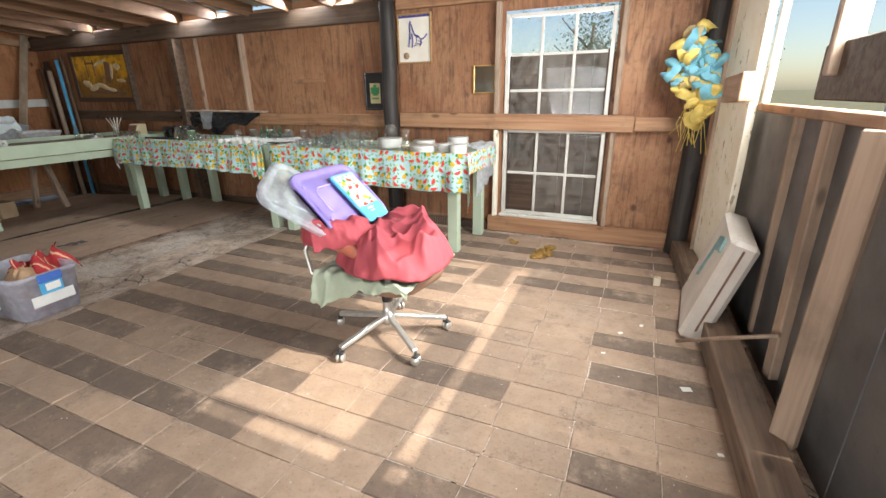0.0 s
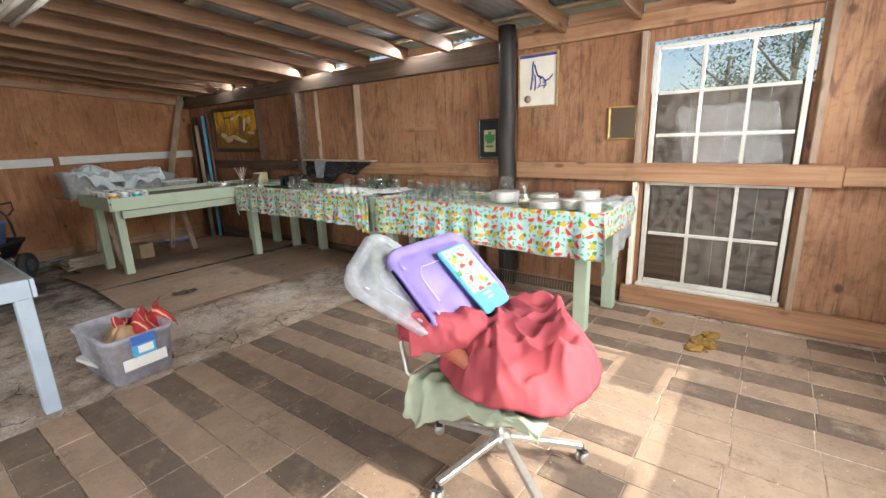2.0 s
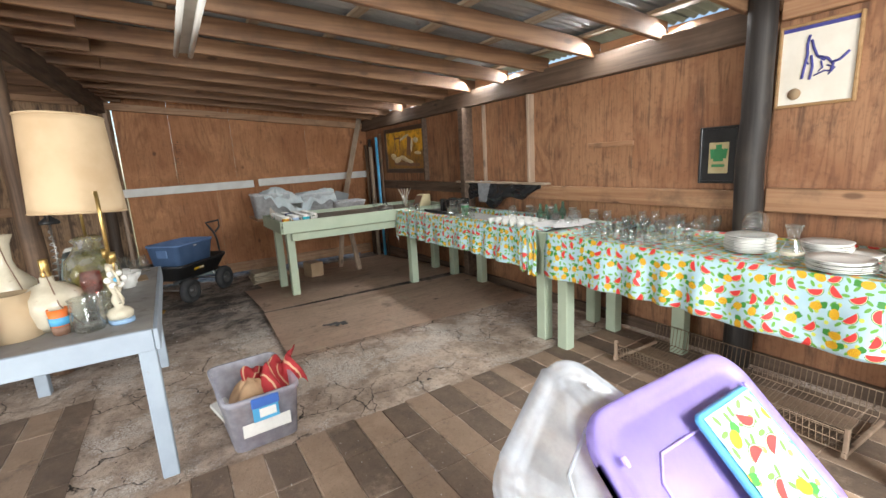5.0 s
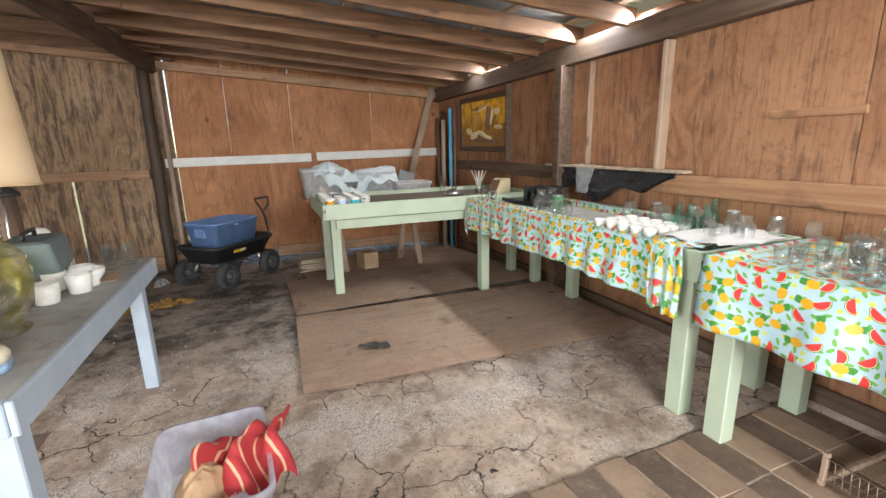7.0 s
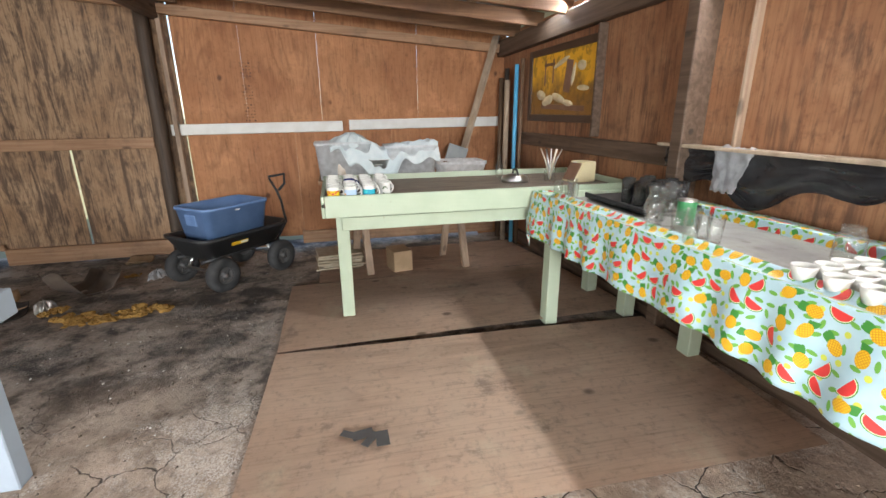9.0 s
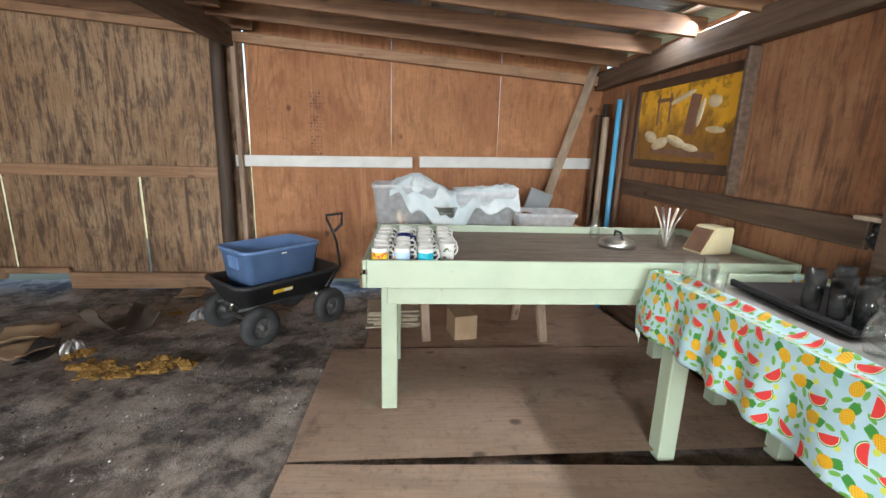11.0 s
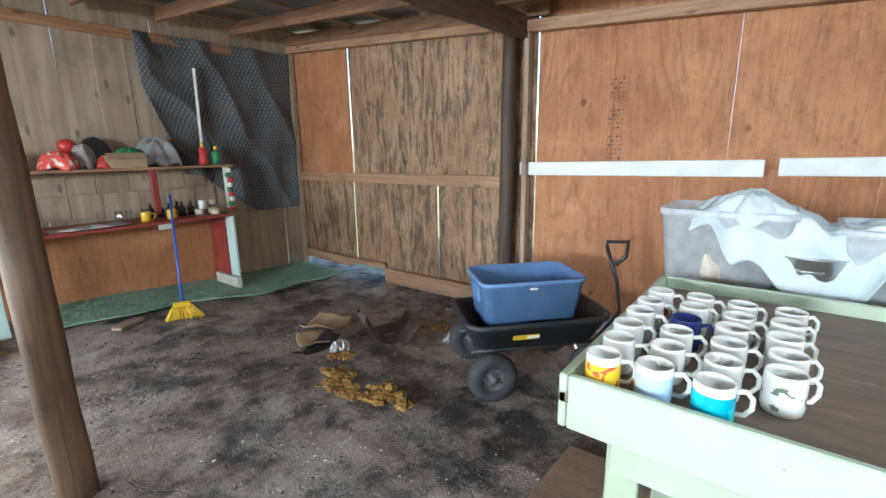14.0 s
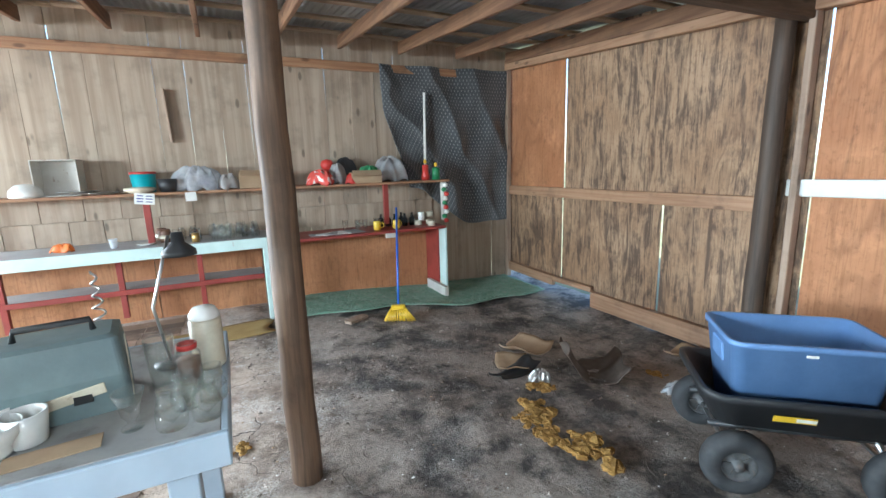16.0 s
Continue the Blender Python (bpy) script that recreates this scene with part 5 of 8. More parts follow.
# ---- mugs on the work table ----
def mug(label, print_mat, r=0.042, h=0.098, mat=CHINA):
    t = thing("mug", label=label, category="mug", group="mugs on the work table")
    bm = B()
    lathe(bm, [(0, 0.004), (r * 0.86, 0), (r * 0.97, 0.006), (r, 0.02), (r, h - 0.004), (r - 0.001, h), (r - 0.004, h), (r - 0.005, 0.02), (0, 0.012)], seg=22)
    part("body", bm, mat, t)
    bm = B()
    tube(bm, [(r - 0.002, 0, h * 0.78), (r + 0.02, 0, h * 0.82), (r + 0.034, 0, h * 0.66), (r + 0.034, 0, h * 0.42), (r + 0.02, 0, h * 0.24), (r - 0.002, 0, h * 0.26)], 0.0058, 8)
    part("handle", bm, mat, t)
    if print_mat is not None:
        bm = B()
        lathe(bm, [(r + 0.0006, h * 0.16), (r + 0.0006, h * 0.78)], seg=22)
        part("printed_band", bm, print_mat, t)
    return t


def spots_print(name, base, spot, scale):
    n = Nodes(name)
    v = n.noise(n.coord((1, 1, 1)), scale, 2.0)
    return n.done(n.mix(n.step(v, 0.56, 0.6), base, spot), 0.25)


kinds = [("white china mug with a yellow face print", spots_print("yellow_print", (0.80, 0.55, 0.03), (0.62, 0.10, 0.06), 38), CHINA),
         ("white china mug with a blue and orange print", spots_print("blue_orange_print", (0.45, 0.60, 0.80), (0.85, 0.45, 0.05), 16), CHINA),
         ("white china mug with a turquoise sea print", spots_print("sea_print", (0.03, 0.40, 0.55), (0.05, 0.55, 0.62), 24), CHINA),
         ("white china mug with a grey garden print", spots_print("garden_print", (0.70, 0.70, 0.66), (0.16, 0.20, 0.13), 34), CHINA),
         ("plain white glazed china mug", None, CHINA), ("dark navy blue glazed mug", None, NAVY),
         ("white china mug with a red print", spots_print("red_print", (0.74, 0.72, 0.68), (0.50, 0.04, 0.03), 22), CHINA)]
proto = [mug(a, b, mat=c) for a, b, c in kinds]
used = set()
layout = {(0, 0): 0, (0, 1): 1, (0, 2): 2, (1, 3): 3, (3, 1): 5, (5, 0): 6, (0, 3): -1}
for i in range(6):
    for j in range(4):
        k = layout.get((i, j), 4 if (i + j) % 4 else 3 + (i % 2))
        if k < 0:
            continue
        m = pose(-6.60 - 0.122 * i - 0.012 * (j % 2) + random.uniform(-0.006, 0.006), 2.51 + 0.122 * j + random.uniform(-0.006, 0.006), 0.916, 0, 0, 115 + random.uniform(-14, 14))
        if k in used:
            copy_thing(proto[k], m)
        else:
            proto[k].matrix_basis = m
            used.add(k)
for k, p in enumerate(proto):
    if k not in used:
        p.matrix_basis = pose(-7.42, 2.95 + 0.1 * k, 0.916, 0, 0, 60)

# ---- office chair with cloths and lids ----
def office_chair():
    t = thing("office_chair", (-1.37, 2.32, 0), -8, "old swivel office chair with brown vinyl seat and scuffed metal base", "chair")
    for k in range(5):
        a = radians(188 + 72 * k)
        d = Vector((math.cos(a), math.sin(a), 0))
        bm = B()
        span(bm, d * 0.03 + Vector((0, 0, 0.145)), d * 0.37 + Vector((0, 0, 0.085)), 0.036, 0.028, 0.005)
        part("base_leg", bm, ALU, t)
        c = new("caster")
        c.parent = t
        c.matrix_basis = pose(d.x * 0.375, d.y * 0.375, 0, 0, 0, math.degrees(a) + 35)
        bm = B()
        for s in (-1, 1):
            lathe(bm, [(0, -0.009), (0.022, -0.009), (0.027, -0.004), (0.027, 0.004), (0.022, 0.009), (0, 0.009)], (0, 0, 0), 14, Matrix.Translation((0, s * 0.014, 0.027)) @ Matrix.Rotation(radians(90), 4, "X"))
        part("wheel", bm, ALU, c)
        bm = B()
        tube(bm, [(0, 0, 0.03), (0, 0, 0.085)], 0.008)
        box(bm, (0, 0, 0.056), (0.035, 0.05, 0.014), None, 0.005)
        part("fork", bm, BLACK_PLASTIC, c)
    bm = B()
    lathe(bm, [(0.0, 0.10), (0.04, 0.10), (0.045, 0.13), (0.04, 0.165), (0.028, 0.17), (0.028, 0.23), (0.03, 0.24), (0.03, 0.36), (0, 0.36)])
    part("column", bm, ALU, t)
    bm = B()
    lathe(bm, [(0.031, 0.25), (0.034, 0.25), (0.034, 0.33), (0.031, 0.33)])
    part("sleeve", bm, BLACK_PLASTIC, t)
    bm = B()
    box(bm, (-0.05, 0, 0.375), (0.30, 0.14, 0.03), None, 0.008)
    part("seat_plate", bm, BLACK_PLASTIC, t)
    bm = B()
    loft(bm, [ring(0.40, 0.36, 0.12, 0.39, 6), ring(0.52, 0.50, 0.15, 0.42, 6), ring(0.55, 0.53, 0.16, 0.455, 6), ring(0.53, 0.51, 0.16, 0.485, 6), ring(0.44, 0.42, 0.14, 0.495, 6)])
    for v in bm.verts:
        v.co.x += 0.05
    part("seat", bm, BROWN_VINYL, t)
    back = B()
    loft(back, [ring(0.34, 0.42, 0.12, -0.035, 6), ring(0.40, 0.48, 0.14, -0.02, 6), ring(0.40, 0.48, 0.14, 0.02, 6), ring(0.34, 0.42, 0.12, 0.035, 6)])
    for v in back.verts:
        v.co = pose(-0.34, 0, 0.74, 0, -58, 0) @ v.co
    part("backrest", back, BROWN_VINYL, t)
    bm = B()
    tube(bm, [(-0.12, 0, 0.385), (-0.30, 0, 0.40), (-0.37, 0, 0.50), (-0.38, 0, 0.68)], 0.016)
    part("back_bracket", bm, ALU, t)
    for s in (-1, 1):
        bm = B()
        tube(bm, [(-0.33, s * 0.25, 0.69), (-0.37, s * 0.275, 0.60), (-0.33, s * 0.28, 0.47), (-0.20, s * 0.25, 0.40), (0.05, s * 0.24, 0.40), (0.14, s * 0.275, 0.43), (0.13, s * 0.285, 0.52), (0.09, s * 0.28, 0.62)], 0.011, 10)
        part("arm_frame", bm, ALU, t)
        bm = B()
        tube(bm, [(-0.36, s * 0.27, 0.685), (-0.24, s * 0.275, 0.69), (-0.06, s * 0.28, 0.675), (0.05, s * 0.28, 0.655), (0.11, s * 0.28, 0.625), (0.125, s * 0.28, 0.575)], 0.034, 14)
        part("arm_pad", bm, ARM_RED, t, "worn red-brown arm pad")
    return t


chair = office_chair()

# sage cloth over the seat, hanging down beside the arm
bm = B()


def sage(u, v):
    a, b = -1.62 + 0.59 * u, 1.84 + 0.76 * v
    edge_y = 1.985
    side = ease((-1.30 - a) / 0.12)
    over = max(0.0, edge_y - b) * (0.35 + 0.7 * side) * (1.0 + 0.25 * math.sin(a * 19))
    y = max(b, edge_y - 0.015 - 0.10 * over)
    z = 0.530 - over - max(0.0, a + 1.10) * 0.35 + 0.016 * (1 - abs(math.sin(a * 24 + b * 7 + 3 * fb(a, b, 4, 5)))) + 0.02 * fb(a, b, 1, 6)
    return Vector((a - 0.05 * over, y - 0.035 * (1 - abs(math.sin(a * 21 + 2 * fb(a, b, 6, 7)))) * min(1, over * 6), z))


sheet(bm, 110, 90, sage)
tagged(thicken(part("sage_cloth", bm, SAGE), 0.003), "faded sage green cloth hanging over the chair seat", "cloth")

# red cloth heaped on the seat
bm = B()


def crease(t, sharp=1.6):
    """A row of pinched cloth ridges with wide hollows between them."""
    return (1.0 - abs(math.sin(t))) ** sharp


def red_heap(u, v):
    a = 2 * math.pi * u
    c, s = math.cos(a), math.sin(a)
    reach = 0.325 + 0.085 * math.cos(a + 0.5) + 0.03 * fb(c * 1.3, s * 1.3, 3.0, 1.6, 3)
    r = v * reach
    x, y = r * c, r * s
    w, w2 = fb(x, y, 2.0, 3.0, 3), fb(x, y, 9.0, 5.0, 3)
    px, py = x + 0.16, y - 0.12
    fan, far_out = math.atan2(py, px), math.hypot(px, py)
    main = crease(4.2 * fan + 1.5 * w + 2.2 * far_out, 1.4)
    side = crease(9.0 * fan - 4.0 * far_out + 2.2 * w2 + 1.0, 1.3)
    cross = crease(15.0 * (x - 0.5 * y) + 3.0 * w, 1.5)
    rise = ease(v * 1.5) * (1 - 0.75 * v ** 8)
    z = 0.17 * (1 - v ** 2.6) ** 0.8 + (0.085 * main + 0.040 * side) * rise * min(1.0, far_out * 5) + 0.022 * cross * (1 - v ** 6)
    z += (0.24 * y - 0.12 * x) * (1 - v ** 2) + 0.012 * w2 - 0.02 * v ** 10
    return Vector((x + 0.025 * w, y + 0.025 * w2, z))


sheet(bm, 260, 90, red_heap)
bmesh.ops.remove_doubles(bm, verts=bm.verts, dist=0.0004)
ob = thicken(part("red_cloth", bm, CRIMSON), 0.003)
ob.matrix_basis = pose(-1.315, 2.31, 0.575, 0, 0, 0)
tagged(ob, "crumpled faded red cloth heaped on the chair", "cloth")
bm = B()


def arm_fold(u, v):
    a, w = math.pi * (1.25 * u - 0.1), fb(u * 3, v * 3, 3)
    r = (0.085 + 0.02 * math.sin(3.0 * v + 0.6)) * (1 + 0.2 * crease(7.0 * u + 3.0 * v + 1.5 * w, 1.2))
    along = -0.04 + 0.34 * v
    return Vector((-1.60 + 0.72 * along + r * 0.75 * math.cos(a), 1.99 + 0.62 * along - 0.5 * r * math.cos(a), 0.715 + r * 1.1 * math.sin(a) + 0.02 * w))


sheet(bm, 60, 50, arm_fold)
tagged(thicken(part("red_cloth_fold", bm, CRIMSON), 0.003), "rolled fold of the red cloth over the chair arm", "cloth")


def lid(name, centre, L, W, tilt, turn, mat, label, lean=0.0):
    """A moulded bin lid: rim, raised inner panel with a stepped groove."""
    t = thing(name, label=label, category="lid")
    t.matrix_basis = Matrix.Translation(centre) @ pose(0, 0, 0, lean, tilt, 0) @ pose(0, 0, 0, 0, 0, turn)
    bm = B()
    loft(bm, [ring(L, W, 0.085, -0.022, 6), ring(L, W, 0.085, 0.0, 6), ring(L - 0.012, W - 0.012, 0.08, 0.004, 6), ring(L - 0.05, W - 0.05, 0.07, 0.004, 6), ring(L - 0.06, W - 0.06, 0.065, -0.006, 6), ring(L - 0.10, W - 0.10, 0.055, -0.006, 6), ring(L - 0.115, W - 0.115, 0.05, 0.0, 6), ring(L - 0.30, W - 0.20, 0.02, 0.001, 6)], False, True)
    for v in bm.verts:
        if abs(v.co.x) > L / 2 - 0.02 and abs(v.co.y) < W * 0.28:
            v.co.x += math.copysign(0.016, v.co.x)
    part("panel", thick(bm, 0.0025), mat, t)
    for sx in (-1, 1):
        for sy in (-1, 1):
            bm = B()
            box(bm, (sx * (L / 2 - 0.10), sy * (W / 2 - 0.045), 0.008), (0.022, 0.010, 0.010), None, 0.003)
            part("stacking_nub", bm, mat, t)
    bm = B()
    tube(bm, [(L / 2 - 0.14, W / 2 - 0.10, 0.003), (0.0, W / 2 - 0.10, 0.003), (-L / 2 + 0.16, W / 2 - 0.10, 0.003), (-L / 2 + 0.12, W / 2 - 0.14, 0.003), (-L / 2 + 0.12, 0, 0.003), (-L / 2 + 0.12, -W / 2 + 0.14, 0.003), (-L / 2 + 0.16, -W / 2 + 0.10, 0.003), (L / 2 - 0.14, -W / 2 + 0.10, 0.003)], 0.0035, 6)
    part("moulded_rib", bm, mat, t)
    return t


def thick(bm, t):
    bmesh.ops.solidify(bm, geom=bm.faces[:], thickness=t)
    return bm


lid("cloudy_lid", (-1.674, 2.031, 0.932), 0.44, 0.39, 43, 31, LID_CLEAR, "cloudy clear plastic bin lid leaning on the chair back")
lid("lilac_lid", (-1.585, 2.252, 0.908), 0.43, 0.54, 43, 0, PURPLE, "lilac plastic bin lid leaning on the chair back")

# packaged cloth lying on the lilac lid
pk = thing("packaged_tablecloth", label="new fruit-print tablecloth folded in a clear blue-edged packet", category="packet")
pk.matrix_basis = Matrix.Translation((-1.528, 2.337, 0.893)) @ pose(0, 0, 0, 0, 43, 0) @ pose(0, 0, 0, 0, 0, 1)
bm = B()
loft(bm, [ring(0.34, 0.20, 0.012, -0.008), ring(0.352, 0.21, 0.014, 0.0), ring(0.34, 0.20, 0.012, 0.008)])
part("packet", bm, SKYBLUE, pk)
bm = B()
sheet(bm, 8, 8, lambda u, v: Vector((-0.162 + 0.235 * u, -0.092 + 0.184 * v, 0.0105 + 0.002 * fb(u * 3, v * 3, 2))), lambda u, v: (3 + u * 0.30, 1 + v * 0.22))
part("folded_print", bm, FRUIT, pk)
for k, (w, h) in enumerate(((0.055, 0.010), (0.04, 0.006))):
    bm = B()
    box(bm, (0.095 + 0.022 * k, -0.01, 0.0105), (h, w, 0.002))
    part("caption_bar", bm, PAPER, pk)

# ---- behind the work table ----
bench = thing("saw_horse_bench", label="rough plank bench on brown saw-horse legs behind the work table", category="bench")
bm = B()
box(bm, (-8.08, 3.25, 0.885), (0.72, 1.75, 0.03), None, 0.004)
part("plank_top", bm, RAIL_Y, bench)
for yy in (2.75, 3.75):
    for sx in (-1, 1):
        bm = B()
        span(bm, (-8.08 + sx * 0.06, yy, 0.87), (-8.08 + sx * 0.30, yy + 0.06 * sx, floor_z(-8.08, yy) - 0.01), 0.07, 0.045, 0.004)
        part("splayed_leg", bm, STUD, bench)
b2 = open_bin("clear_bin", (-7.95, 2.62, 0.902), 90, 0.52, 0.42, 0.34, 0.08, MILKY, "clear plastic bin of crumpled things")
heap("bin_contents", (-7.95, 2.60, 0.912), 0.17, 0.16, 0.24, 1.3, surface("tan_paper", (0.55, 0.46, 0.38), (0.62, 0.56, 0.50), 14, 0.9), "crumpled tan paper inside a clear bin", "paper", 9, 0.25, edge=0.4)
pot = thing("stock_pot", (-7.86, 2.93, 0.902), 0, "large stainless steel stock pot", "pot")
bm = B()
lathe(bm, [(0, 0), (0.135, 0), (0.14, 0.01), (0.14, 0.17), (0.146, 0.175), (0.146, 0.18), (0.136, 0.18), (0.134, 0.02), (0, 0.015)], seg=32)
part("body", bm, STEEL, pot)
for s in (-1, 1):
    bm = B()
    tube(bm, [(s * 0.138, -0.04, 0.13), (s * 0.175, -0.035, 0.135), (s * 0.175, 0.035, 0.135), (s * 0.138, 0.04, 0.13)], 0.006)
    part("handle", bm, STEEL, pot)
b3 = open_bin("clear_bin", (-7.95, 3.26, 0.902), 90, 0.50, 0.42, 0.30, 0.06, MILKY, "clear plastic bin packed with folded white linen")
for k in range(5):
    bm = B()
    box(bm, (0, 0, 0), (0.34, 0.40 - 0.02 * (k % 2), 0.05), None, 0.018)
    ob = tagged(part("folded_linen", bm, WHITE_CLOTH), "folded white linen packed in a clear bin", "linen", "folded linen")
    ob.matrix_basis = pose(-7.95, 3.26, 0.935 + 0.053 * k, 0, 0, random.uniform(-3, 3))
b4 = open_bin("shallow_bin", (-7.98, 3.78, 0.902), 90, 0.50, 0.40, 0.13, 0.07, MILKY, "shallow cloudy plastic bin of odds and ends")
for k in range(6):
    bm = B()
    box(bm, (0, 0, 0), (0.09, 0.05, 0.03), None, 0.006)
    ob = tagged(part("small_box", bm, (CHINA, CARD, BROWN_VINYL)[k % 3]), "small box among odds and ends in a shallow bin", "box", "odds and ends")
    ob.matrix_basis = pose(-7.98 + random.uniform(-0.10, 0.10), 3.78 + random.uniform(-0.14, 0.14), 0.94 + 0.012 * k, random.uniform(-25, 25), random.uniform(-25, 25), random.uniform(0, 180))
bm = B()


def throw(u, v):
    y = 2.50 + 1.02 * u
    x = -7.70 - 0.42 * v
    top = 1.225 + 0.05 * math.sin(u * 5.5) * (1 - u) + 0.045 * math.exp(-((u - 0.2) / 0.12) ** 2)
    hang = max(0.0, 0.28 - v) * (0.75 * ease((u - 0.08) / 0.1) * (1 - 0.6 * ease((u - 0.55) / 0.1)) + 0.25)
    dip = 0.10 * math.exp(-((u - 0.47) / 0.13) ** 2)
    return Vector((x + 0.03 * fb(u * 5, v * 5, 2) - 0.02 * hang, y + 0.02 * fb(u * 4, v * 4, 8), top - hang - dip * 0.6 + 0.030 * fb(u * 7, v * 5, 4) + 0.012 * math.sin(u * 31 + v * 9)))


sheet(bm, 90, 50, throw)
tagged(thicken(part("blue_white_sheet", bm, PALE_CLOTH), 0.003), "crumpled pale blue and white sheet thrown over bins", "cloth")
for ysp, hh in ((3.02, 0.10),):
    heap("cloth_corner", (-7.90, 2.70, 1.20), 0.16, 0.15, 0.12, 0.7, PALE_CLOTH, "bunched corner of the pale sheet", "cloth", 6, 0.2)

# leaning board, pipes and boards in the corner
bm = B()
a, b = Vector((-9.38, 4.66, 2.44)), Vector((-9.05, 4.10, 0.93))
span(bm, (a - b) / 2, (b - a) / 2, 0.10, 0.035, 0.003)
ob = part("leaning_board", bm, GREY_BOARD)
ob.location = (a + b) / 2
tagged(ob, "weathered grey board leaning across the corner", "board")
bm = B()
box(bm, (-9.02, 4.03, 0.99), (0.03, 0.26, 0.24), Matrix.Rotation(radians(-18), 3, "X"), 0.008)
tagged(part("grey_paddle", bm, surface("grey_painted_metal", (0.34, 0.37, 0.38), (0.28, 0.31, 0.32), 6, 0.5)), "flat grey metal blade standing under a board", "metal blade")
for k, (x, y, r, h, m, lab) in enumerate(((-9.25, 4.70, 0.035, 2.1, POST, "dark wooden pole standing in the corner"), (-9.12, 4.72, 0.03, 2.2, TARRED, "black pipe standing in the corner"), (-9.00, 4.68, 0.035, 2.05, GREY_BOARD, "grey wooden pole standing in the corner"), (-8.78, 4.71, 0.026, 2.2, SKYBLUE, "light blue pole standing in the corner"), (-8.68, 4.74, 0.022, 2.25, POST, "thin dark pole standing in the corner"))):
    bm = B()
    tube(bm, [(0, 0, 0), (-0.03, 0.01, h / 2), (-0.05, 0.02, h)], r, 10)
    ob = tagged(part("pole", bm, m), lab, "pole", "poles in the corner")
    ob.matrix_basis = pose(x, y, floor_z(x, y))

# things on the work table's far end
rad = thing("cream_appliance", (-7.02, 4.60, 0.916), 8, "cream kitchen appliance with a dark button panel", "appliance")
bm = B()
vs = [(-0.09, -0.12, 0), (0.09, -0.12, 0), (0.09, 0.10, 0), (-0.09, 0.10, 0), (-0.09, -0.03, 0.17), (0.09, -0.03, 0.17), (0.09, 0.10, 0.17), (-0.09, 0.10, 0.17)]
v = [bm.verts.new(p) for p in vs]
for f in ((0, 3, 2, 1), (4, 5, 6, 7), (0, 1, 5, 4), (1, 2, 6, 5), (2, 3, 7, 6), (3, 0, 4, 7)):
    bm.faces.new([v[i] for i in f])
bmesh.ops.bevel(bm, geom=bm.edges[:], offset=0.008, segments=2, affect="EDGES")
part("case", bm, surface("cream_plastic", (0.72, 0.64, 0.40), (0.66, 0.58, 0.36), 5, 0.4), rad)
bm = B()
box(bm, (0, -0.079, 0.085), (0.15, 0.006, 0.16), Matrix.Rotation(radians(-27.5), 3, "X"), 0.002)
part("button_panel", bm, BROWN_VINYL, rad)
for k in range(6):
    bm = B()
    box(bm, (-0.02, -0.096 + 0.0115 * k, 0.05 + 0.0215 * k), (0.05, 0.008, 0.010), Matrix.Rotation(radians(-27.5), 3, "X"), 0.002)
    part("button", bm, PAPER if k else RED_PLASTIC, rad)
put_all(lathe_thing("utensil_jar", jar(0.05, 0.15), CLEAR, "clear glass jar holding utensils", "jar"), [(-7.10, 4.36, 0.916, 0)])
for k in range(5):
    bm = B()
    tube(bm, [(0, 0, 0), (0.01 * (k - 2), 0.02 * (k - 2), 0.16), (0.03 * (k - 2), 0.035 * (k - 2), 0.26)], 0.006 + 0.003 * (k % 2), 8)
    ob = tagged(part("utensil", bm, (CREAM, STEEL, CHINA)[k % 3]), "long-handled utensil standing in a jar", "utensil", "utensils in a jar")
    ob.matrix_basis = pose(-7.10, 4.36, 0.928)
kt = thing("pan_lid", (-7.14, 4.05, 0.916), 0, "domed aluminium pan lid with a black handle", "pan lid")
bm = B()
lathe(bm, [(0, 0), (0.115, 0), (0.118, 0.02), (0.11, 0.045), (0.06, 0.062), (0, 0.066)], seg=28)
part("dome", bm, STEEL, kt)
bm = B()
tube(bm, [(-0.05, 0, 0.06), (-0.04, 0, 0.10), (0.04, 0, 0.10), (0.07, 0, 0.05)], 0.009)
part("handle", bm, BLACK_PLASTIC, kt)
put_all(lathe_thing("oil_bottle", bottle(0.036, 0.2), CLEAR, "clear glass bottle on the work table", "bottle"), [(-7.45, 4.02, 0.916, 0)])

# under the work table
bm = B()
box(bm, (0, 0, 0.11), (0.26, 0.20, 0.22), None, 0.004)
ob = tagged(part("carton", bm, CARD), "small brown cardboard carton under the table", "carton")
ob.matrix_basis = pose(-7.95, 3.12, floor_z(-7.95, 3.1) + 0.02, 0, 0, 12)
for k in range(9):
    bm = B()
    box(bm, (0, 0, 0), (0.34, 0.46, 0.018), None, 0.004)
    ob = tagged(part("newspaper", bm, surface("yellowed_paper", (0.42, 0.36, 0.27), (0.34, 0.28, 0.20), 14, 0.9) if k == 0 else bpy.data.materials["yellowed_paper"]), "old newspaper lying in a pile", "newspaper", "pile of newspapers")
    ob.matrix_basis = pose(-8.30 + random.uniform(-0.03, 0.03), 2.52 + random.uniform(-0.03, 0.03), floor_z(-8.3, 2.5) + 0.03 + 0.0185 * k, 0, 0, random.uniform(-8, 8))

# ---- on the north wall ----
def coyote_print():
    n = Nodes("ivory_print_paper")
    v = n.coord((1, 1, 1))
    return n.done(n.mix(n.step(n.noise(v, 5, 4), 0.35, 0.7), (0.78, 0.73, 0.64), (0.70, 0.64, 0.54)), 0.7)


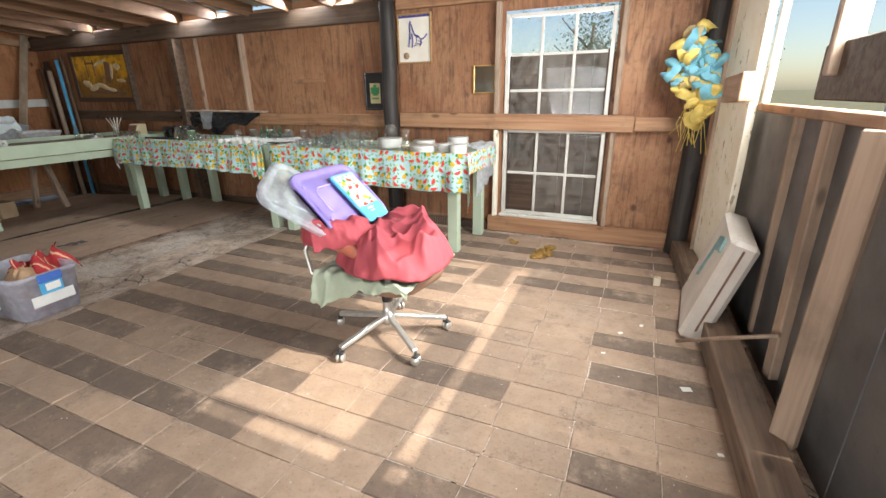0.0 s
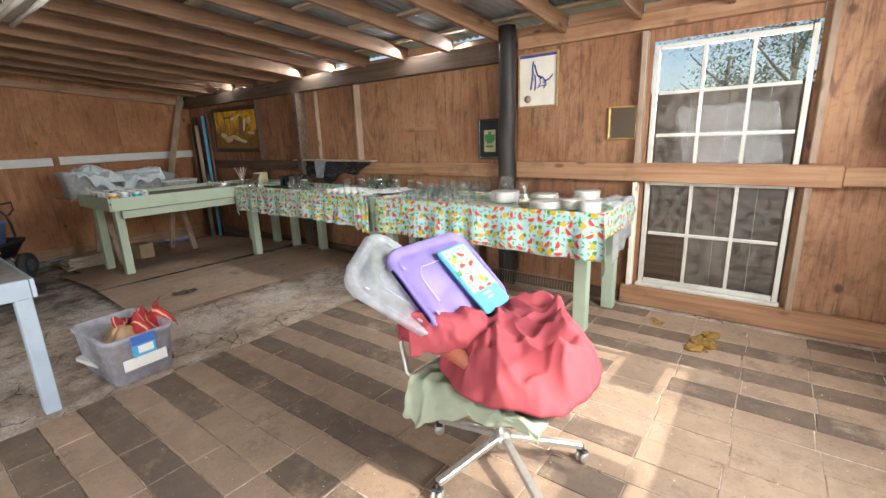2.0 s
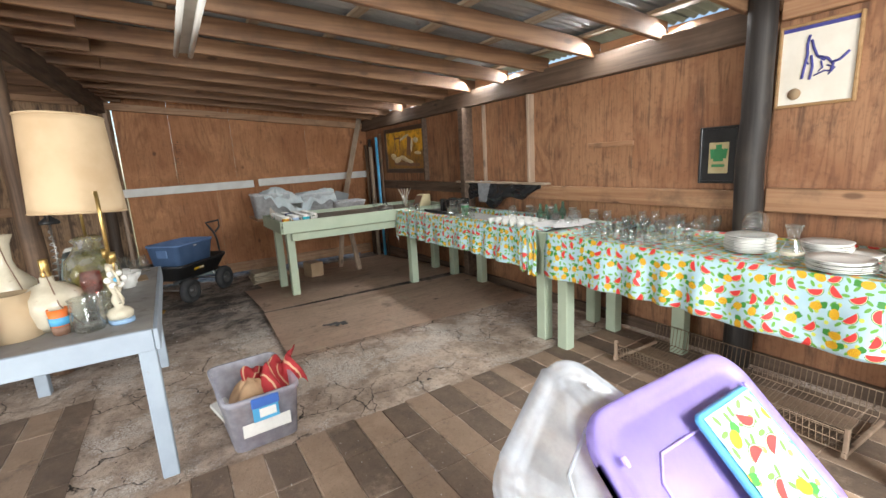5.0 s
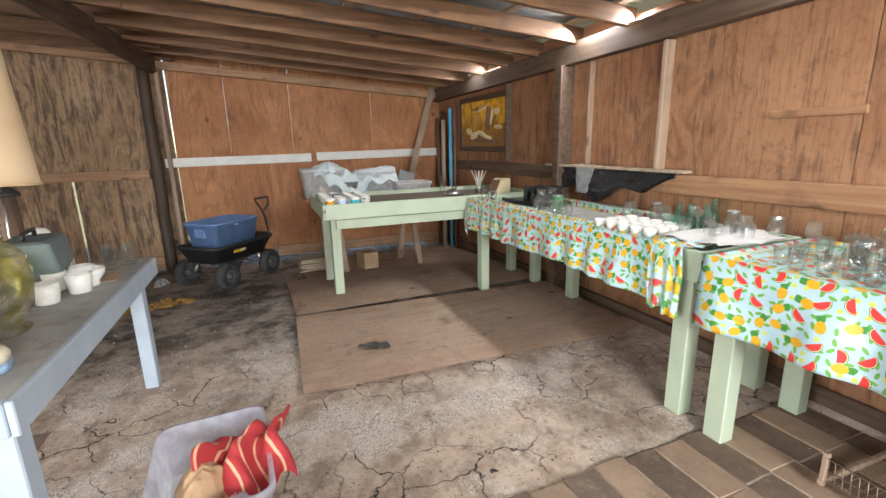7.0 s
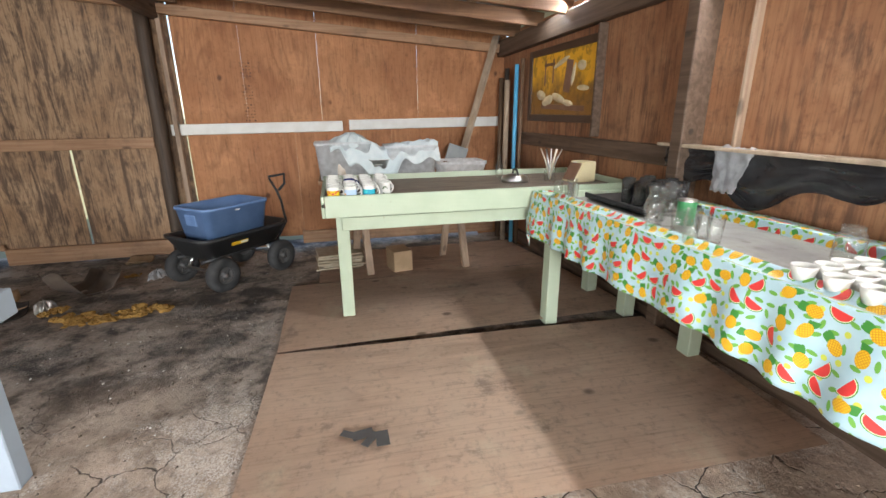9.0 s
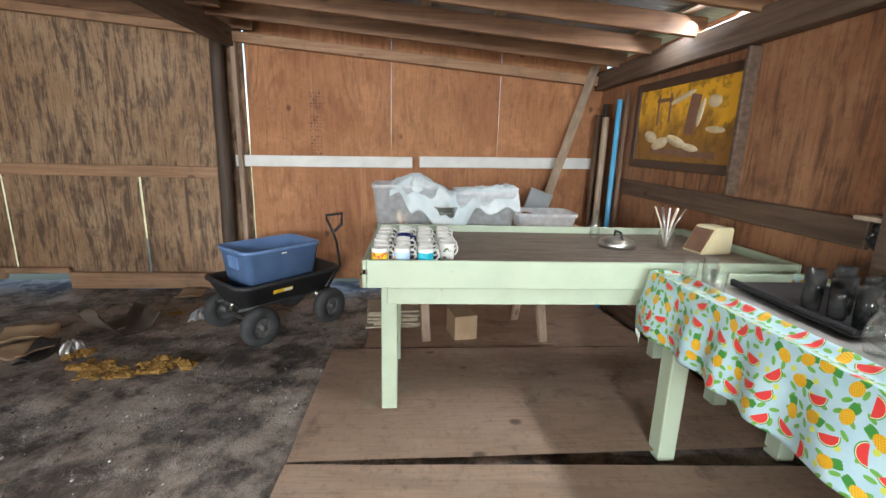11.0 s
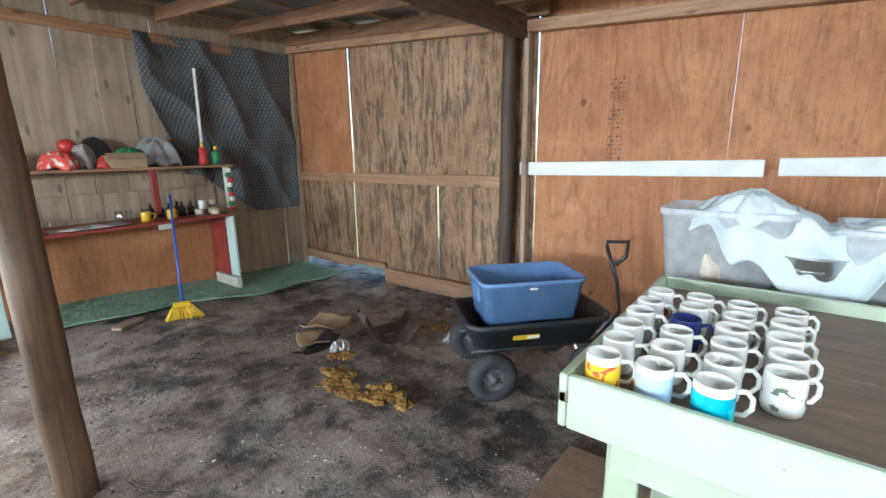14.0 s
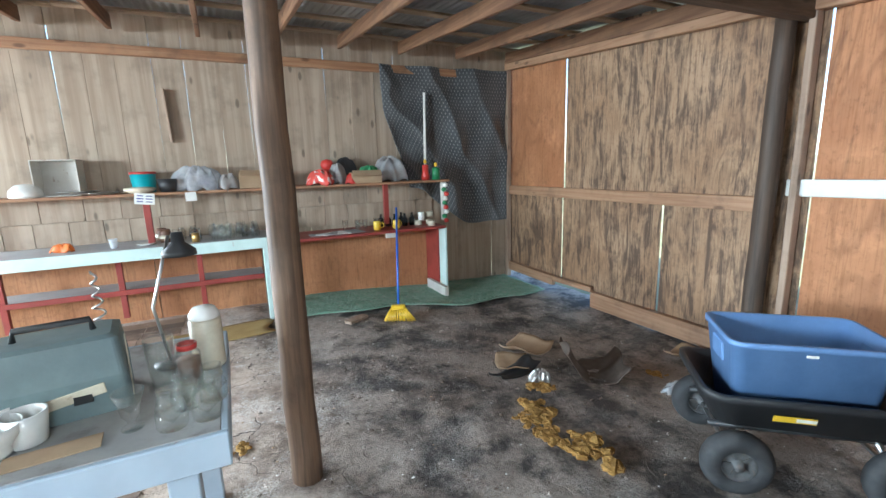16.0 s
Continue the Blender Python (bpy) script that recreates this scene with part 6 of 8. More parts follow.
def framed(name, x0, x1, z0, z1, frame_mat, art_mat, w, label, tilt=0.0, y=NORTH):
    t = thing(name, ((x0 + x1) / 2, y - 0.016, (z0 + z1) / 2), 0, label, "picture")
    t.rotation_euler = (0, radians(tilt), 0)
    L, H = x1 - x0, z1 - z0
    for s in (-1, 1):
        bm = B()
        box(bm, (s * (L / 2 - w / 2), 0, 0), (w, 0.028, H), None, 0.004)
        part("frame_side", bm, frame_mat, t)
        bm = B()
        box(bm, (0, 0, s * (H / 2 - w / 2)), (L - 2 * w, 0.028, w), None, 0.004)
        part("frame_rail", bm, frame_mat, t)
    bm = B()
    box(bm, (0, 0.004, 0), (L - 2 * w, 0.006, H - 2 * w))
    part("art", bm, art_mat, t)
    return t


OAK = timber("oak_frame", (0.40, 0.24, 0.11), (0.30, 0.17, 0.07), "x", 0.2)
BLACK_FRAME = surface("black_frame", (0.02, 0.02, 0.022), (0.03, 0.03, 0.03), 8, 0.35)
GOLD = surface("gold_frame", (0.55, 0.36, 0.12), (0.46, 0.29, 0.09), 12, 0.4, 0.6)
INDIGO = surface("indigo_ink", (0.05, 0.05, 0.22), (0.07, 0.07, 0.28), 20, 0.7)
p1 = framed("framed_print", -2.60, -2.195, 1.765, 2.255, OAK, coyote_print(), 0.018, "oak-framed ivory print with an indigo sketch")
bm = B()
box(bm, (0, -0.001, 0.215), (0.366, 0.004, 0.022))
part("dark_band", bm, INDIGO, p1)
strokes = [[(-0.045, 0.16), (-0.055, 0.11), (-0.05, 0.05), (-0.06, -0.02), (-0.07, -0.09)], [(-0.035, 0.13), (-0.02, 0.08), (0.0, 0.03), (0.04, 0.0)], [(-0.03, 0.04), (-0.02, -0.03), (-0.03, -0.10)], [(0.0, 0.03), (0.05, 0.01), (0.08, -0.03), (0.07, -0.07)], [(0.07, -0.02), (0.11, -0.01), (0.15, 0.03)], [(-0.01, -0.08), (0.04, -0.06), (0.08, -0.07)], [(0.02, 0.0), (0.03, -0.04), (0.01, -0.06)], [(-0.06, 0.02), (-0.04, -0.01)], [(0.05, -0.03), (0.09, -0.05), (0.06, -0.085)]]
for k, s in enumerate(strokes):
    bm = B()
    tube(bm, [(x, -0.0005, z + 0.01) for x, z in s], 0.0075 if k < 5 else 0.005, 6)
    part("ink_stroke", bm, INDIGO, p1)
bm = B()
lathe(bm, [(0.0, 0.0), (0.035, 0.0), (0.035, 0.003), (0, 0.003)], (0, 0, 0), 18, Matrix.Translation((-0.10, -0.001, -0.165)) @ Matrix.Rotation(radians(90), 4, "X"))
part("water_stain", bm, CARD, p1)
p2 = framed("framed_crest", -3.06, -2.79, 1.285, 1.69, BLACK_FRAME, bpy.data.materials["black_frame"], 0.018, "black-framed crest on dark mount")
bm = B()
box(bm, (0, 0.0, -0.02), (0.135, 0.004, 0.22))
part("inner_sheet", bm, surface("aged_yellow_sheet", (0.55, 0.46, 0.26), (0.48, 0.38, 0.20), 12, 0.7), p2)
bm = B()
for x, z, w, h in ((0, 0.0, 0.07, 0.09), (0, 0.06, 0.04, 0.03), (-0.045, 0.01, 0.025, 0.07), (0.045, 0.01, 0.025, 0.07), (0, -0.075, 0.09, 0.02)):
    box(bm, (x, -0.003, z), (w, 0.003, h), Matrix.Rotation(x * 3, 3, "Y"), 0.001)
part("crest", bm, GREEN_P, p2)
n = Nodes("old_mirror")
n.done((0.75, 0.74, 0.70), n.math("ADD", n.math("MULTIPLY", n.noise(n.coord((1, 1, 1)), 7, 5), 0.10), 0.03), 1.0)
framed("small_mirror", -1.725, -1.485, 1.45, 1.725, GOLD, n.m, 0.014, "small gold-edged mirror on the plywood wall")


def landscape_art():
    n = Nodes("ochre_landscape_painting")
    c = n.add("ShaderNodeTexCoord").outputs["Object"]
    sp = n.add("ShaderNodeSeparateXYZ")
    n.put(sp.inputs[0], c)
    a, b = n.noise(c, 3.0, 4.0, 0.6, 0.8), n.noise(c, 9.0, 4.0)
    col = n.mix(n.step(n.math("ADD", n.math("MULTIPLY", sp.outputs[2], 1.2), a), 0.36, 0.75), (0.25, 0.12, 0.02), (0.78, 0.42, 0.03))
    return n.done(n.mix(n.math("MULTIPLY", n.step(b, 0.5, 0.62), 0.6), col, (0.12, 0.065, 0.02)), 0.35)


p3 = framed("landscape_painting", -8.63, -7.16, 1.40, 2.145, surface("dark_brown_frame", (0.05, 0.03, 0.02), (0.075, 0.045, 0.03), 9, 0.4), landscape_art(), 0.07, "dark-framed ochre landscape painting hanging slightly askew", 0.6)
OFFWHITE = surface("pale_ochre_paint", (0.68, 0.58, 0.40), (0.56, 0.44, 0.24), 14, 0.4)
for x, z, w, h, r in ((-0.42, -0.10, 0.22, 0.10, 10), (-0.26, -0.16, 0.26, 0.10, -12), (-0.02, -0.14, 0.30, 0.08, 14), (0.18, -0.19, 0.22, 0.06, 8), (0.26, 0.07, 0.06, 0.22, 14), (0.40, 0.14, 0.16, 0.09, 6), (0.0, 0.20, 0.34, 0.05, -14), (0.45, -0.06, 0.22, 0.05, 4)):
    bm = B()
    lathe(bm, [(0, 0), (0.5, 0), (0.46, 0.004), (0, 0.005)], (0, 0, 0), 14, Matrix.Translation((x, 0.001, z)) @ Matrix.Rotation(radians(r), 4, "Y") @ Matrix.Diagonal((w, 1, h, 1)) @ Matrix.Rotation(radians(90), 4, "X"))
    part("painted_shape", bm, OFFWHITE, p3)
for x, z, w, h, r in ((0.16, 0.06, 0.13, 0.30, 10), (-0.34, 0.12, 0.03, 0.26, 0), (-0.16, 0.13, 0.03, 0.24, 0), (-0.25, 0.20, 0.24, 0.03, 0), (0.05, -0.23, 0.9, 0.05, 2)):
    bm = B()
    box(bm, (x, -0.0005, z), (w, 0.004, h), Matrix.Rotation(radians(r), 3, "Y"), 0.002)
    part("painted_shape", bm, BROWN_VINYL, p3)

# black sheeting over the rail, strips of torn film
bm = B()
sheet(bm, 44, 24, lambda u, v: Vector((-6.15 + 1.50 * u, 4.74 - 0.02 * v - 0.03 * fb(u * 6, v * 3, 1), 1.265 - v * (0.10 + 0.16 * math.sin(math.pi * min(1, u * 1.15)) + 0.05 * math.sin(u * 17)) + 0.012 * fb(u * 8, v * 4, 5))))
tagged(thicken(part("black_sheeting", bm, surface("black_polythene", (0.018, 0.018, 0.02), (0.028, 0.028, 0.03), 6, 0.22, bump=0.3)), 0.002), "torn black polythene hanging from the wall rail", "plastic sheet")
bm = B()
sheet(bm, 14, 14, lambda u, v: Vector((-5.72 + 0.26 * u * (1 - 0.4 * v), 4.70 - 0.02 * fb(u * 5, v * 5, 3), 1.29 - 0.26 * v + 0.02 * fb(u * 6, v * 6, 9))))
tagged(thicken(part("torn_film", bm, FILM), 0.001), "torn clear film caught on black sheeting", "plastic film")
bm = B()
span(bm, (-6.20, 4.73, 1.275), (-4.55, 4.73, 1.265), 0.10, 0.02, 0.003)
tagged(part("ledge_board", bm, GREY_BOARD), "thin grey ledge board on the wall rail", "board")

# rag wreath of blue and yellow mesh by the corner post
wr = thing("mesh_wreath", (0.33, 4.60, 1.53), -18, "ragged wreath of blue and yellow mesh ribbon with raffia", "wreath")
WB = surface("turquoise_mesh", (0.20, 0.47, 0.56), (0.14, 0.38, 0.48), 20, 0.7, bump=0.4)
WY = surface("yellow_mesh", (0.74, 0.57, 0.16), (0.66, 0.48, 0.12), 20, 0.7, bump=0.4)
WN = surface("natural_burlap", (0.58, 0.46, 0.24), (0.50, 0.38, 0.18), 20, 0.8, bump=0.4)
rnd = random.Random(4)
for k in range(46):
    a = rnd.uniform(0, 2 * math.pi)
    rr = rnd.uniform(0.05, 0.24)
    c = Vector((rr * 1.0 * math.cos(a), -0.05 - rnd.uniform(0, 0.09), rr * 1.35 * math.sin(a) + 0.02))
    bm = B()
    sx, sz = rnd.uniform(0.05, 0.085), rnd.uniform(0.06, 0.10)
    sheet(bm, 10, 8, lambda u, v: Vector((sx * (1 - 0.3 * math.sin(9 * u)) * math.cos(2 * math.pi * u * 0.8) * (0.25 + v), -0.05 * math.sin(math.pi * v) + 0.02 * math.sin(14 * u), sz * math.sin(2 * math.pi * u * 0.8) * (0.25 + v))))
    rot = Euler((rnd.uniform(-0.9, 0.9), rnd.uniform(0, 6), rnd.uniform(-0.9, 0.9))).to_matrix().to_4x4()
    bmesh.ops.transform(bm, matrix=Matrix.Translation(c) @ rot, verts=bm.verts)
    part("ribbon_loop", bm, (WB, WY, WB, WN, WY)[k % 5] if math.sin(a) > -0.6 else WY, wr)
for k in range(16):
    bm = B()
    x0 = rnd.uniform(-0.06, 0.06)
    tube(bm, [(x0, -0.07, -0.20), (x0 * 1.6 + rnd.uniform(-0.03, 0.03), -0.09, -0.34), (x0 * 2 + rnd.uniform(-0.05, 0.05), -0.08, -0.40 - rnd.uniform(0, 0.20))], 0.003, 5)
    part("raffia_strand", bm, WY, wr)

# white case leaning on the east wall, stick, paper scraps
cs = thing("white_case", label="shallow off-white case with torn teal tape leaning on the wall", category="case")
cs.matrix_basis = pose(0.345, 3.34, 0.015, 0, 16, -5)
bm = B()
box(bm, (0.06, 0, 0.34), (0.15, 0.74, 0.68), None, 0.025)
part("body", bm, surface("off_white_board", (0.66, 0.61, 0.54), (0.58, 0.52, 0.45), 4, 0.6, dirt=(0.40, 0.32, 0.24), dirt_amount=0.4), cs)
TAPE = surface("teal_tape", (0.16, 0.28, 0.28), (0.22, 0.33, 0.32), 20, 0.6)
for a, b in (((-0.017, -0.05, 0.60), (-0.017, 0.05, 0.28)), ((-0.017, -0.05, 0.60), (-0.017, -0.22, 0.63)), ((-0.017, -0.14, 0.62), (-0.017, -0.10, 0.52)), ((-0.017, -0.22, 0.63), (-0.017, -0.24, 0.55))):
    bm = B()
    span(bm, a, b, 0.03, 0.004, 0.0)
    part("tape_strip", bm, TAPE, cs)
bm = B()
box(bm, (0.06, -0.3725, 0.36), (0.012, 0.004, 0.56))
part("seam", bm, BROWN_VINYL, cs)
bm = B()
tube(bm, [(0.30, 2.92, 0.012), (0.50, 2.70, 0.20), (0.66, 2.50, 0.36)], 0.011, 8)
tagged(part("stick", bm, STUD), "bare stick propped against the wall plate", "stick")
bm = B()
box(bm, (0.20, 3.80, 0.035), (0.05, 0.05, 0.07), None, 0.006)
tagged(part("cream_socket_box", bm, CREAM), "small cream plastic box on the floor", "box")

# wire rack lying under the near table
rk = thing("wire_rack", label="rusty wire dish rack lying on the floor under a table", category="rack")
rk.matrix_basis = pose(-2.50, 4.25, 0.012, 0, 0, -2)
RUSTY = surface("rusty_wire", (0.34, 0.25, 0.17), (0.26, 0.18, 0.12), 20, 0.6, 0.5, 0.2)
for k in range(48):
    x = -0.66 + 1.32 * k / 47
    bm = B()
    tube(bm, [(x, -0.24, 0.15), (x, -0.22, 0.03), (x, 0.0, 0.012), (x, 0.22, 0.06), (x, 0.24, 0.20)], 0.0022, 5)
    part("wire", bm, RUSTY, rk)
for y, z in ((-0.24, 0.15), (-0.23, 0.09), (-0.22, 0.03), (0.0, 0.010), (0.22, 0.06), (0.24, 0.20)):
    bm = B()
    tube(bm, [(-0.66, y, z), (0.66, y, z)], 0.0032, 6)
    part("rail_wire", bm, RUSTY, rk)
for s in (-1, 1):
    bm = B()
    box(bm, (s * 0.67, 0, 0.03), (0.02, 0.50, 0.025), None, 0.003)
    box(bm, (s * 0.67, -0.23, 0.09), (0.02, 0.025, 0.16), None, 0.003)
    part("end_bracket", bm, STUD, rk)

# strip light hung under the rafters
sl = thing("strip_light", label="white fluorescent strip light without lit tubes hanging under the rafters", category="lamp")
bm = B()
box(bm, (-4.35, 1.62, 2.43), (1.30, 0.09, 0.05), None, 0.006)
part("housing", bm, WHITE_OLD, sl)
for s in (-1, 1):
    bm = B()
    tube(bm, [(-4.98, 1.62 + s * 0.045, 2.385), (-3.72, 1.62 + s * 0.045, 2.385)], 0.017, 10)
    part("tube", bm, CHINA, sl)
    bm = B()
    tube(bm, [(-4.35 + s * 0.5, 1.62, 2.45), (-4.35 + s * 0.5, 1.62, 2.62)], 0.003, 5)
    part("hanger", bm, STEEL, sl)

# ---- lamps and glass on the blue side table ----
ZL = 0.822
shade_lamp = thing("table_lamp", (-4.36, 0.955, ZL), 0, "olive glass table lamp under a large dented tan shade", "lamp")
bm = B()
lathe(bm, [(0, 0), (0.09, 0), (0.10, 0.012), (0.07, 0.03), (0.12, 0.10), (0.135, 0.20), (0.12, 0.30), (0.07, 0.36), (0.06, 0.39), (0.08, 0.41), (0.05, 0.43), (0, 0.43)], seg=28)
part("base", bm, OLIVEGLASS, shade_lamp)
bm = B()
tube(bm, [(0, 0, 0.43), (0, 0, 0.78)], 0.008)
part("stem", bm, BRASS, shade_lamp)
bm = B()


def shade_fn(u, v):
    a = 2 * math.pi * u
    r = 0.215 - 0.03 * v
    dent = 0.045 * math.exp(-((math.sin((a - 3.9) / 2)) / 0.22) ** 2) * (1 - 0.7 * v)
    return Vector(((r - dent) * math.cos(a), (r - dent) * math.sin(a), 0.565 + 0.51 * v + 0.012 * math.cos(a + 1)))


sheet(bm, 60, 12, shade_fn)
bmesh.ops.remove_doubles(bm, verts=bm.verts, dist=0.0004)
n = Nodes("tan_lampshade_linen")
cv = n.coord((1, 1, 1))
lin = n.noise(cv, 160, 2)
n.bump(lin, 0.15, 0.002)
n.done(n.mix(n.step(n.noise(cv, 3.0, 4), 0.35, 0.7), (0.62, 0.47, 0.30), (0.52, 0.37, 0.22)), 0.85)
thicken(part("shade", bm, n.m, shade_lamp, "dented tan linen shade"), 0.004)
for z, r in ((0.566, 0.216), (1.073, 0.187)):
    bm = B()
    tube(bm, [(r * math.cos(2 * math.pi * k / 40), r * math.sin(2 * math.pi * k / 40), z + 0.012 * math.cos(2 * math.pi * k / 40 + 1)) for k in range(40)], 0.005, 6, True)
    part("shade_ring", bm, n.m, shade_lamp)
bm = B()
for k in range(3):
    a = 2 * math.pi * k / 3
    tube(bm, [(0, 0, 0.62), (0.21 * math.cos(a), 0.21 * math.sin(a), 0.58)], 0.003, 5)
part("spider", bm, STEEL, shade_lamp)

fl = thing("flower_lamp", (-4.0, 1.08, ZL), 15, "cream and gilt scroll lamp with porcelain flower, blue foot", "lamp")
bm = B()
loft(bm, [ring(0.15, 0.11, 0.05, 0, 6), ring(0.15, 0.11, 0.05, 0.018, 6), ring(0.13, 0.095, 0.045, 0.022, 6)])
part("foot", bm, surface("pale_blue_enamel", (0.30, 0.46, 0.66), (0.26, 0.40, 0.58), 9, 0.4), fl)
bm = B()
lathe(bm, [(0, 0.02), (0.055, 0.02), (0.06, 0.05), (0.045, 0.07), (0.02, 0.08), (0.03, 0.12), (0.018, 0.15), (0.035, 0.20), (0.02, 0.24), (0.028, 0.29), (0.02, 0.31), (0, 0.31)], seg=18)
part("stem", bm, CREAM, fl)
for s in (-1, 1):
    for z in (0.10, 0.20):
        bm = B()
        tube(bm, [(s * 0.02, 0, z), (s * 0.07, 0.01, z + 0.01), (s * 0.095, 0, z + 0.06), (s * 0.06, -0.01, z + 0.10), (s * 0.035, 0, z + 0.07)], 0.006, 7)
        part("scroll", bm, CREAM, fl)
    bm = B()
    tube(bm, [(s * 0.02, 0, 0.27), (s * 0.07, 0, 0.28), (s * 0.085, 0, 0.33)], 0.005, 7)
    lathe(bm, [(0.0, 0.33), (0.014, 0.33), (0.016, 0.38), (0, 0.38)], (s * 0.085, 0, 0), 10)
    part("brass_arm", bm, BRASS, fl)
bm = B()
tube(bm, [(0.01, 0.0, 0.30), (0.0, 0.0, 0.55), (-0.004, 0.0, 0.68)], 0.009, 8)
part("brass_rod", bm, BRASS, fl)
bm = B()
for k in range(6):
    a = 2 * math.pi * k / 6
    lathe(bm, [(0, 0), (0.5, 0.0), (0.4, 0.2), (0, 0.3)], (0, 0, 0), 10, Matrix.Translation((0.055, 0.035 * math.cos(a), 0.235 + 0.035 * math.sin(a))) @ Matrix.Rotation(radians(90), 4, "Y") @ Matrix.Diagonal((0.034, 0.034, 0.02, 1)))
part("flower", bm, CHINA, fl)
bm = B()
lathe(bm, [(0, 0), (0.5, 0.0), (0.4, 0.4), (0, 0.5)], (0, 0, 0), 10, Matrix.Translation((0.060, 0, 0.235)) @ Matrix.Rotation(radians(90), 4, "Y") @ Matrix.Diagonal((0.026, 0.026, 0.022, 1)))
part("flower_heart", bm, SKYBLUE, fl)


def socket_lamp(name, at, profile, mat, z, label):
    t = thing(name, at, 0, label, "lamp")
    bm = B()
    lathe(bm, profile, seg=26)
    part("body", bm, mat, t)
    bm = B()
    lathe(bm, [(0, z), (0.022, z), (0.024, z + 0.01), (0.018, z + 0.025), (0.020, z + 0.03), (0.020, z + 0.085), (0.016, z + 0.09), (0, z + 0.09)], seg=14)
    part("socket", bm, BRASS, t, "brass lamp socket")
    bm = B()
    tube(bm, [(0.02, 0, z + 0.03), (0.07, 0.02, z - 0.02), (0.13, 0.05, z - 0.13), (0.10, 0.12, 0.01)], 0.003, 6)
    part("flex", bm, BROWN_VINYL, t)
    return t


socket_lamp("jug_lamp", (-4.12, 0.80, ZL), [(0, 0), (0.08, 0), (0.12, 0.04), (0.135, 0.12), (0.125, 0.18), (0.07, 0.225), (0.03, 0.24), (0.028, 0.27), (0, 0.27)], CREAM, 0.27, "round cream ceramic jug lamp with a brass socket")
socket_lamp("vase_lamp", (-4.48, 0.56, ZL), [(0, 0), (0.08, 0), (0.09, 0.02), (0.12, 0.14), (0.125, 0.20), (0.06, 0.28), (0.045, 0.33), (0.05, 0.42), (0.07, 0.47), (0.03, 0.475), (0, 0.475)], CREAM, 0.475, "tall cream ceramic vase lamp with a brass socket")
put_all(lathe_thing("parchment_shade", [(0.10, 0), (0.103, 0), (0.083, 0.22), (0.08, 0.22)], bpy.data.materials["tan_lampshade_linen"], "small tan parchment lampshade standing on the table", "lampshade", seg=28), [(-4.06, 0.66, ZL, 0)])
put_all(lathe_thing("black_jar", [(0, 0), (0.055, 0), (0.06, 0.01), (0.06, 0.17), (0.045, 0.20), (0.03, 0.21), (0, 0.21)], BLACK_PLASTIC, "black lidded jar with a red band", "jar", extra=[("band", [(0.0605, 0.07), (0.0615, 0.07), (0.0615, 0.12), (0.0605, 0.12)], RED_PLASTIC)]), [(-3.93, 0.56, ZL, 0)])
put_all(lathe_thing("painted_cup", cup_wall(0.030, 0.042, 0.13), ORANGE_P, "small cup painted in orange, blue and brown", "cup", extra=[("blue_band", [(0.0375, 0.05), (0.0385, 0.05), (0.0415, 0.09), (0.0405, 0.09)], SKYBLUE), ("brown_foot", [(0.031, 0.002), (0.0325, 0.002), (0.0385, 0.045), (0.037, 0.045)], BROWN_VINYL)]), [(-3.97, 0.84, ZL, 0)])
put_all(lathe_thing("glass_pitcher", [(0, 0.005), (0.06, 0), (0.065, 0.01), (0.068, 0.15), (0.072, 0.165), (0.069, 0.165), (0.064, 0.15), (0.06, 0.015), (0, 0.012)], CLEAR_DUSTY, "squat clear glass pitcher", "pitcher"), [(-3.95, 0.955, ZL, 0), (-4.06, 1.0, ZL, 0)])
put_all(lathe_thing("pink_goblet", wine(0.05, 0.26), PINKGLASS, "pink glass goblet among old lamps", "goblet"), [(-4.14, 0.97, ZL, 0)])
put_all(lathe_thing("white_pot", cup_wall(0.045, 0.055, 0.095, 0.005), CHINA, "small white ceramic pot", "pot", "white pots on the side table"), [(-4.86, 1.06, ZL, 0), (-5.04, 1.02, ZL, 0), (-4.72, 0.98, ZL, 0), (-4.95, 0.93, ZL, 0)])
put_all(lathe_thing("milk_glass_vase", [(0, 0), (0.04, 0), (0.015, 0.03), (0.02, 0.05), (0.055, 0.09), (0.058, 0.14), (0.04, 0.17), (0.05, 0.20), (0.047, 0.20), (0.036, 0.17), (0, 0.09)], CHINA, "white milk-glass footed vase", "vase"), [(-4.90, 0.82, ZL, 0)])
put_all(lathe_thing("white_bowl", [(0, 0), (0.045, 0), (0.05, 0.012), (0.045, 0.02), (0.075, 0.06), (0.08, 0.09), (0.076, 0.09), (0.07, 0.06), (0, 0.025)], CHINA, "white ribbed ceramic bowl", "bowl"), [(-4.97, 1.06, ZL, 0)])
put_all(lathe_thing("sundae_glass", [(0, 0.004), (0.03, 0), (0.03, 0.006), (0.012, 0.015), (0.012, 0.025), (0.026, 0.045), (0.030, 0.08), (0.044, 0.12), (0.042, 0.12), (0.027, 0.08), (0, 0.045)], CLEAR, "footed clear sundae glass", "glass"), [(-5.30, 1.08, ZL, 0)])
put_all(lathe_thing("ribbed_jar", [(0, 0.004), (0.040, 0), (0.044, 0.01), (0.044, 0.05), (0.038, 0.055), (0.042, 0.065), (0.036, 0.085), (0.028, 0.10), (0.032, 0.12), (0.029, 0.12), (0.025, 0.10), (0.033, 0.08), (0.04, 0.05), (0, 0.01)], CLEAR, "ribbed clear glass jar", "jar", "glass jars at the table edge"), [(-5.41, 1.13, ZL, 0), (-5.505, 1.12, ZL, 0), (-5.44, 1.02, ZL, 0), (-5.52, 1.00, ZL, 0)])
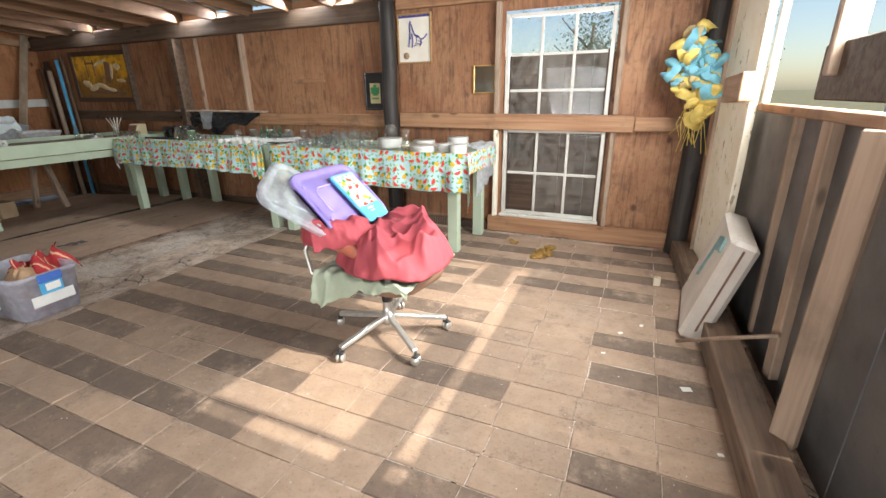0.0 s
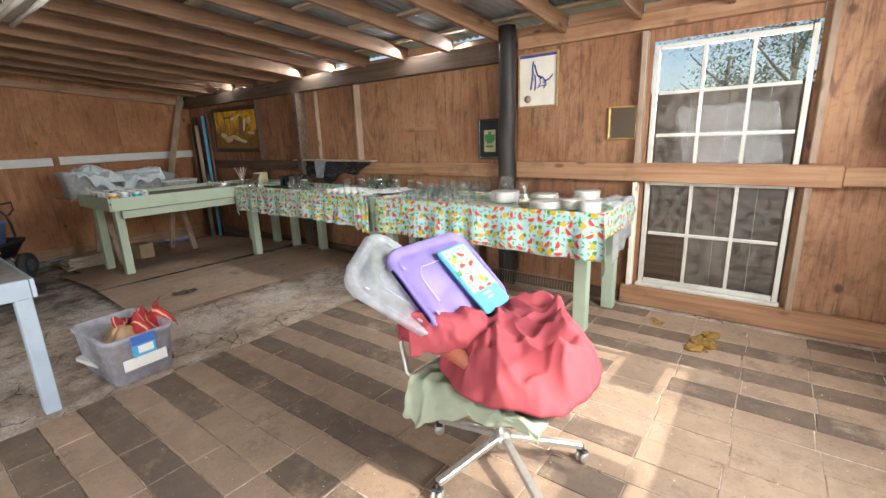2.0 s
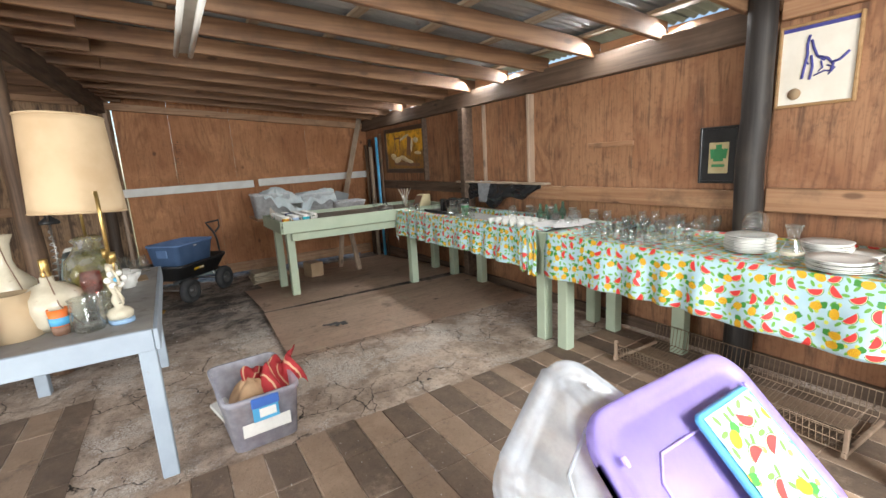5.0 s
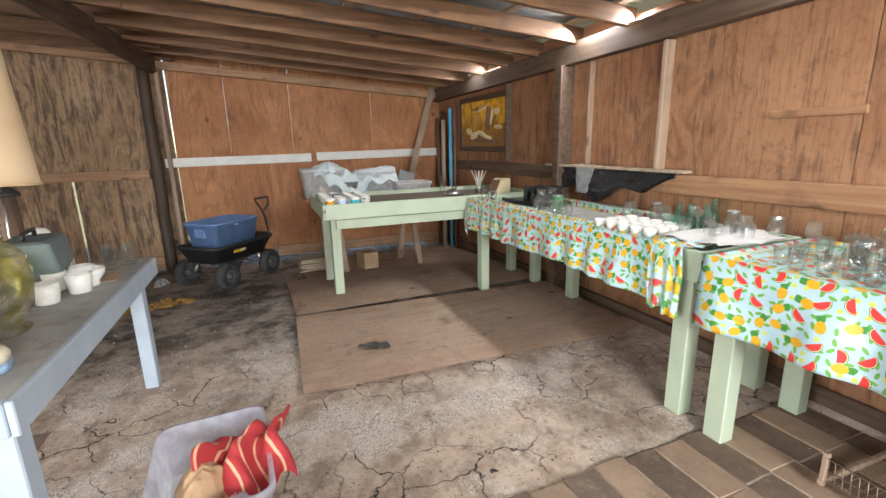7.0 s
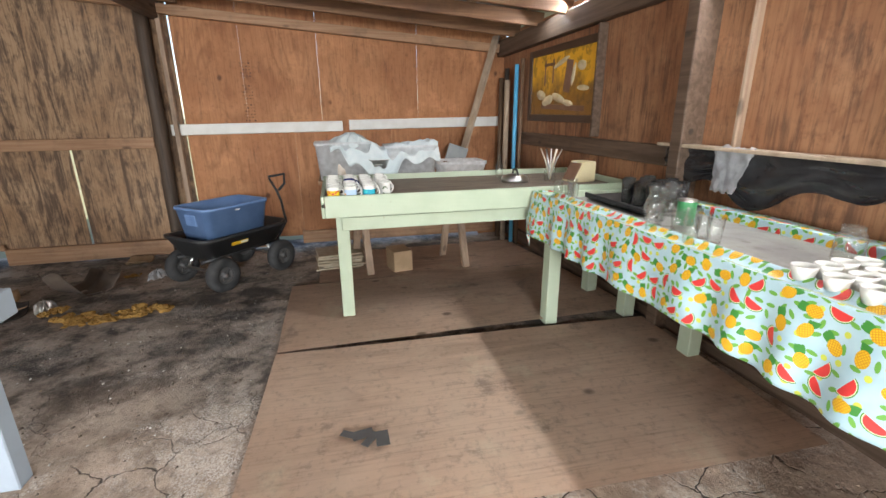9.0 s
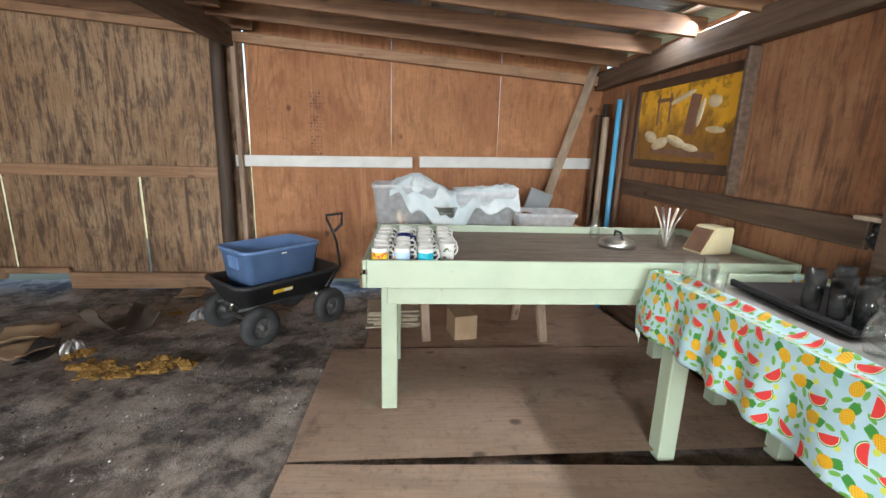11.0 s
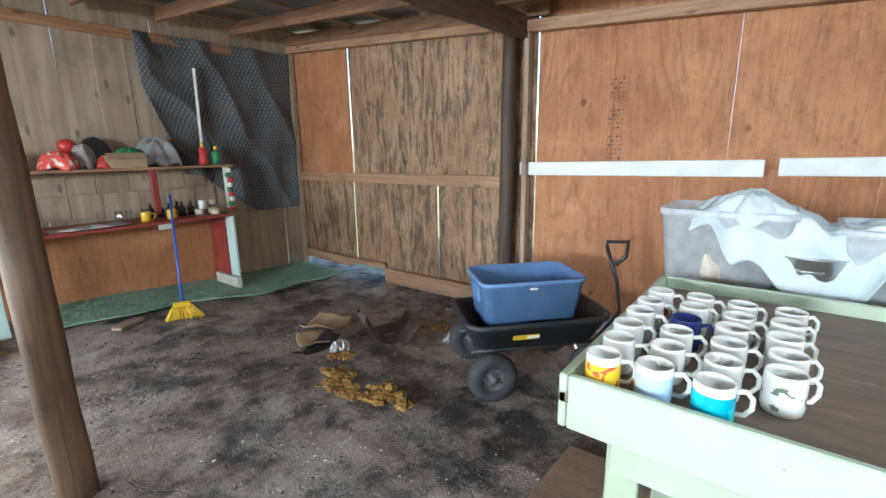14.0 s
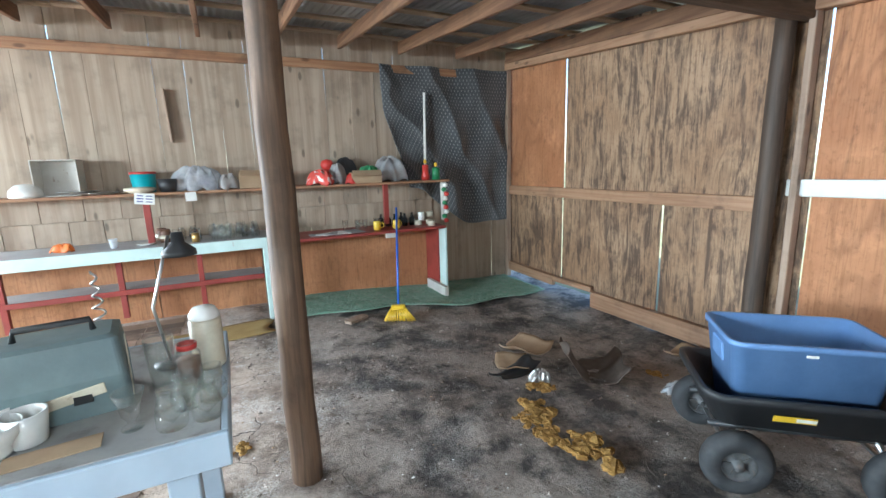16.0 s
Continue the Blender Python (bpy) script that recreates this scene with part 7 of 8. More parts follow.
put_all(lathe_thing("tall_glass", cup_wall(0.035, 0.048, 0.19), CLEAR_DUSTY, "tall flared clear glass", "glass"), [(-5.36, 0.84, ZL, 0)])
put_all(lathe_thing("preserve_jar", jar(0.042, 0.15), CLEAR_DUSTY, "glass jar of dark preserve with a pale rim", "jar", extra=[("contents", [(0, 0.012), (0.038, 0.012), (0.038, 0.09), (0, 0.092)], BROWN_VINYL), ("red_band", [(0.0325, 0.128), (0.0335, 0.128), (0.0335, 0.148), (0.0325, 0.148)], RED_PLASTIC)]), [(-5.44, 0.82, ZL, 0)])
put_all(lathe_thing("canister", [(0, 0), (0.055, 0), (0.058, 0.01), (0.058, 0.19), (0.05, 0.20), (0, 0.20)], CREAM, "patterned canister under a white dome lid", "canister", extra=[("dome_lid", [(0.055, 0.20), (0.055, 0.215), (0.04, 0.24), (0, 0.25)], CHINA)]), [(-5.50, 0.70, ZL, 0)])

cse = thing("machine_case", (-5.08, 0.82, ZL), 8, "grey-green machine case with a black carrying handle and strap", "case")
bm = B()
loft(bm, [ring(0.36, 0.26, 0.02, 0.0), ring(0.36, 0.26, 0.02, 0.12), ring(0.34, 0.22, 0.02, 0.24), ring(0.30, 0.18, 0.02, 0.25)], smooth=False)
part("shell", bm, surface("grey_green_board", (0.17, 0.22, 0.22), (0.13, 0.17, 0.175), 5, 0.55, dirt=(0.30, 0.28, 0.24), dirt_amount=0.35), cse)
bm = B()
tube(bm, [(-0.10, 0, 0.245), (-0.095, 0, 0.285), (0.095, 0, 0.285), (0.10, 0, 0.245)], 0.011, 8)
part("handle", bm, BLACK_PLASTIC, cse)
bm = B()
box(bm, (-0.02, 0.134, 0.075), (0.20, 0.006, 0.035), Matrix.Rotation(radians(8), 3, "Y"), 0.002)
part("strap", bm, CREAM, cse)
bm = B()
box(bm, (-0.06, 0.1335, 0.065), (0.05, 0.008, 0.03), None, 0.002)
part("latch", bm, BLACK_PLASTIC, cse)
bm = B()
box(bm, (-0.1825, 0.03, 0.11), (0.004, 0.02, 0.22))
part("side_strap", bm, CREAM, cse)
dl = thing("desk_lamp", (-5.36, 0.62, ZL), 0, "old desk lamp with a black shade on a jointed arm", "lamp")
bm = B()
lathe(bm, [(0, 0), (0.06, 0), (0.06, 0.012), (0.015, 0.02), (0, 0.02)])
part("base", bm, BLACK_PLASTIC, dl)
bm = B()
tube(bm, [(0, 0, 0.01), (0.03, 0.02, 0.25), (-0.05, 0.0, 0.52)], 0.006)
part("arm", bm, STEEL, dl)
bm = B()
lathe(bm, [(0, 0.09), (0.02, 0.09), (0.024, 0.05), (0.06, 0.02), (0.062, 0.0), (0.058, 0.0), (0.02, 0.04), (0, 0.05)], (-0.08, 0, 0.44), 20)
part("shade", bm, BLACK_PLASTIC, dl)
spn = thing("spiral_ornament", (-5.17, 0.66, ZL), 0, "silver wire spiral ornament", "ornament")
bm = B()
tube(bm, [((0.035 - 0.0003 * k) * math.cos(k * 0.6), (0.035 - 0.0003 * k) * math.sin(k * 0.6), 0.02 + 0.0042 * k) for k in range(96)], 0.004, 6)
part("coil", bm, STEEL, spn)
bm = B()
lathe(bm, [(0, 0), (0.045, 0), (0.04, 0.02), (0, 0.02)])
part("foot", bm, STEEL, spn)
bm = B()
box(bm, (0, 0, 0.002), (0.22, 0.08, 0.003))
ob = tagged(part("paper_strip", bm, CARD), "brown paper strip lying on the table", "paper")
ob.matrix_basis = pose(-5.12, 1.12, ZL, 0, 0, 6)

# ---- shelves and counters along the south wall ----
us = thing("upper_shelf", label="long rough plank shelf on red posts, full of odds and ends", category="shelf")
for x0, x1 in ((-8.28, -5.65), (-5.64, -3.0)):
    bm = B()
    box(bm, ((x0 + x1) / 2, -2.83, 1.375), (x1 - x0, 0.42, 0.028), None, 0.004)
    part("plank", bm, RAIL_X, us)
for x in (-7.40, -4.90, -3.4):
    bm = B()
    box(bm, (x, -2.66, 1.115), (0.06, 0.045, 0.49), None, 0.003)
    part("red_post", bm, RED_PAINT, us)
bm = B()
box(bm, (-8.20, -2.66, 1.11), (0.05, 0.07, 0.50), None, 0.003)
part("white_post", bm, WHITE_OLD, us)
lc = thing("long_counter", label="aqua-edged plank counter with a lower shelf along the board wall", category="counter")
bm = B()
box(bm, (-4.50, -2.68, 0.865), (3.0, 0.68, 0.028), None, 0.003)
part("top", bm, surface("grey_counter_board", (0.42, 0.42, 0.42), (0.34, 0.34, 0.34), 3, 0.6, dirt=(0.22, 0.20, 0.18), dirt_amount=0.4), lc)
bm = B()
box(bm, (-4.50, -2.335, 0.83), (3.02, 0.025, 0.11), None, 0.004)
part("front_board", bm, AQUA_PAINT, lc)
for x in (-5.96, -3.05):
    bm = B()
    box(bm, (x, -2.36, 0.34), (0.10, 0.07, 0.88), None, 0.004)
    part("leg", bm, AQUA_PAINT, lc)
bm = B()
box(bm, (-4.46, -2.80, 0.43), (2.9, 0.42, 0.026), None, 0.003)
part("lower_shelf", bm, bpy.data.materials["grey_counter_board"], lc)
bm = B()
box(bm, (-4.46, -2.585, 0.425), (2.9, 0.02, 0.05), None, 0.003)
part("shelf_edge", bm, RED_PAINT, lc)
for x in (-4.60, -5.3, -3.7):
    bm = B()
    box(bm, (x, -2.62, 0.52), (0.05, 0.05, 0.72), None, 0.003)
    part("post", bm, RED_PAINT, lc)
for x0, x1 in ((-5.93, -4.85), (-4.84, -3.0)):
    bm = B()
    box(bm, ((x0 + x1) / 2, -3.01, 0.36), (x1 - x0, 0.02, 0.94))
    part("back_panel", bm, PLY_WARM, lc)
bc = thing("bar_counter", label="dark red bar counter with orange plywood back and aqua end", category="counter")
bm = B()
box(bm, (-7.03, -2.62, 0.815), (2.05, 0.62, 0.03), None, 0.004)
part("top", bm, RED_PAINT, bc)
bm = B()
box(bm, (-7.03, -2.90, 0.33), (2.0, 0.02, 0.92))
part("back_panel", bm, PLY_WARM, bc)
bm = B()
box(bm, (-8.07, -2.64, 0.34), (0.03, 0.58, 0.92), None, 0.004)
part("end_panel", bm, AQUA_PAINT, bc)
bm = B()
box(bm, (-8.045, -2.72, 0.36), (0.012, 0.40, 0.88))
part("end_lining", bm, RED_PAINT, bc)
bm = B()
box(bm, (-8.0, -2.50, 0.0), (0.05, 0.55, 0.12), None, 0.003)
part("foot_rail", bm, WHITE_OLD, bc)
bm = B()
box(bm, (-7.32, -2.31, 0.775), (0.12, 0.02, 0.055), None, 0.003)
part("bracket", bm, WHITE_OLD, bc)
# split shingles between the counter and the shelf
sh = tagged(thing("shingle_band"), "two rows of grey wooden shingles behind the counter", "shingles", kind="structure")
for r in range(2):
    x = -8.2 + 0.1 * r
    while x < -3.0:
        w = random.uniform(0.22, 0.36)
        bm = B()
        box(bm, (0, 0, 0), (w - 0.006, 0.012, 0.25), None, 0.002)
        ob = part("shingle", bm, GREY_BOARD, sh)
        ob.location = (x + w / 2, SOUTH + 0.022 - 0.008 * r, 0.99 + 0.255 * r)
        x += w

ZS, ZC, ZB = 1.390, 0.880, 0.831
# odds and ends on the upper shelf
bx = thing("pale_open_box", (-4.22, -2.82, ZS), 0, "pale grey open box standing on its side", "box")
bm = B()
for c, s in (((0, -0.12, 0.17), (0.34, 0.01, 0.34)), ((-0.165, 0, 0.17), (0.01, 0.24, 0.34)), ((0.165, 0, 0.17), (0.01, 0.24, 0.34)), ((0, 0, 0.335), (0.34, 0.24, 0.01)), ((0, 0, 0.006), (0.34, 0.24, 0.01))):
    box(bm, c, s, None, 0.002)
part("shell", bm, WHITE_OLD, bx)
put_all(lathe_thing("white_dome", [(0, 0), (0.12, 0), (0.13, 0.02), (0.12, 0.07), (0.07, 0.12), (0, 0.13)], CHINA, "white domed cover on the shelf", "cover"), [(-3.98, -2.74, ZS, 0)])
put_all(lathe_thing("tin_plate", plate_profile(0.16), STEEL, "flat metal plate on the shelf", "plate", "plates on the shelf"), [(-4.52, -2.74, ZS, 0), (-4.36, -2.72, ZS + 0.022, 0)])
put_all(lathe_thing("teal_tin", [(0, 0), (0.10, 0), (0.10, 0.01), (0.115, 0.19), (0.112, 0.19), (0, 0.185)], TEAL, "teal tin bucket with a red rim", "tin", extra=[("red_rim", [(0.116, 0.185), (0.119, 0.185), (0.119, 0.205), (0.10, 0.208), (0, 0.208)], RED_PLASTIC)], seg=26), [(-4.88, -2.86, ZS, 0)])
put_all(lathe_thing("pale_dish", [(0, 0), (0.09, 0), (0.14, 0.03), (0.135, 0.05), (0.06, 0.06), (0, 0.06)], CREAM, "pale covered dish on the shelf", "dish"), [(-4.86, -2.70, ZS, 0)])
put_all(lathe_thing("black_pot", [(0, 0), (0.07, 0), (0.09, 0.13), (0.086, 0.13), (0.066, 0.01), (0, 0.01)], BLACK_PLASTIC, "black flower pot on the shelf", "pot"), [(-5.10, -2.72, ZS, 0)])
heap("plastic_bag", (-5.38, -2.80, ZS), 0.25, 0.15, 0.24, 2.6, FILM, "crumpled clear plastic bag with a purple packet", "plastic bag", 7, 0.25, edge=0.5)
bm = B()
box(bm, (-5.44, -2.80, ZS + 0.08), (0.14, 0.06, 0.07), None, 0.01)
tagged(part("purple_packet", bm, surface("purple_print", (0.09, 0.05, 0.20), (0.07, 0.04, 0.15), 9, 0.4)), "purple packet inside a clear bag", "packet")
heap("grey_bag", (-5.66, -2.76, ZS), 0.11, 0.10, 0.16, 4.4, surface("grey_cloth", (0.40, 0.38, 0.36), (0.33, 0.31, 0.30), 8, 0.9), "small grey cloth bag on the shelf", "bag", 5, 0.2, edge=0.5)


def carton(at, rz, L, W, H, label, flaps=True):
    t = thing("cardboard_box", at, rz, label, "cardboard box")
    bm = B()
    for c, s in (((0, -W / 2, H / 2), (L, 0.006, H)), ((0, W / 2, H / 2), (L, 0.006, H)), ((-L / 2, 0, H / 2), (0.006, W - 0.014, H)), ((L / 2, 0, H / 2), (0.006, W - 0.014, H)), ((0, 0, 0.006), (L - 0.014, W - 0.014, 0.006))):
        box(bm, c, s)
    part("walls", bm, CARD, t)
    if flaps:
        for s in (-1, 1):
            bm = B()
            box(bm, (0, s * (W / 2 + 0.045), H - 0.008), (L - 0.02, 0.10, 0.005), Matrix.Rotation(radians(-s * 35), 3, "X"))
            part("flap", bm, CARD, t)
    return t


carton((-5.92, -2.80, ZS), 0, 0.30, 0.24, 0.17, "open brown cardboard box on the shelf")
carton((-7.18, -2.74, ZS), -6, 0.36, 0.22, 0.13, "low brown cardboard box with bent flaps on the shelf")
heap("red_white_cloth", (-6.66, -2.78, ZS), 0.15, 0.14, 0.17, 1.9, spots_print("red_white_print", (0.70, 0.10, 0.08), (0.78, 0.66, 0.62), 16), "crumpled red and white print cloth on the shelf", "cloth", 6, 0.25, edge=0.6)
heap("grey_felt", (-6.86, -2.84, ZS), 0.11, 0.10, 0.24, 3.3, bpy.data.materials["grey_cloth"], "grey felt hat shape standing on the shelf", "hat", 4, 0.15, edge=0.5)
bm = B()
lathe(bm, [(0, 0), (0.04, 0.005), (0.075, 0.05), (0.08, 0.085), (0.06, 0.13), (0, 0.15)], (-6.76, -2.90, ZS + 0.15), 18)
tagged(part("red_ball", bm, RED_PLASTIC), "red plastic ball resting on cloths", "ball")
heap("black_cloth", (-6.98, -2.93, ZS), 0.16, 0.09, 0.30, 5.3, BLACK_PLASTIC, "black cloth bundle on the shelf", "cloth", 5, 0.2, edge=0.6)
heap("red_bag", (-7.0, -2.70, ZS), 0.07, 0.07, 0.12, 0.4, RED_PLASTIC, "small red plastic bag on the shelf", "bag", 5, 0.2, edge=0.6)
heap("grey_plastic_sack", (-7.52, -2.86, ZS), 0.22, 0.14, 0.30, 6.1, surface("grey_polythene", (0.42, 0.42, 0.42), (0.34, 0.34, 0.35), 6, 0.3, bump=0.3), "grey plastic sack slumped on the shelf", "sack", 8, 0.22, edge=0.55)
heap("green_garland", (-7.25, -2.78, ZS + 0.11), 0.11, 0.07, 0.09, 2.0, GREEN_P, "green plastic garland in a cardboard box", "garland", 9, 0.5, edge=0.6)
put_all(lathe_thing("candle_figure", [(0, 0), (0.05, 0), (0.055, 0.06), (0.04, 0.10), (0.045, 0.19), (0.02, 0.20), (0, 0.20)], RED_PLASTIC, "red plastic candle decoration with a yellow flame", "decoration", extra=[("flame", [(0.0, 0.20), (0.022, 0.225), (0.018, 0.25), (0, 0.275)], YELLOW)]), [(-7.98, -2.72, ZS, 0)])
put_all(lathe_thing("candle_figure", [(0, 0), (0.05, 0), (0.05, 0.15), (0.03, 0.16), (0, 0.16)], GREEN_P, "green plastic candle decoration with a yellow flame", "decoration", extra=[("flame", [(0.0, 0.16), (0.022, 0.185), (0.018, 0.21), (0, 0.23)], YELLOW)]), [(-8.12, -2.70, ZS, 0)])
# sign cards on the shelf edge
for x, z, w, h, tilt, rows in ((-4.90, 1.335, 0.17, 0.11, -6, 3), (-5.30, 1.335, 0.10, 0.09, 2, 0)):
    t = thing("price_card", (x, -2.605, z), 0, "handwritten white card pinned to the shelf edge", "card", "cards on the shelf edge")
    t.rotation_euler = (0, radians(tilt), 0)
    bm = B()
    box(bm, (0, 0, 0), (w, 0.003, h))
    part("card", bm, PAPER, t)
    for k in range(rows):
        for q in (-1, 1):
            bm = B()
            box(bm, (q * w * 0.22, 0.0025, h * (0.26 - 0.26 * k)), (w * (0.34 - 0.05 * ((k + q) % 2)), 0.002, 0.010))
            part("writing_bar", bm, INDIGO, t)
# on the long counter
heap("orange_toy", (-4.20, -2.62, ZC), 0.09, 0.05, 0.07, 1.1, ORANGE_P, "orange plastic toy on the counter", "toy", 6, 0.4, edge=0.5)
put_all(lathe_thing("plastic_cup", cup_wall(0.026, 0.036, 0.09), MILKY, "cloudy plastic cup on the counter", "cup"), [(-4.60, -2.56, ZC, 0)])
put_all(lathe_thing("small_dish", plate_profile(0.09), CHINA, "small dish on the counter", "dish"), [(-4.86, -2.60, ZC, 0)])
put_all(lathe_thing("pottery_jar", [(0, 0), (0.05, 0), (0.065, 0.05), (0.05, 0.10), (0.045, 0.13), (0, 0.13)], BROWN_VINYL, "brown and cream pottery jar", "jar", extra=[("glaze_band", [(0.0655, 0.04), (0.0665, 0.05), (0.062, 0.075), (0.060, 0.07)], CREAM)]), [(-5.02, -2.70, ZC, 0), (-4.97, -2.84, ZC, 0)])
put_all(lathe_thing("clear_jar", jar(0.04, 0.13), CLEAR, "clear glass jar on the counter", "jar", "clear jars on the counter"), scatter(-5.9, -5.12, -2.92, -2.50, 15, 0.095, 21, ZC))
put_all(lathe_thing("clear_bottle", bottle(0.032, 0.17), CLEAR, "small clear glass bottle on the counter", "bottle", "clear bottles on the counter"), scatter(-5.90, -5.45, -2.62, -2.42, 8, 0.075, 22, ZC) + [(-6.02, -2.7, ZC, 0), (-6.06, -2.58, ZC, 0)])
put_all(lathe_thing("oblong_tin", [(0, 0), (0.04, 0), (0.04, 0.09), (0, 0.09)], BRASS, "worn gold tin on the counter", "tin", seg=4), [(-5.30, -2.50, ZC, 30)])
# on the bar counter
ym = mug("bright yellow mug on the bar counter", None, 0.045, 0.10, YELLOW)
put_all(ym, [(-7.46, -2.48, ZB, 200), (-7.22, -2.50, ZB, 160)])
for k in range(5):
    bm = B()
    box(bm, (0, 0, 0), (0.26, 0.18, 0.004))
    ob = tagged(part("paper_sheet", bm, PAPER if k % 2 else bpy.data.materials["grey_cloth"]), "loose sheet of paper on the bar counter", "paper", "papers on the bar counter")
    ob.matrix_basis = pose(-6.55 - 0.09 * k, -2.50 + 0.02 * k, ZB + 0.003 + 0.0045 * k, 0, 0, 25 * k)
put_all(lathe_thing("glass_tumbler", cup_wall(0.03, 0.036, 0.11), CLEAR, "clear tumbler on the bar counter", "glass", "tumblers on the bar counter"), scatter(-7.4, -6.9, -2.8, -2.62, 7, 0.08, 31, ZB))
put_all(lathe_thing("round_tin", [(0, 0), (0.05, 0), (0.05, 0.06), (0, 0.062)], CREAM, "round pale tin on the bar counter", "tin", "tins on the bar counter"), [(-7.92, -2.45, ZB, 0), (-7.80, -2.60, ZB, 0), (-7.96, -2.60, ZB + 0.10, 0), (-7.96, -2.60, ZB, 0)])
put_all(lathe_thing("dark_bottle", bottle(0.035, 0.16), SMOKE, "small dark bottle on the bar counter", "bottle", "dark bottles on the bar counter"), scatter(-7.75, -7.3, -2.75, -2.55, 6, 0.085, 33, ZB))
put_all(copy_thing(proto[4], pose(-7.86, -2.5, ZB + 0.17)), [(-7.84, -2.58, ZB + 0.062, 80)])
# garland on the end post
gl = thing("felt_garland", label="red, green and white felt garland hanging on the counter end", category="garland")
for k in range(9):
    bm = B()
    lathe(bm, [(0, -0.03), (0.03, -0.02), (0.036, 0.0), (0.028, 0.022), (0, 0.032)], (-8.20 + 0.015 * math.sin(k * 2), -2.60 + 0.01 * math.cos(k * 3), 1.32 - 0.058 * k), 9)
    part("felt_bead", bm, (CHINA, GREEN_P, RED_PLASTIC)[k % 3], gl)


def woven_blanket():
    n = Nodes("charcoal_woven_blanket")
    uv = n.add("ShaderNodeTexCoord").outputs["UV"]
    sp = n.add("ShaderNodeSeparateXYZ")
    n.put(sp.inputs[0], uv)
    rowf = n.math("FLOOR", n.math("MULTIPLY", sp.outputs[1], 22.0))
    xs = n.math("FRACT", n.math("ADD", n.math("MULTIPLY", sp.outputs[0], 20.0), n.math("MULTIPLY", rowf, 0.5)))
    ys = n.math("FRACT", n.math("MULTIPLY", sp.outputs[1], 22.0))
    dash = n.math("MULTIPLY", n.math("LESS_THAN", xs, 0.24), n.math("LESS_THAN", ys, 0.55))
    broad = n.noise(uv, 2.0, 4.0)
    col = n.mix(n.step(broad, 0.3, 0.7), (0.045, 0.047, 0.050), (0.085, 0.087, 0.090))
    col = n.mix(n.math("MULTIPLY", dash, 0.6), col, (0.34, 0.33, 0.31))
    n.bump(n.noise(n.coord((1, 1, 1)), 220, 2), 0.3, 0.003)
    return n.done(col, 0.8, Sheen_Weight=0.3)


bm = B()


def blanket(u, v):
    left = -7.50 - 0.10 * v - 0.9 * max(0, v - 0.35) * 0.45
    x = left + (-9.42 - left) * u
    z = 2.84 + 0.03 * u - v * (1.55 + 0.58 * ease(u * 1.6))
    d = 0.05 + 0.035 * (1 - 2 * abs(math.sin(u * 9 - 4.5 * v + 1.2 * fb(u * 2, v * 2, 3)))) + 0.022 * math.sin(u * 21 + 6 * v) * (0.3 + v) + 0.03 * fb(u * 3, v * 3, 8) + 0.05 * v * math.exp(-((u - 0.05) / 0.12) ** 2)
    return Vector((x, SOUTH + 0.03 + max(0.004, d), z))


sheet(bm, 90, 60, blanket, lambda u, v: (u * 1.95, v * 2.1))
tagged(thicken(part("blanket", bm, woven_blanket()), 0.006), "charcoal woven blanket with pale flecks nailed over the corner", "blanket")
beam(wall_s, "pale_batten", (-8.05, SOUTH + 0.17, 1.42), (-8.10, SOUTH + 0.12, 2.52), 0.035, 0.015, WHITE_OLD)

# artificial turf
bm = B()
rnd = random.Random(7)
GRASS = surface("faded_green_turf", (0.20, 0.35, 0.25), (0.32, 0.46, 0.36), 9, 0.8, bump=0.6, dirt=(0.40, 0.42, 0.35), dirt_amount=0.55)


def turf_edge(x):
    return -1.98 + 0.10 * math.sin(x * 2.1) + 0.06 * math.sin(x * 5.3)


sheet(bm, 60, 22, lambda u, v: Vector((-6.1 - 3.3 * u, SOUTH + 0.05 + v * (turf_edge(-6.1 - 3.3 * u) - SOUTH - 0.05), floor_z(-6.1 - 3.3 * u, -2.4) + 0.035 + 0.012 * fb(u * 9, v * 5, 2))))
tagged(thicken(part("turf_mat", bm, GRASS), 0.01), "worn green artificial turf mat with curled edge", "turf")
verts, faces = [], []
for _ in range(16000):
    x = rnd.uniform(-9.38, -6.12)
    y = rnd.uniform(SOUTH + 0.06, turf_edge(x))
    z = floor_z(x, -2.4) + 0.036
    a, l, w = rnd.uniform(0, 6.28), rnd.uniform(0.012, 0.03), 0.004
    dx, dy = math.cos(a), math.sin(a)
    b = len(verts)
    verts += [(x - dy * w, y + dx * w, z), (x + dy * w, y - dx * w, z), (x + dx * l * 0.9, y + dy * l * 0.9, z + l * 0.8)]
    faces.append((b, b + 1, b + 2))
me = bpy.data.meshes.new("turf_blades")
me.from_pydata(verts, [], faces)
me.materials.append(GRASS)
tagged(new("turf_blades", me), "short green plastic turf blades", "turf", kind="stuff")

# broom leaning on the bar counter
br = thing("broom", label="blue-handled broom with yellow bristles leaning on the counter", category="broom")
bm = B()
tube(bm, [(-7.14, -1.66, 0.08), (-7.40, -2.29, 1.10)], 0.012, 10)
part("handle", bm, surface("blue_handle_paint", (0.03, 0.12, 0.55), (0.03, 0.10, 0.46), 6, 0.35), br)
bm = B()
rnd = random.Random(3)
for k in range(110):
    u = rnd.uniform(-1, 1)
    w = rnd.uniform(-0.025, 0.025)
    tube(bm, [(-7.14 - 0.07 * u, -1.66 + 0.03 * u + w * 0.5, 0.10), (-7.13 - 0.15 * u, -1.60 + 0.07 * u + w, floor_z(-7.1, -1.6) + rnd.uniform(0.0, 0.02))], 0.004, 4)
part("bristles", bm, YELLOW, br, "splayed yellow bristles")
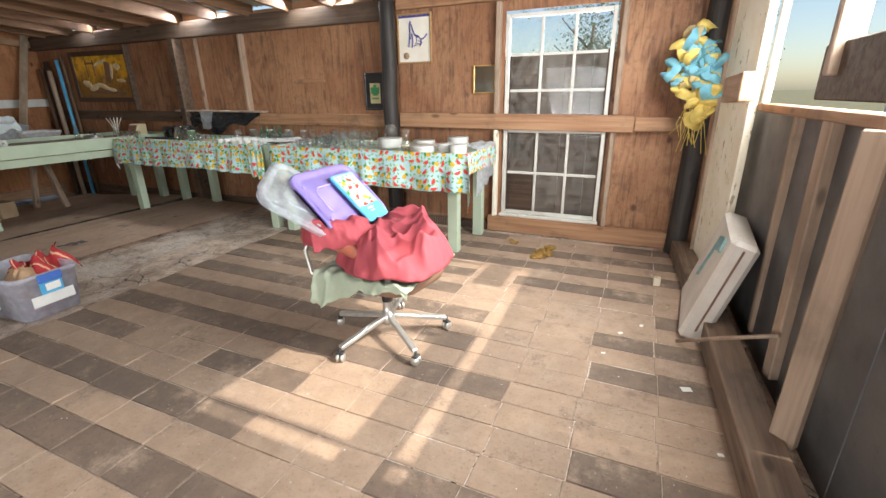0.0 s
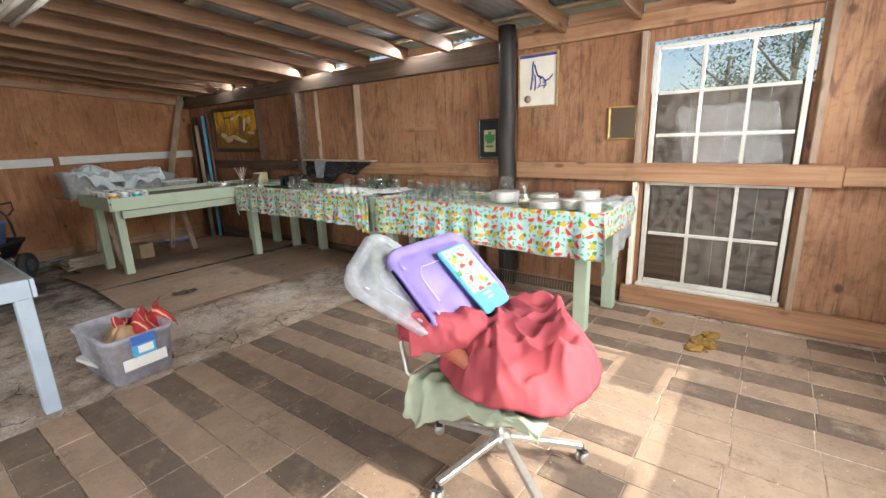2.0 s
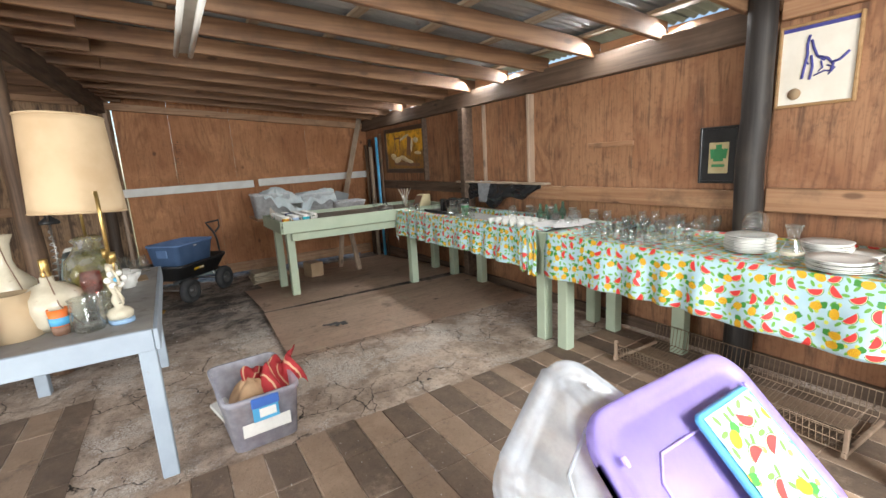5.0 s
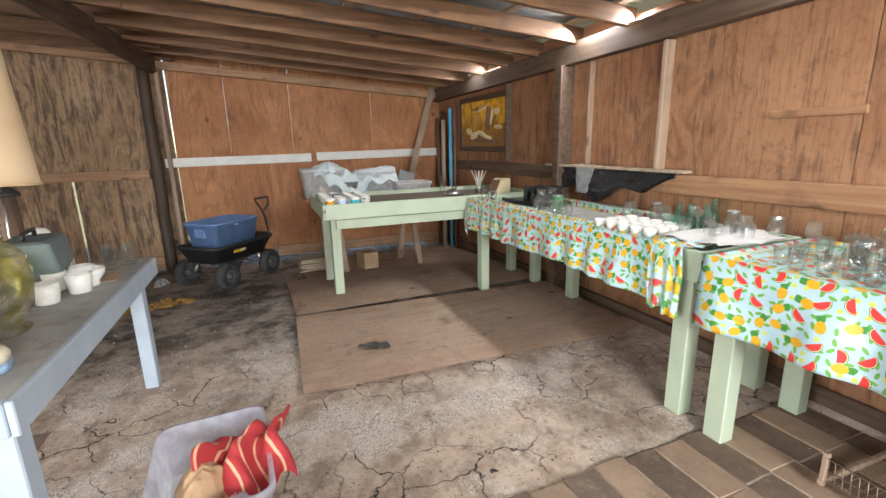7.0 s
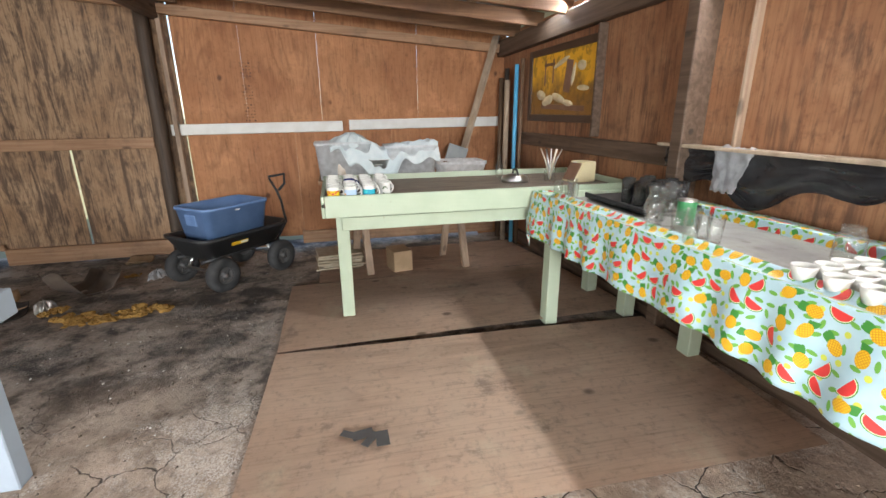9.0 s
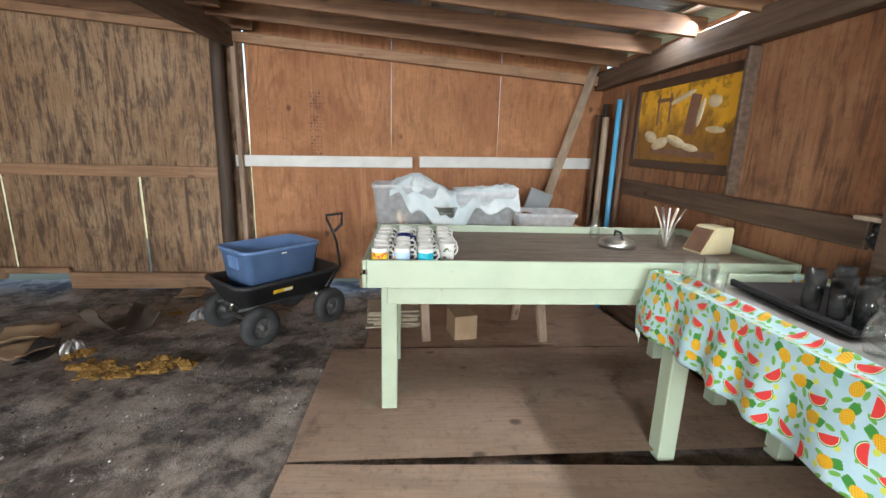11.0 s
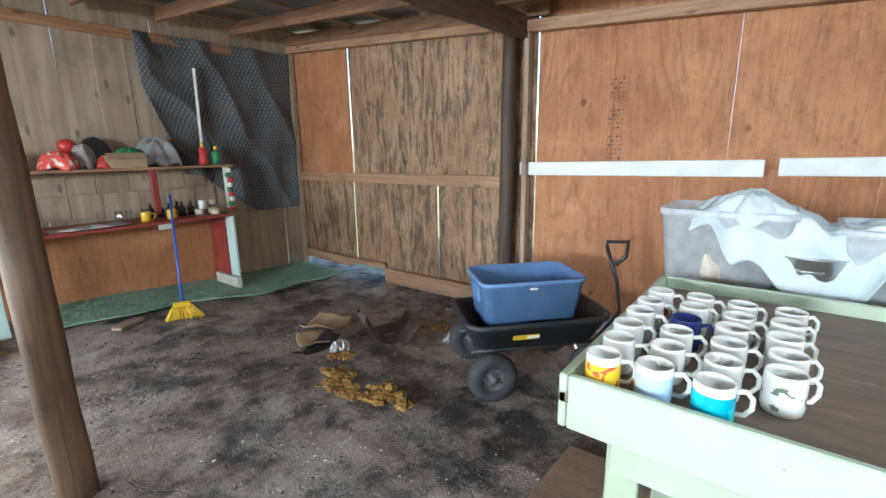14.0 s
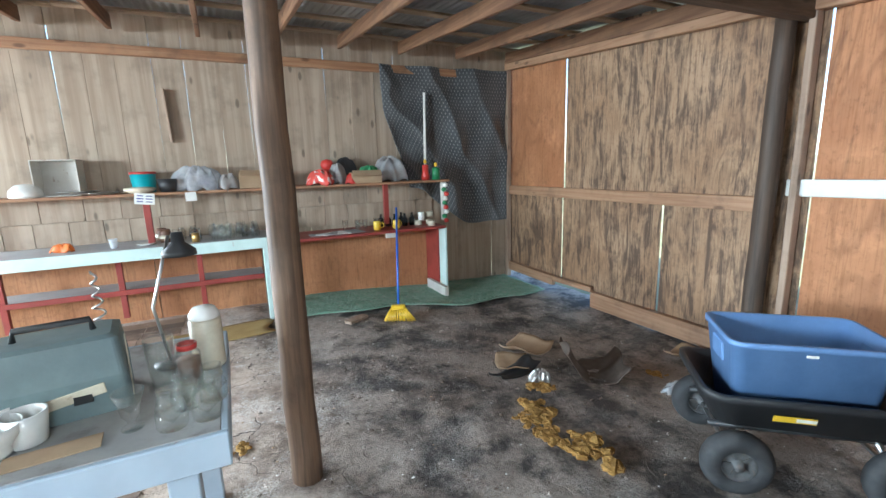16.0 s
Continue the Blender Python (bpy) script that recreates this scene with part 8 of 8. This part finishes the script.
bm = B()
box(bm, (-7.14, -1.66, 0.105), (0.15, 0.06, 0.05), Matrix.Rotation(radians(-20), 3, "Z"), 0.012)
part("head", bm, YELLOW, br)

# ---- rubbish on the earth floor ----
def flat_scrap(name, x, y, L, W, rz, mat, label, category, curl=0.05, lift=0.012):
    bm = B()
    sheet(bm, 12, 10, lambda u, v: Vector(((u - 0.5) * L * (1 + 0.1 * math.sin(v * 7)), (v - 0.5) * W * (1 + 0.12 * math.sin(u * 5)), curl * (abs(u - 0.45) * 2) ** 3 + 0.3 * curl * fb(u * 3, v * 3, x))))
    ob = thicken(part(name, bm, mat), 0.004, 1.0)
    ob.matrix_basis = pose(x, y, earth_z(x, y) + lift, 0, 0, rz)
    return tagged(ob, label, category)


flat_scrap("cardboard_scrap", -7.95, -0.52, 0.42, 0.36, 25, CARD, "flattened torn cardboard on the earth floor", "cardboard", 0.06)
flat_scrap("cardboard_scrap", -7.62, -0.25, 0.34, 0.26, 60, CARD, "trodden brown cardboard on the earth floor", "cardboard", 0.04)
flat_scrap("dark_sheeting", -7.55, -0.12, 0.50, 0.16, 20, BLACK_PLASTIC, "strip of black plastic trodden into the floor", "plastic", 0.05)
flat_scrap("curled_felt", -8.15, 0.12, 0.46, 0.40, -30, surface("brown_felt", (0.09, 0.065, 0.05), (0.13, 0.10, 0.08), 9, 0.9), "curled brown roofing felt on the floor", "felt", 0.18)
flat_scrap("cardboard_scrap", -9.15, 0.22, 0.36, 0.24, 10, CARD, "brown cardboard scrap against the wall", "cardboard", 0.05)
flat_scrap("yellow_board", -5.45, -2.05, 0.9, 0.42, 4, surface("yellow_ply", (0.42, 0.29, 0.11), (0.34, 0.22, 0.08), 5, 0.8), "dirty yellow board lying before the counter", "board", 0.01)
bm = B()
box(bm, (0, 0, 0.02), (0.26, 0.10, 0.03), None, 0.004)
ob = tagged(part("wood_tray", bm, STUD), "small wooden tray lying at the turf's edge", "tray")
ob.matrix_basis = pose(-6.72, -1.80, earth_z(-6.72, -1.8) + 0.004, 0, 0, 30)


def foam(x, y, r, seed, z=None):
    rn = random.Random(seed)
    bm = B()
    for _ in range(16):
        cx, cy, cr = rn.gauss(0, r * 0.55), rn.gauss(0, r * 0.36), rn.uniform(0.10, 0.36) * r
        res = bmesh.ops.create_icosphere(bm, subdivisions=3, radius=cr, matrix=Matrix.Translation((cx, cy, cr * 0.25)) @ Matrix.Rotation(rn.uniform(0, 3), 4, "Z") @ Matrix.Diagonal((1.5, 0.9, 0.42, 1)))
        for v in res["verts"]:
            v.co += Vector((fb(v.co.x, v.co.y, seed, 30, 3), fb(v.co.y, v.co.x, seed + 4, 30, 3), 0.8 * fb(v.co.x, v.co.y, v.co.z + seed, 34, 3))) * 0.55 * cr
    ob = part("foam_scrap", bm, FOAM)
    ob.matrix_basis = pose(x, y, (earth_z(x, y) if z is None else z) + 0.006, 0, 0, seed * 40)
    return tagged(ob, "torn lump of yellow-brown foam on the floor", "foam", "foam scraps")


for k, (x, y, r) in enumerate(((-7.37, 0.40, 0.11), (-7.27, 0.64, 0.15), (-7.36, 0.90, 0.15), (-7.56, 0.16, 0.10), (-7.20, 0.52, 0.08), (-5.55, 0.02, 0.06), (-8.6, 0.35, 0.07))):
    foam(x, y, r, k + 1)
foam(-0.78, 4.15, 0.12, 11, 0.0)
foam(-1.12, 4.42, 0.06, 12, 0.0)
heap("foil_ball", (-7.66, 0.06, earth_z(-7.66, 0.06)), 0.08, 0.07, 0.08, 2.2, STEEL, "crumpled silver foil on the floor", "foil", 9, 0.5, edge=0.5)
heap("cloudy_bag", (-8.52, 0.62, earth_z(-8.5, 0.6)), 0.13, 0.08, 0.07, 3.2, FILM, "crumpled cloudy plastic bag on the floor", "plastic bag", 9, 0.4, edge=0.5)

# scraps, chips and clods strewn over the floor
rnd = random.Random(9)


def strewn(name, n, area, size, mats, label, zf):
    verts, faces, mi = [], [], []
    for _ in range(n):
        x, y = rnd.uniform(*area[0]), rnd.uniform(*area[1])
        s = rnd.uniform(*size)
        a = rnd.uniform(0, 6.28)
        z = zf(x, y)
        b = len(verts)
        pts = []
        for k in range(5):
            t = a + k * 1.2566
            q = s * rnd.uniform(0.5, 1.0)
            pts.append((x + q * math.cos(t), y + q * math.sin(t) * 0.7, z))
        verts += pts + [(x + rnd.uniform(-s, s) * 0.3, y + rnd.uniform(-s, s) * 0.3, z + s * rnd.uniform(0.25, 0.6))]
        m = rnd.randrange(len(mats))
        for k in range(5):
            faces.append((b + k, b + (k + 1) % 5, b + 5))
            mi.append(m)
    me = bpy.data.meshes.new(name)
    me.from_pydata(verts, [], faces)
    for m in mats:
        me.materials.append(m)
    me.polygons.foreach_set("material_index", mi)
    return tagged(new(name, me), label, "litter", kind="stuff")


CLOD = surface("earth_clod", (0.13, 0.10, 0.082), (0.20, 0.16, 0.13), 20, 0.95, bump=0.5)
strewn("earth_clods", 2600, ((-9.4, -5.6), (-2.0, 2.6)), (0.006, 0.030), [CLOD, EARTH], "small clods of dark earth strewn on the floor", lambda x, y: earth_z(x, y) - 0.003)
strewn("pale_chips", 420, ((-9.4, -5.0), (-2.2, 2.4)), (0.004, 0.014), [PAPER, CARD, CHINA], "pale chips and paper scraps strewn on the earth", lambda x, y: earth_z(x, y) + 0.001)
strewn("floor_grit", 500, ((-3.5, 0.4), (0.9, 4.7)), (0.002, 0.006), [PAPER, CARD], "pale grit strewn on the paving", lambda x, y: 0.003)
strewn("clay_crumbs", 900, ((-5.6, -3.6), (0.9, 4.7)), (0.004, 0.016), [EARTH, CLOD], "crumbs of dry clay strewn on the floor", lambda x, y: earth_z(x, y) - 0.001)
for x, y, s, r in ((0.32, 2.43, 0.05, 20), (-0.02, 2.9, 0.03, 50), (0.42, 2.0, 0.025, 10), (0.1, 3.05, 0.03, 70), (-0.1, 2.62, 0.025, 15)):
    bm = B()
    box(bm, (0, 0, 0.003), (s, s * 0.7, 0.002), None)
    ob = tagged(part("paper_scrap", bm, PAPER), "small white paper scrap on the paving", "scrap", "paper scraps")
    ob.matrix_basis = pose(x, y, 0.004, 0, 0, r)

# ---- outside: trees and a low house beyond the open side ----
def tree(x, y, h, seed):
    rn = random.Random(seed)
    t = thing("tree", (x, y, -0.42), 0, "leafy green tree beyond the open side of the shed", "tree", "trees outside")
    bm = B()
    tube(bm, [(0, 0, 0), (0.1, 0, h * 0.25), (0.0, 0.1, h * 0.5), (0.1, 0.1, h * 0.8)], 0.18, 9, r2=0.05)
    for k in range(7):
        a = rn.uniform(0, 6.28)
        z = h * rn.uniform(0.3, 0.7)
        tube(bm, [(0, 0, z), (math.cos(a) * h * 0.12, math.sin(a) * h * 0.12, z + h * 0.1), (math.cos(a) * h * 0.25, math.sin(a) * h * 0.25, z + h * 0.22)], 0.06, 6, r2=0.015)
    part("trunk", bm, POST, t)
    vs, fs = [], []
    clumps = [(rn.gauss(0, h * 0.16), rn.gauss(0, h * 0.16), h * rn.uniform(0.35, 1.0)) for _ in range(60)]
    for cx, cy, cz in clumps:
        for _ in range(70):
            px, py, pz = cx + rn.gauss(0, h * 0.05), cy + rn.gauss(0, h * 0.05), cz + rn.gauss(0, h * 0.045)
            s = rn.uniform(0.03, 0.07) * h / 5
            a, e = rn.uniform(0, 6.28), rn.uniform(-1, 1)
            b = len(vs)
            u = Vector((math.cos(a), math.sin(a), e)) * s
            w = Vector((-math.sin(a), math.cos(a), rn.uniform(-0.5, 0.5))) * s * 0.5
            p = Vector((px, py, pz))
            vs += [tuple(p - u), tuple(p + w), tuple(p + u), tuple(p - w)]
            fs.append((b, b + 1, b + 2, b + 3))
    me = bpy.data.meshes.new("crown")
    me.from_pydata(vs, [], fs)
    me.materials.append(LEAF)
    ob = new("crown", me)
    ob.parent = t


LEAF = surface("green_leaf", (0.07, 0.12, 0.035), (0.10, 0.16, 0.05), 5, 0.6, bump=0.1)
for k, (x, y, h) in enumerate(((10.5, 22, 5.5), (13.5, 24, 6.5), (17, 21, 6.0), (15, 14, 5.0), (20, 12, 6.5), (-0.5, 17, 5.2), (1.6, 19, 6.0), (-2.4, 20, 5.5))):
    tree(x, y, h, k)
hs = thing("house", (14.5, 27, -0.42), -20, "low white neighbouring house with a pale roof", "house")
bm = B()
box(bm, (0, 0, 1.2), (9, 5, 2.4))
part("wall", bm, WHITE_OLD, hs)
bm = B()
for s in (-1, 1):
    span(bm, (-4.8, s * 1.4, 2.75), (4.8, s * 1.4, 2.75), 3.0, 0.12, up=(0, -s * 0.28, 1))
part("roof", bm, surface("pale_shingle_roof", (0.42, 0.42, 0.42), (0.34, 0.34, 0.34), 3, 0.8), hs)
for x in (-2.5, 0, 2.5):
    bm = B()
    box(bm, (x, -2.52, 1.4), (1.0, 0.06, 1.0))
    part("window", bm, BLACK_PLASTIC, hs)

# ---- floor sheets and pavers ----
def ply_sheet(x0, x1, y0, y1, lift, rz, label):
    bm = B()
    nx, ny = 14, 26
    L, W = x1 - x0, y1 - y0
    cx, cy = (x0 + x1) / 2, (y0 + y1) / 2
    sheet(bm, nx, ny, lambda u, v: Vector(((u - 0.5) * L, (v - 0.5) * W, floor_z(cx + (u - 0.5) * L, cy) + lift + 0.006 * fb(u * 2, v * 3, x0))))
    bmesh.ops.solidify(bm, geom=bm.faces[:], thickness=0.014)
    for f in bm.faces:
        f.smooth = False
    ob = part("floor_sheet", bm, PLY_FLOOR)
    ob.matrix_basis = pose(cx, cy, 0, 0, 0, rz)
    return tagged(ob, label, "plywood sheet")


ply_sheet(-6.17, -4.80, 2.06, 4.66, 0.024, -2.0, "worn brown plywood sheet lying on the earth floor")
ply_sheet(-7.60, -6.24, 2.08, 4.70, 0.032, 1.0, "brown plywood sheet under the work table")
ply_sheet(-8.9, -7.64, 2.3, 4.72, 0.022, 0.5, "brown plywood sheet along the back wall")
bm = B()
for k in range(4):
    box(bm, (0.05 * k, 0.02 * (k % 2), 0.002 + 0.001 * k), (0.10, 0.04 + 0.02 * (k % 2), 0.002), Matrix.Rotation(0.7 * k, 3, "Z"))
ob = tagged(part("torn_label", bm, (GALV)), "torn dark and white label on a plywood sheet", "scrap")
ob.matrix_basis = pose(-5.32, 2.52, 0.042, 0, 0, 60)

pavers = tagged(thing("pavers"), "worn tan block paving with soot-dark rows", "paving", kind="structure")


def paver_mesh(seed, mat):
    rnd = random.Random(seed)
    bm = B()
    L, W, c = 0.3485 - rnd.uniform(0, 0.003), 0.1788 - rnd.uniform(0, 0.0025), 0.0035 + rnd.uniform(0, 0.0025)
    j = lambda s: rnd.uniform(-s, s)
    low = [Vector((sx * L / 2, sy * W / 2, -0.05)) for sx, sy in ((-1, -1), (1, -1), (1, 1), (-1, 1))]
    mid = [Vector((sx * L / 2 + j(0.002), sy * W / 2 + j(0.002), -c)) for sx, sy in ((-1, -1), (1, -1), (1, 1), (-1, 1))]
    top = [Vector((sx * (L / 2 - c) + j(0.003), sy * (W / 2 - c) + j(0.003), j(0.0015))) for sx, sy in ((-1, -1), (1, -1), (1, 1), (-1, 1))]
    loft(bm, [low, mid, top], False, True, False)
    return finish(bm, "paver", mat)


paver_kinds = {m.name: [paver_mesh(k + 10 * i, m) for k in range(4)] for i, m in enumerate((PAVER_PALE, PAVER_DARK))}
rnd = random.Random(12)
far = B()
for row in range(-25, 19):
    y = 1.53 + 0.18 * row
    for col in range(-12, 7):
        x = -1.745 + 0.35 * col + (0.012 * math.sin(row * 1.7))
        if x > 0.45 or x < -5.15 or (x < -3.72 and y > 0.70) or y > 4.72 or y < SOUTH + 0.1:
            continue
        dark = row % 2 == 1 and fb(x, row * 3.1, 0, 0.9, 2) > (-0.45 if x < -1.6 else 0.0) - (0.35 if y > 3.2 else 0.0)
        if x < -3.7:
            dark = row % 3 != 0
        if x < -3.6 and y > 1.2 and rnd.random() < 0.6:
            continue
        z, tx, ty = rnd.uniform(-0.002, 0.002) - 0.001, rnd.uniform(-0.25, 0.25), rnd.uniform(-0.25, 0.25)
        mat = PAVER_DARK if dark else PAVER_PALE
        if y > 0.85 and x > -3.72:
            ob = new("paver", rnd.choice(paver_kinds[mat.name]))
            ob.parent = pavers
            ob.matrix_basis = pose(x, y, z, tx, ty, rnd.uniform(-0.6, 0.6))
        else:
            box(far, (x, y, z - 0.03), (0.34, 0.171, 0.06), None, 0.0, 1 if dark else 0)
ob = part("paver_field", far, [PAVER_PALE, PAVER_DARK], pavers)
tagged(ob, kind="stuff")
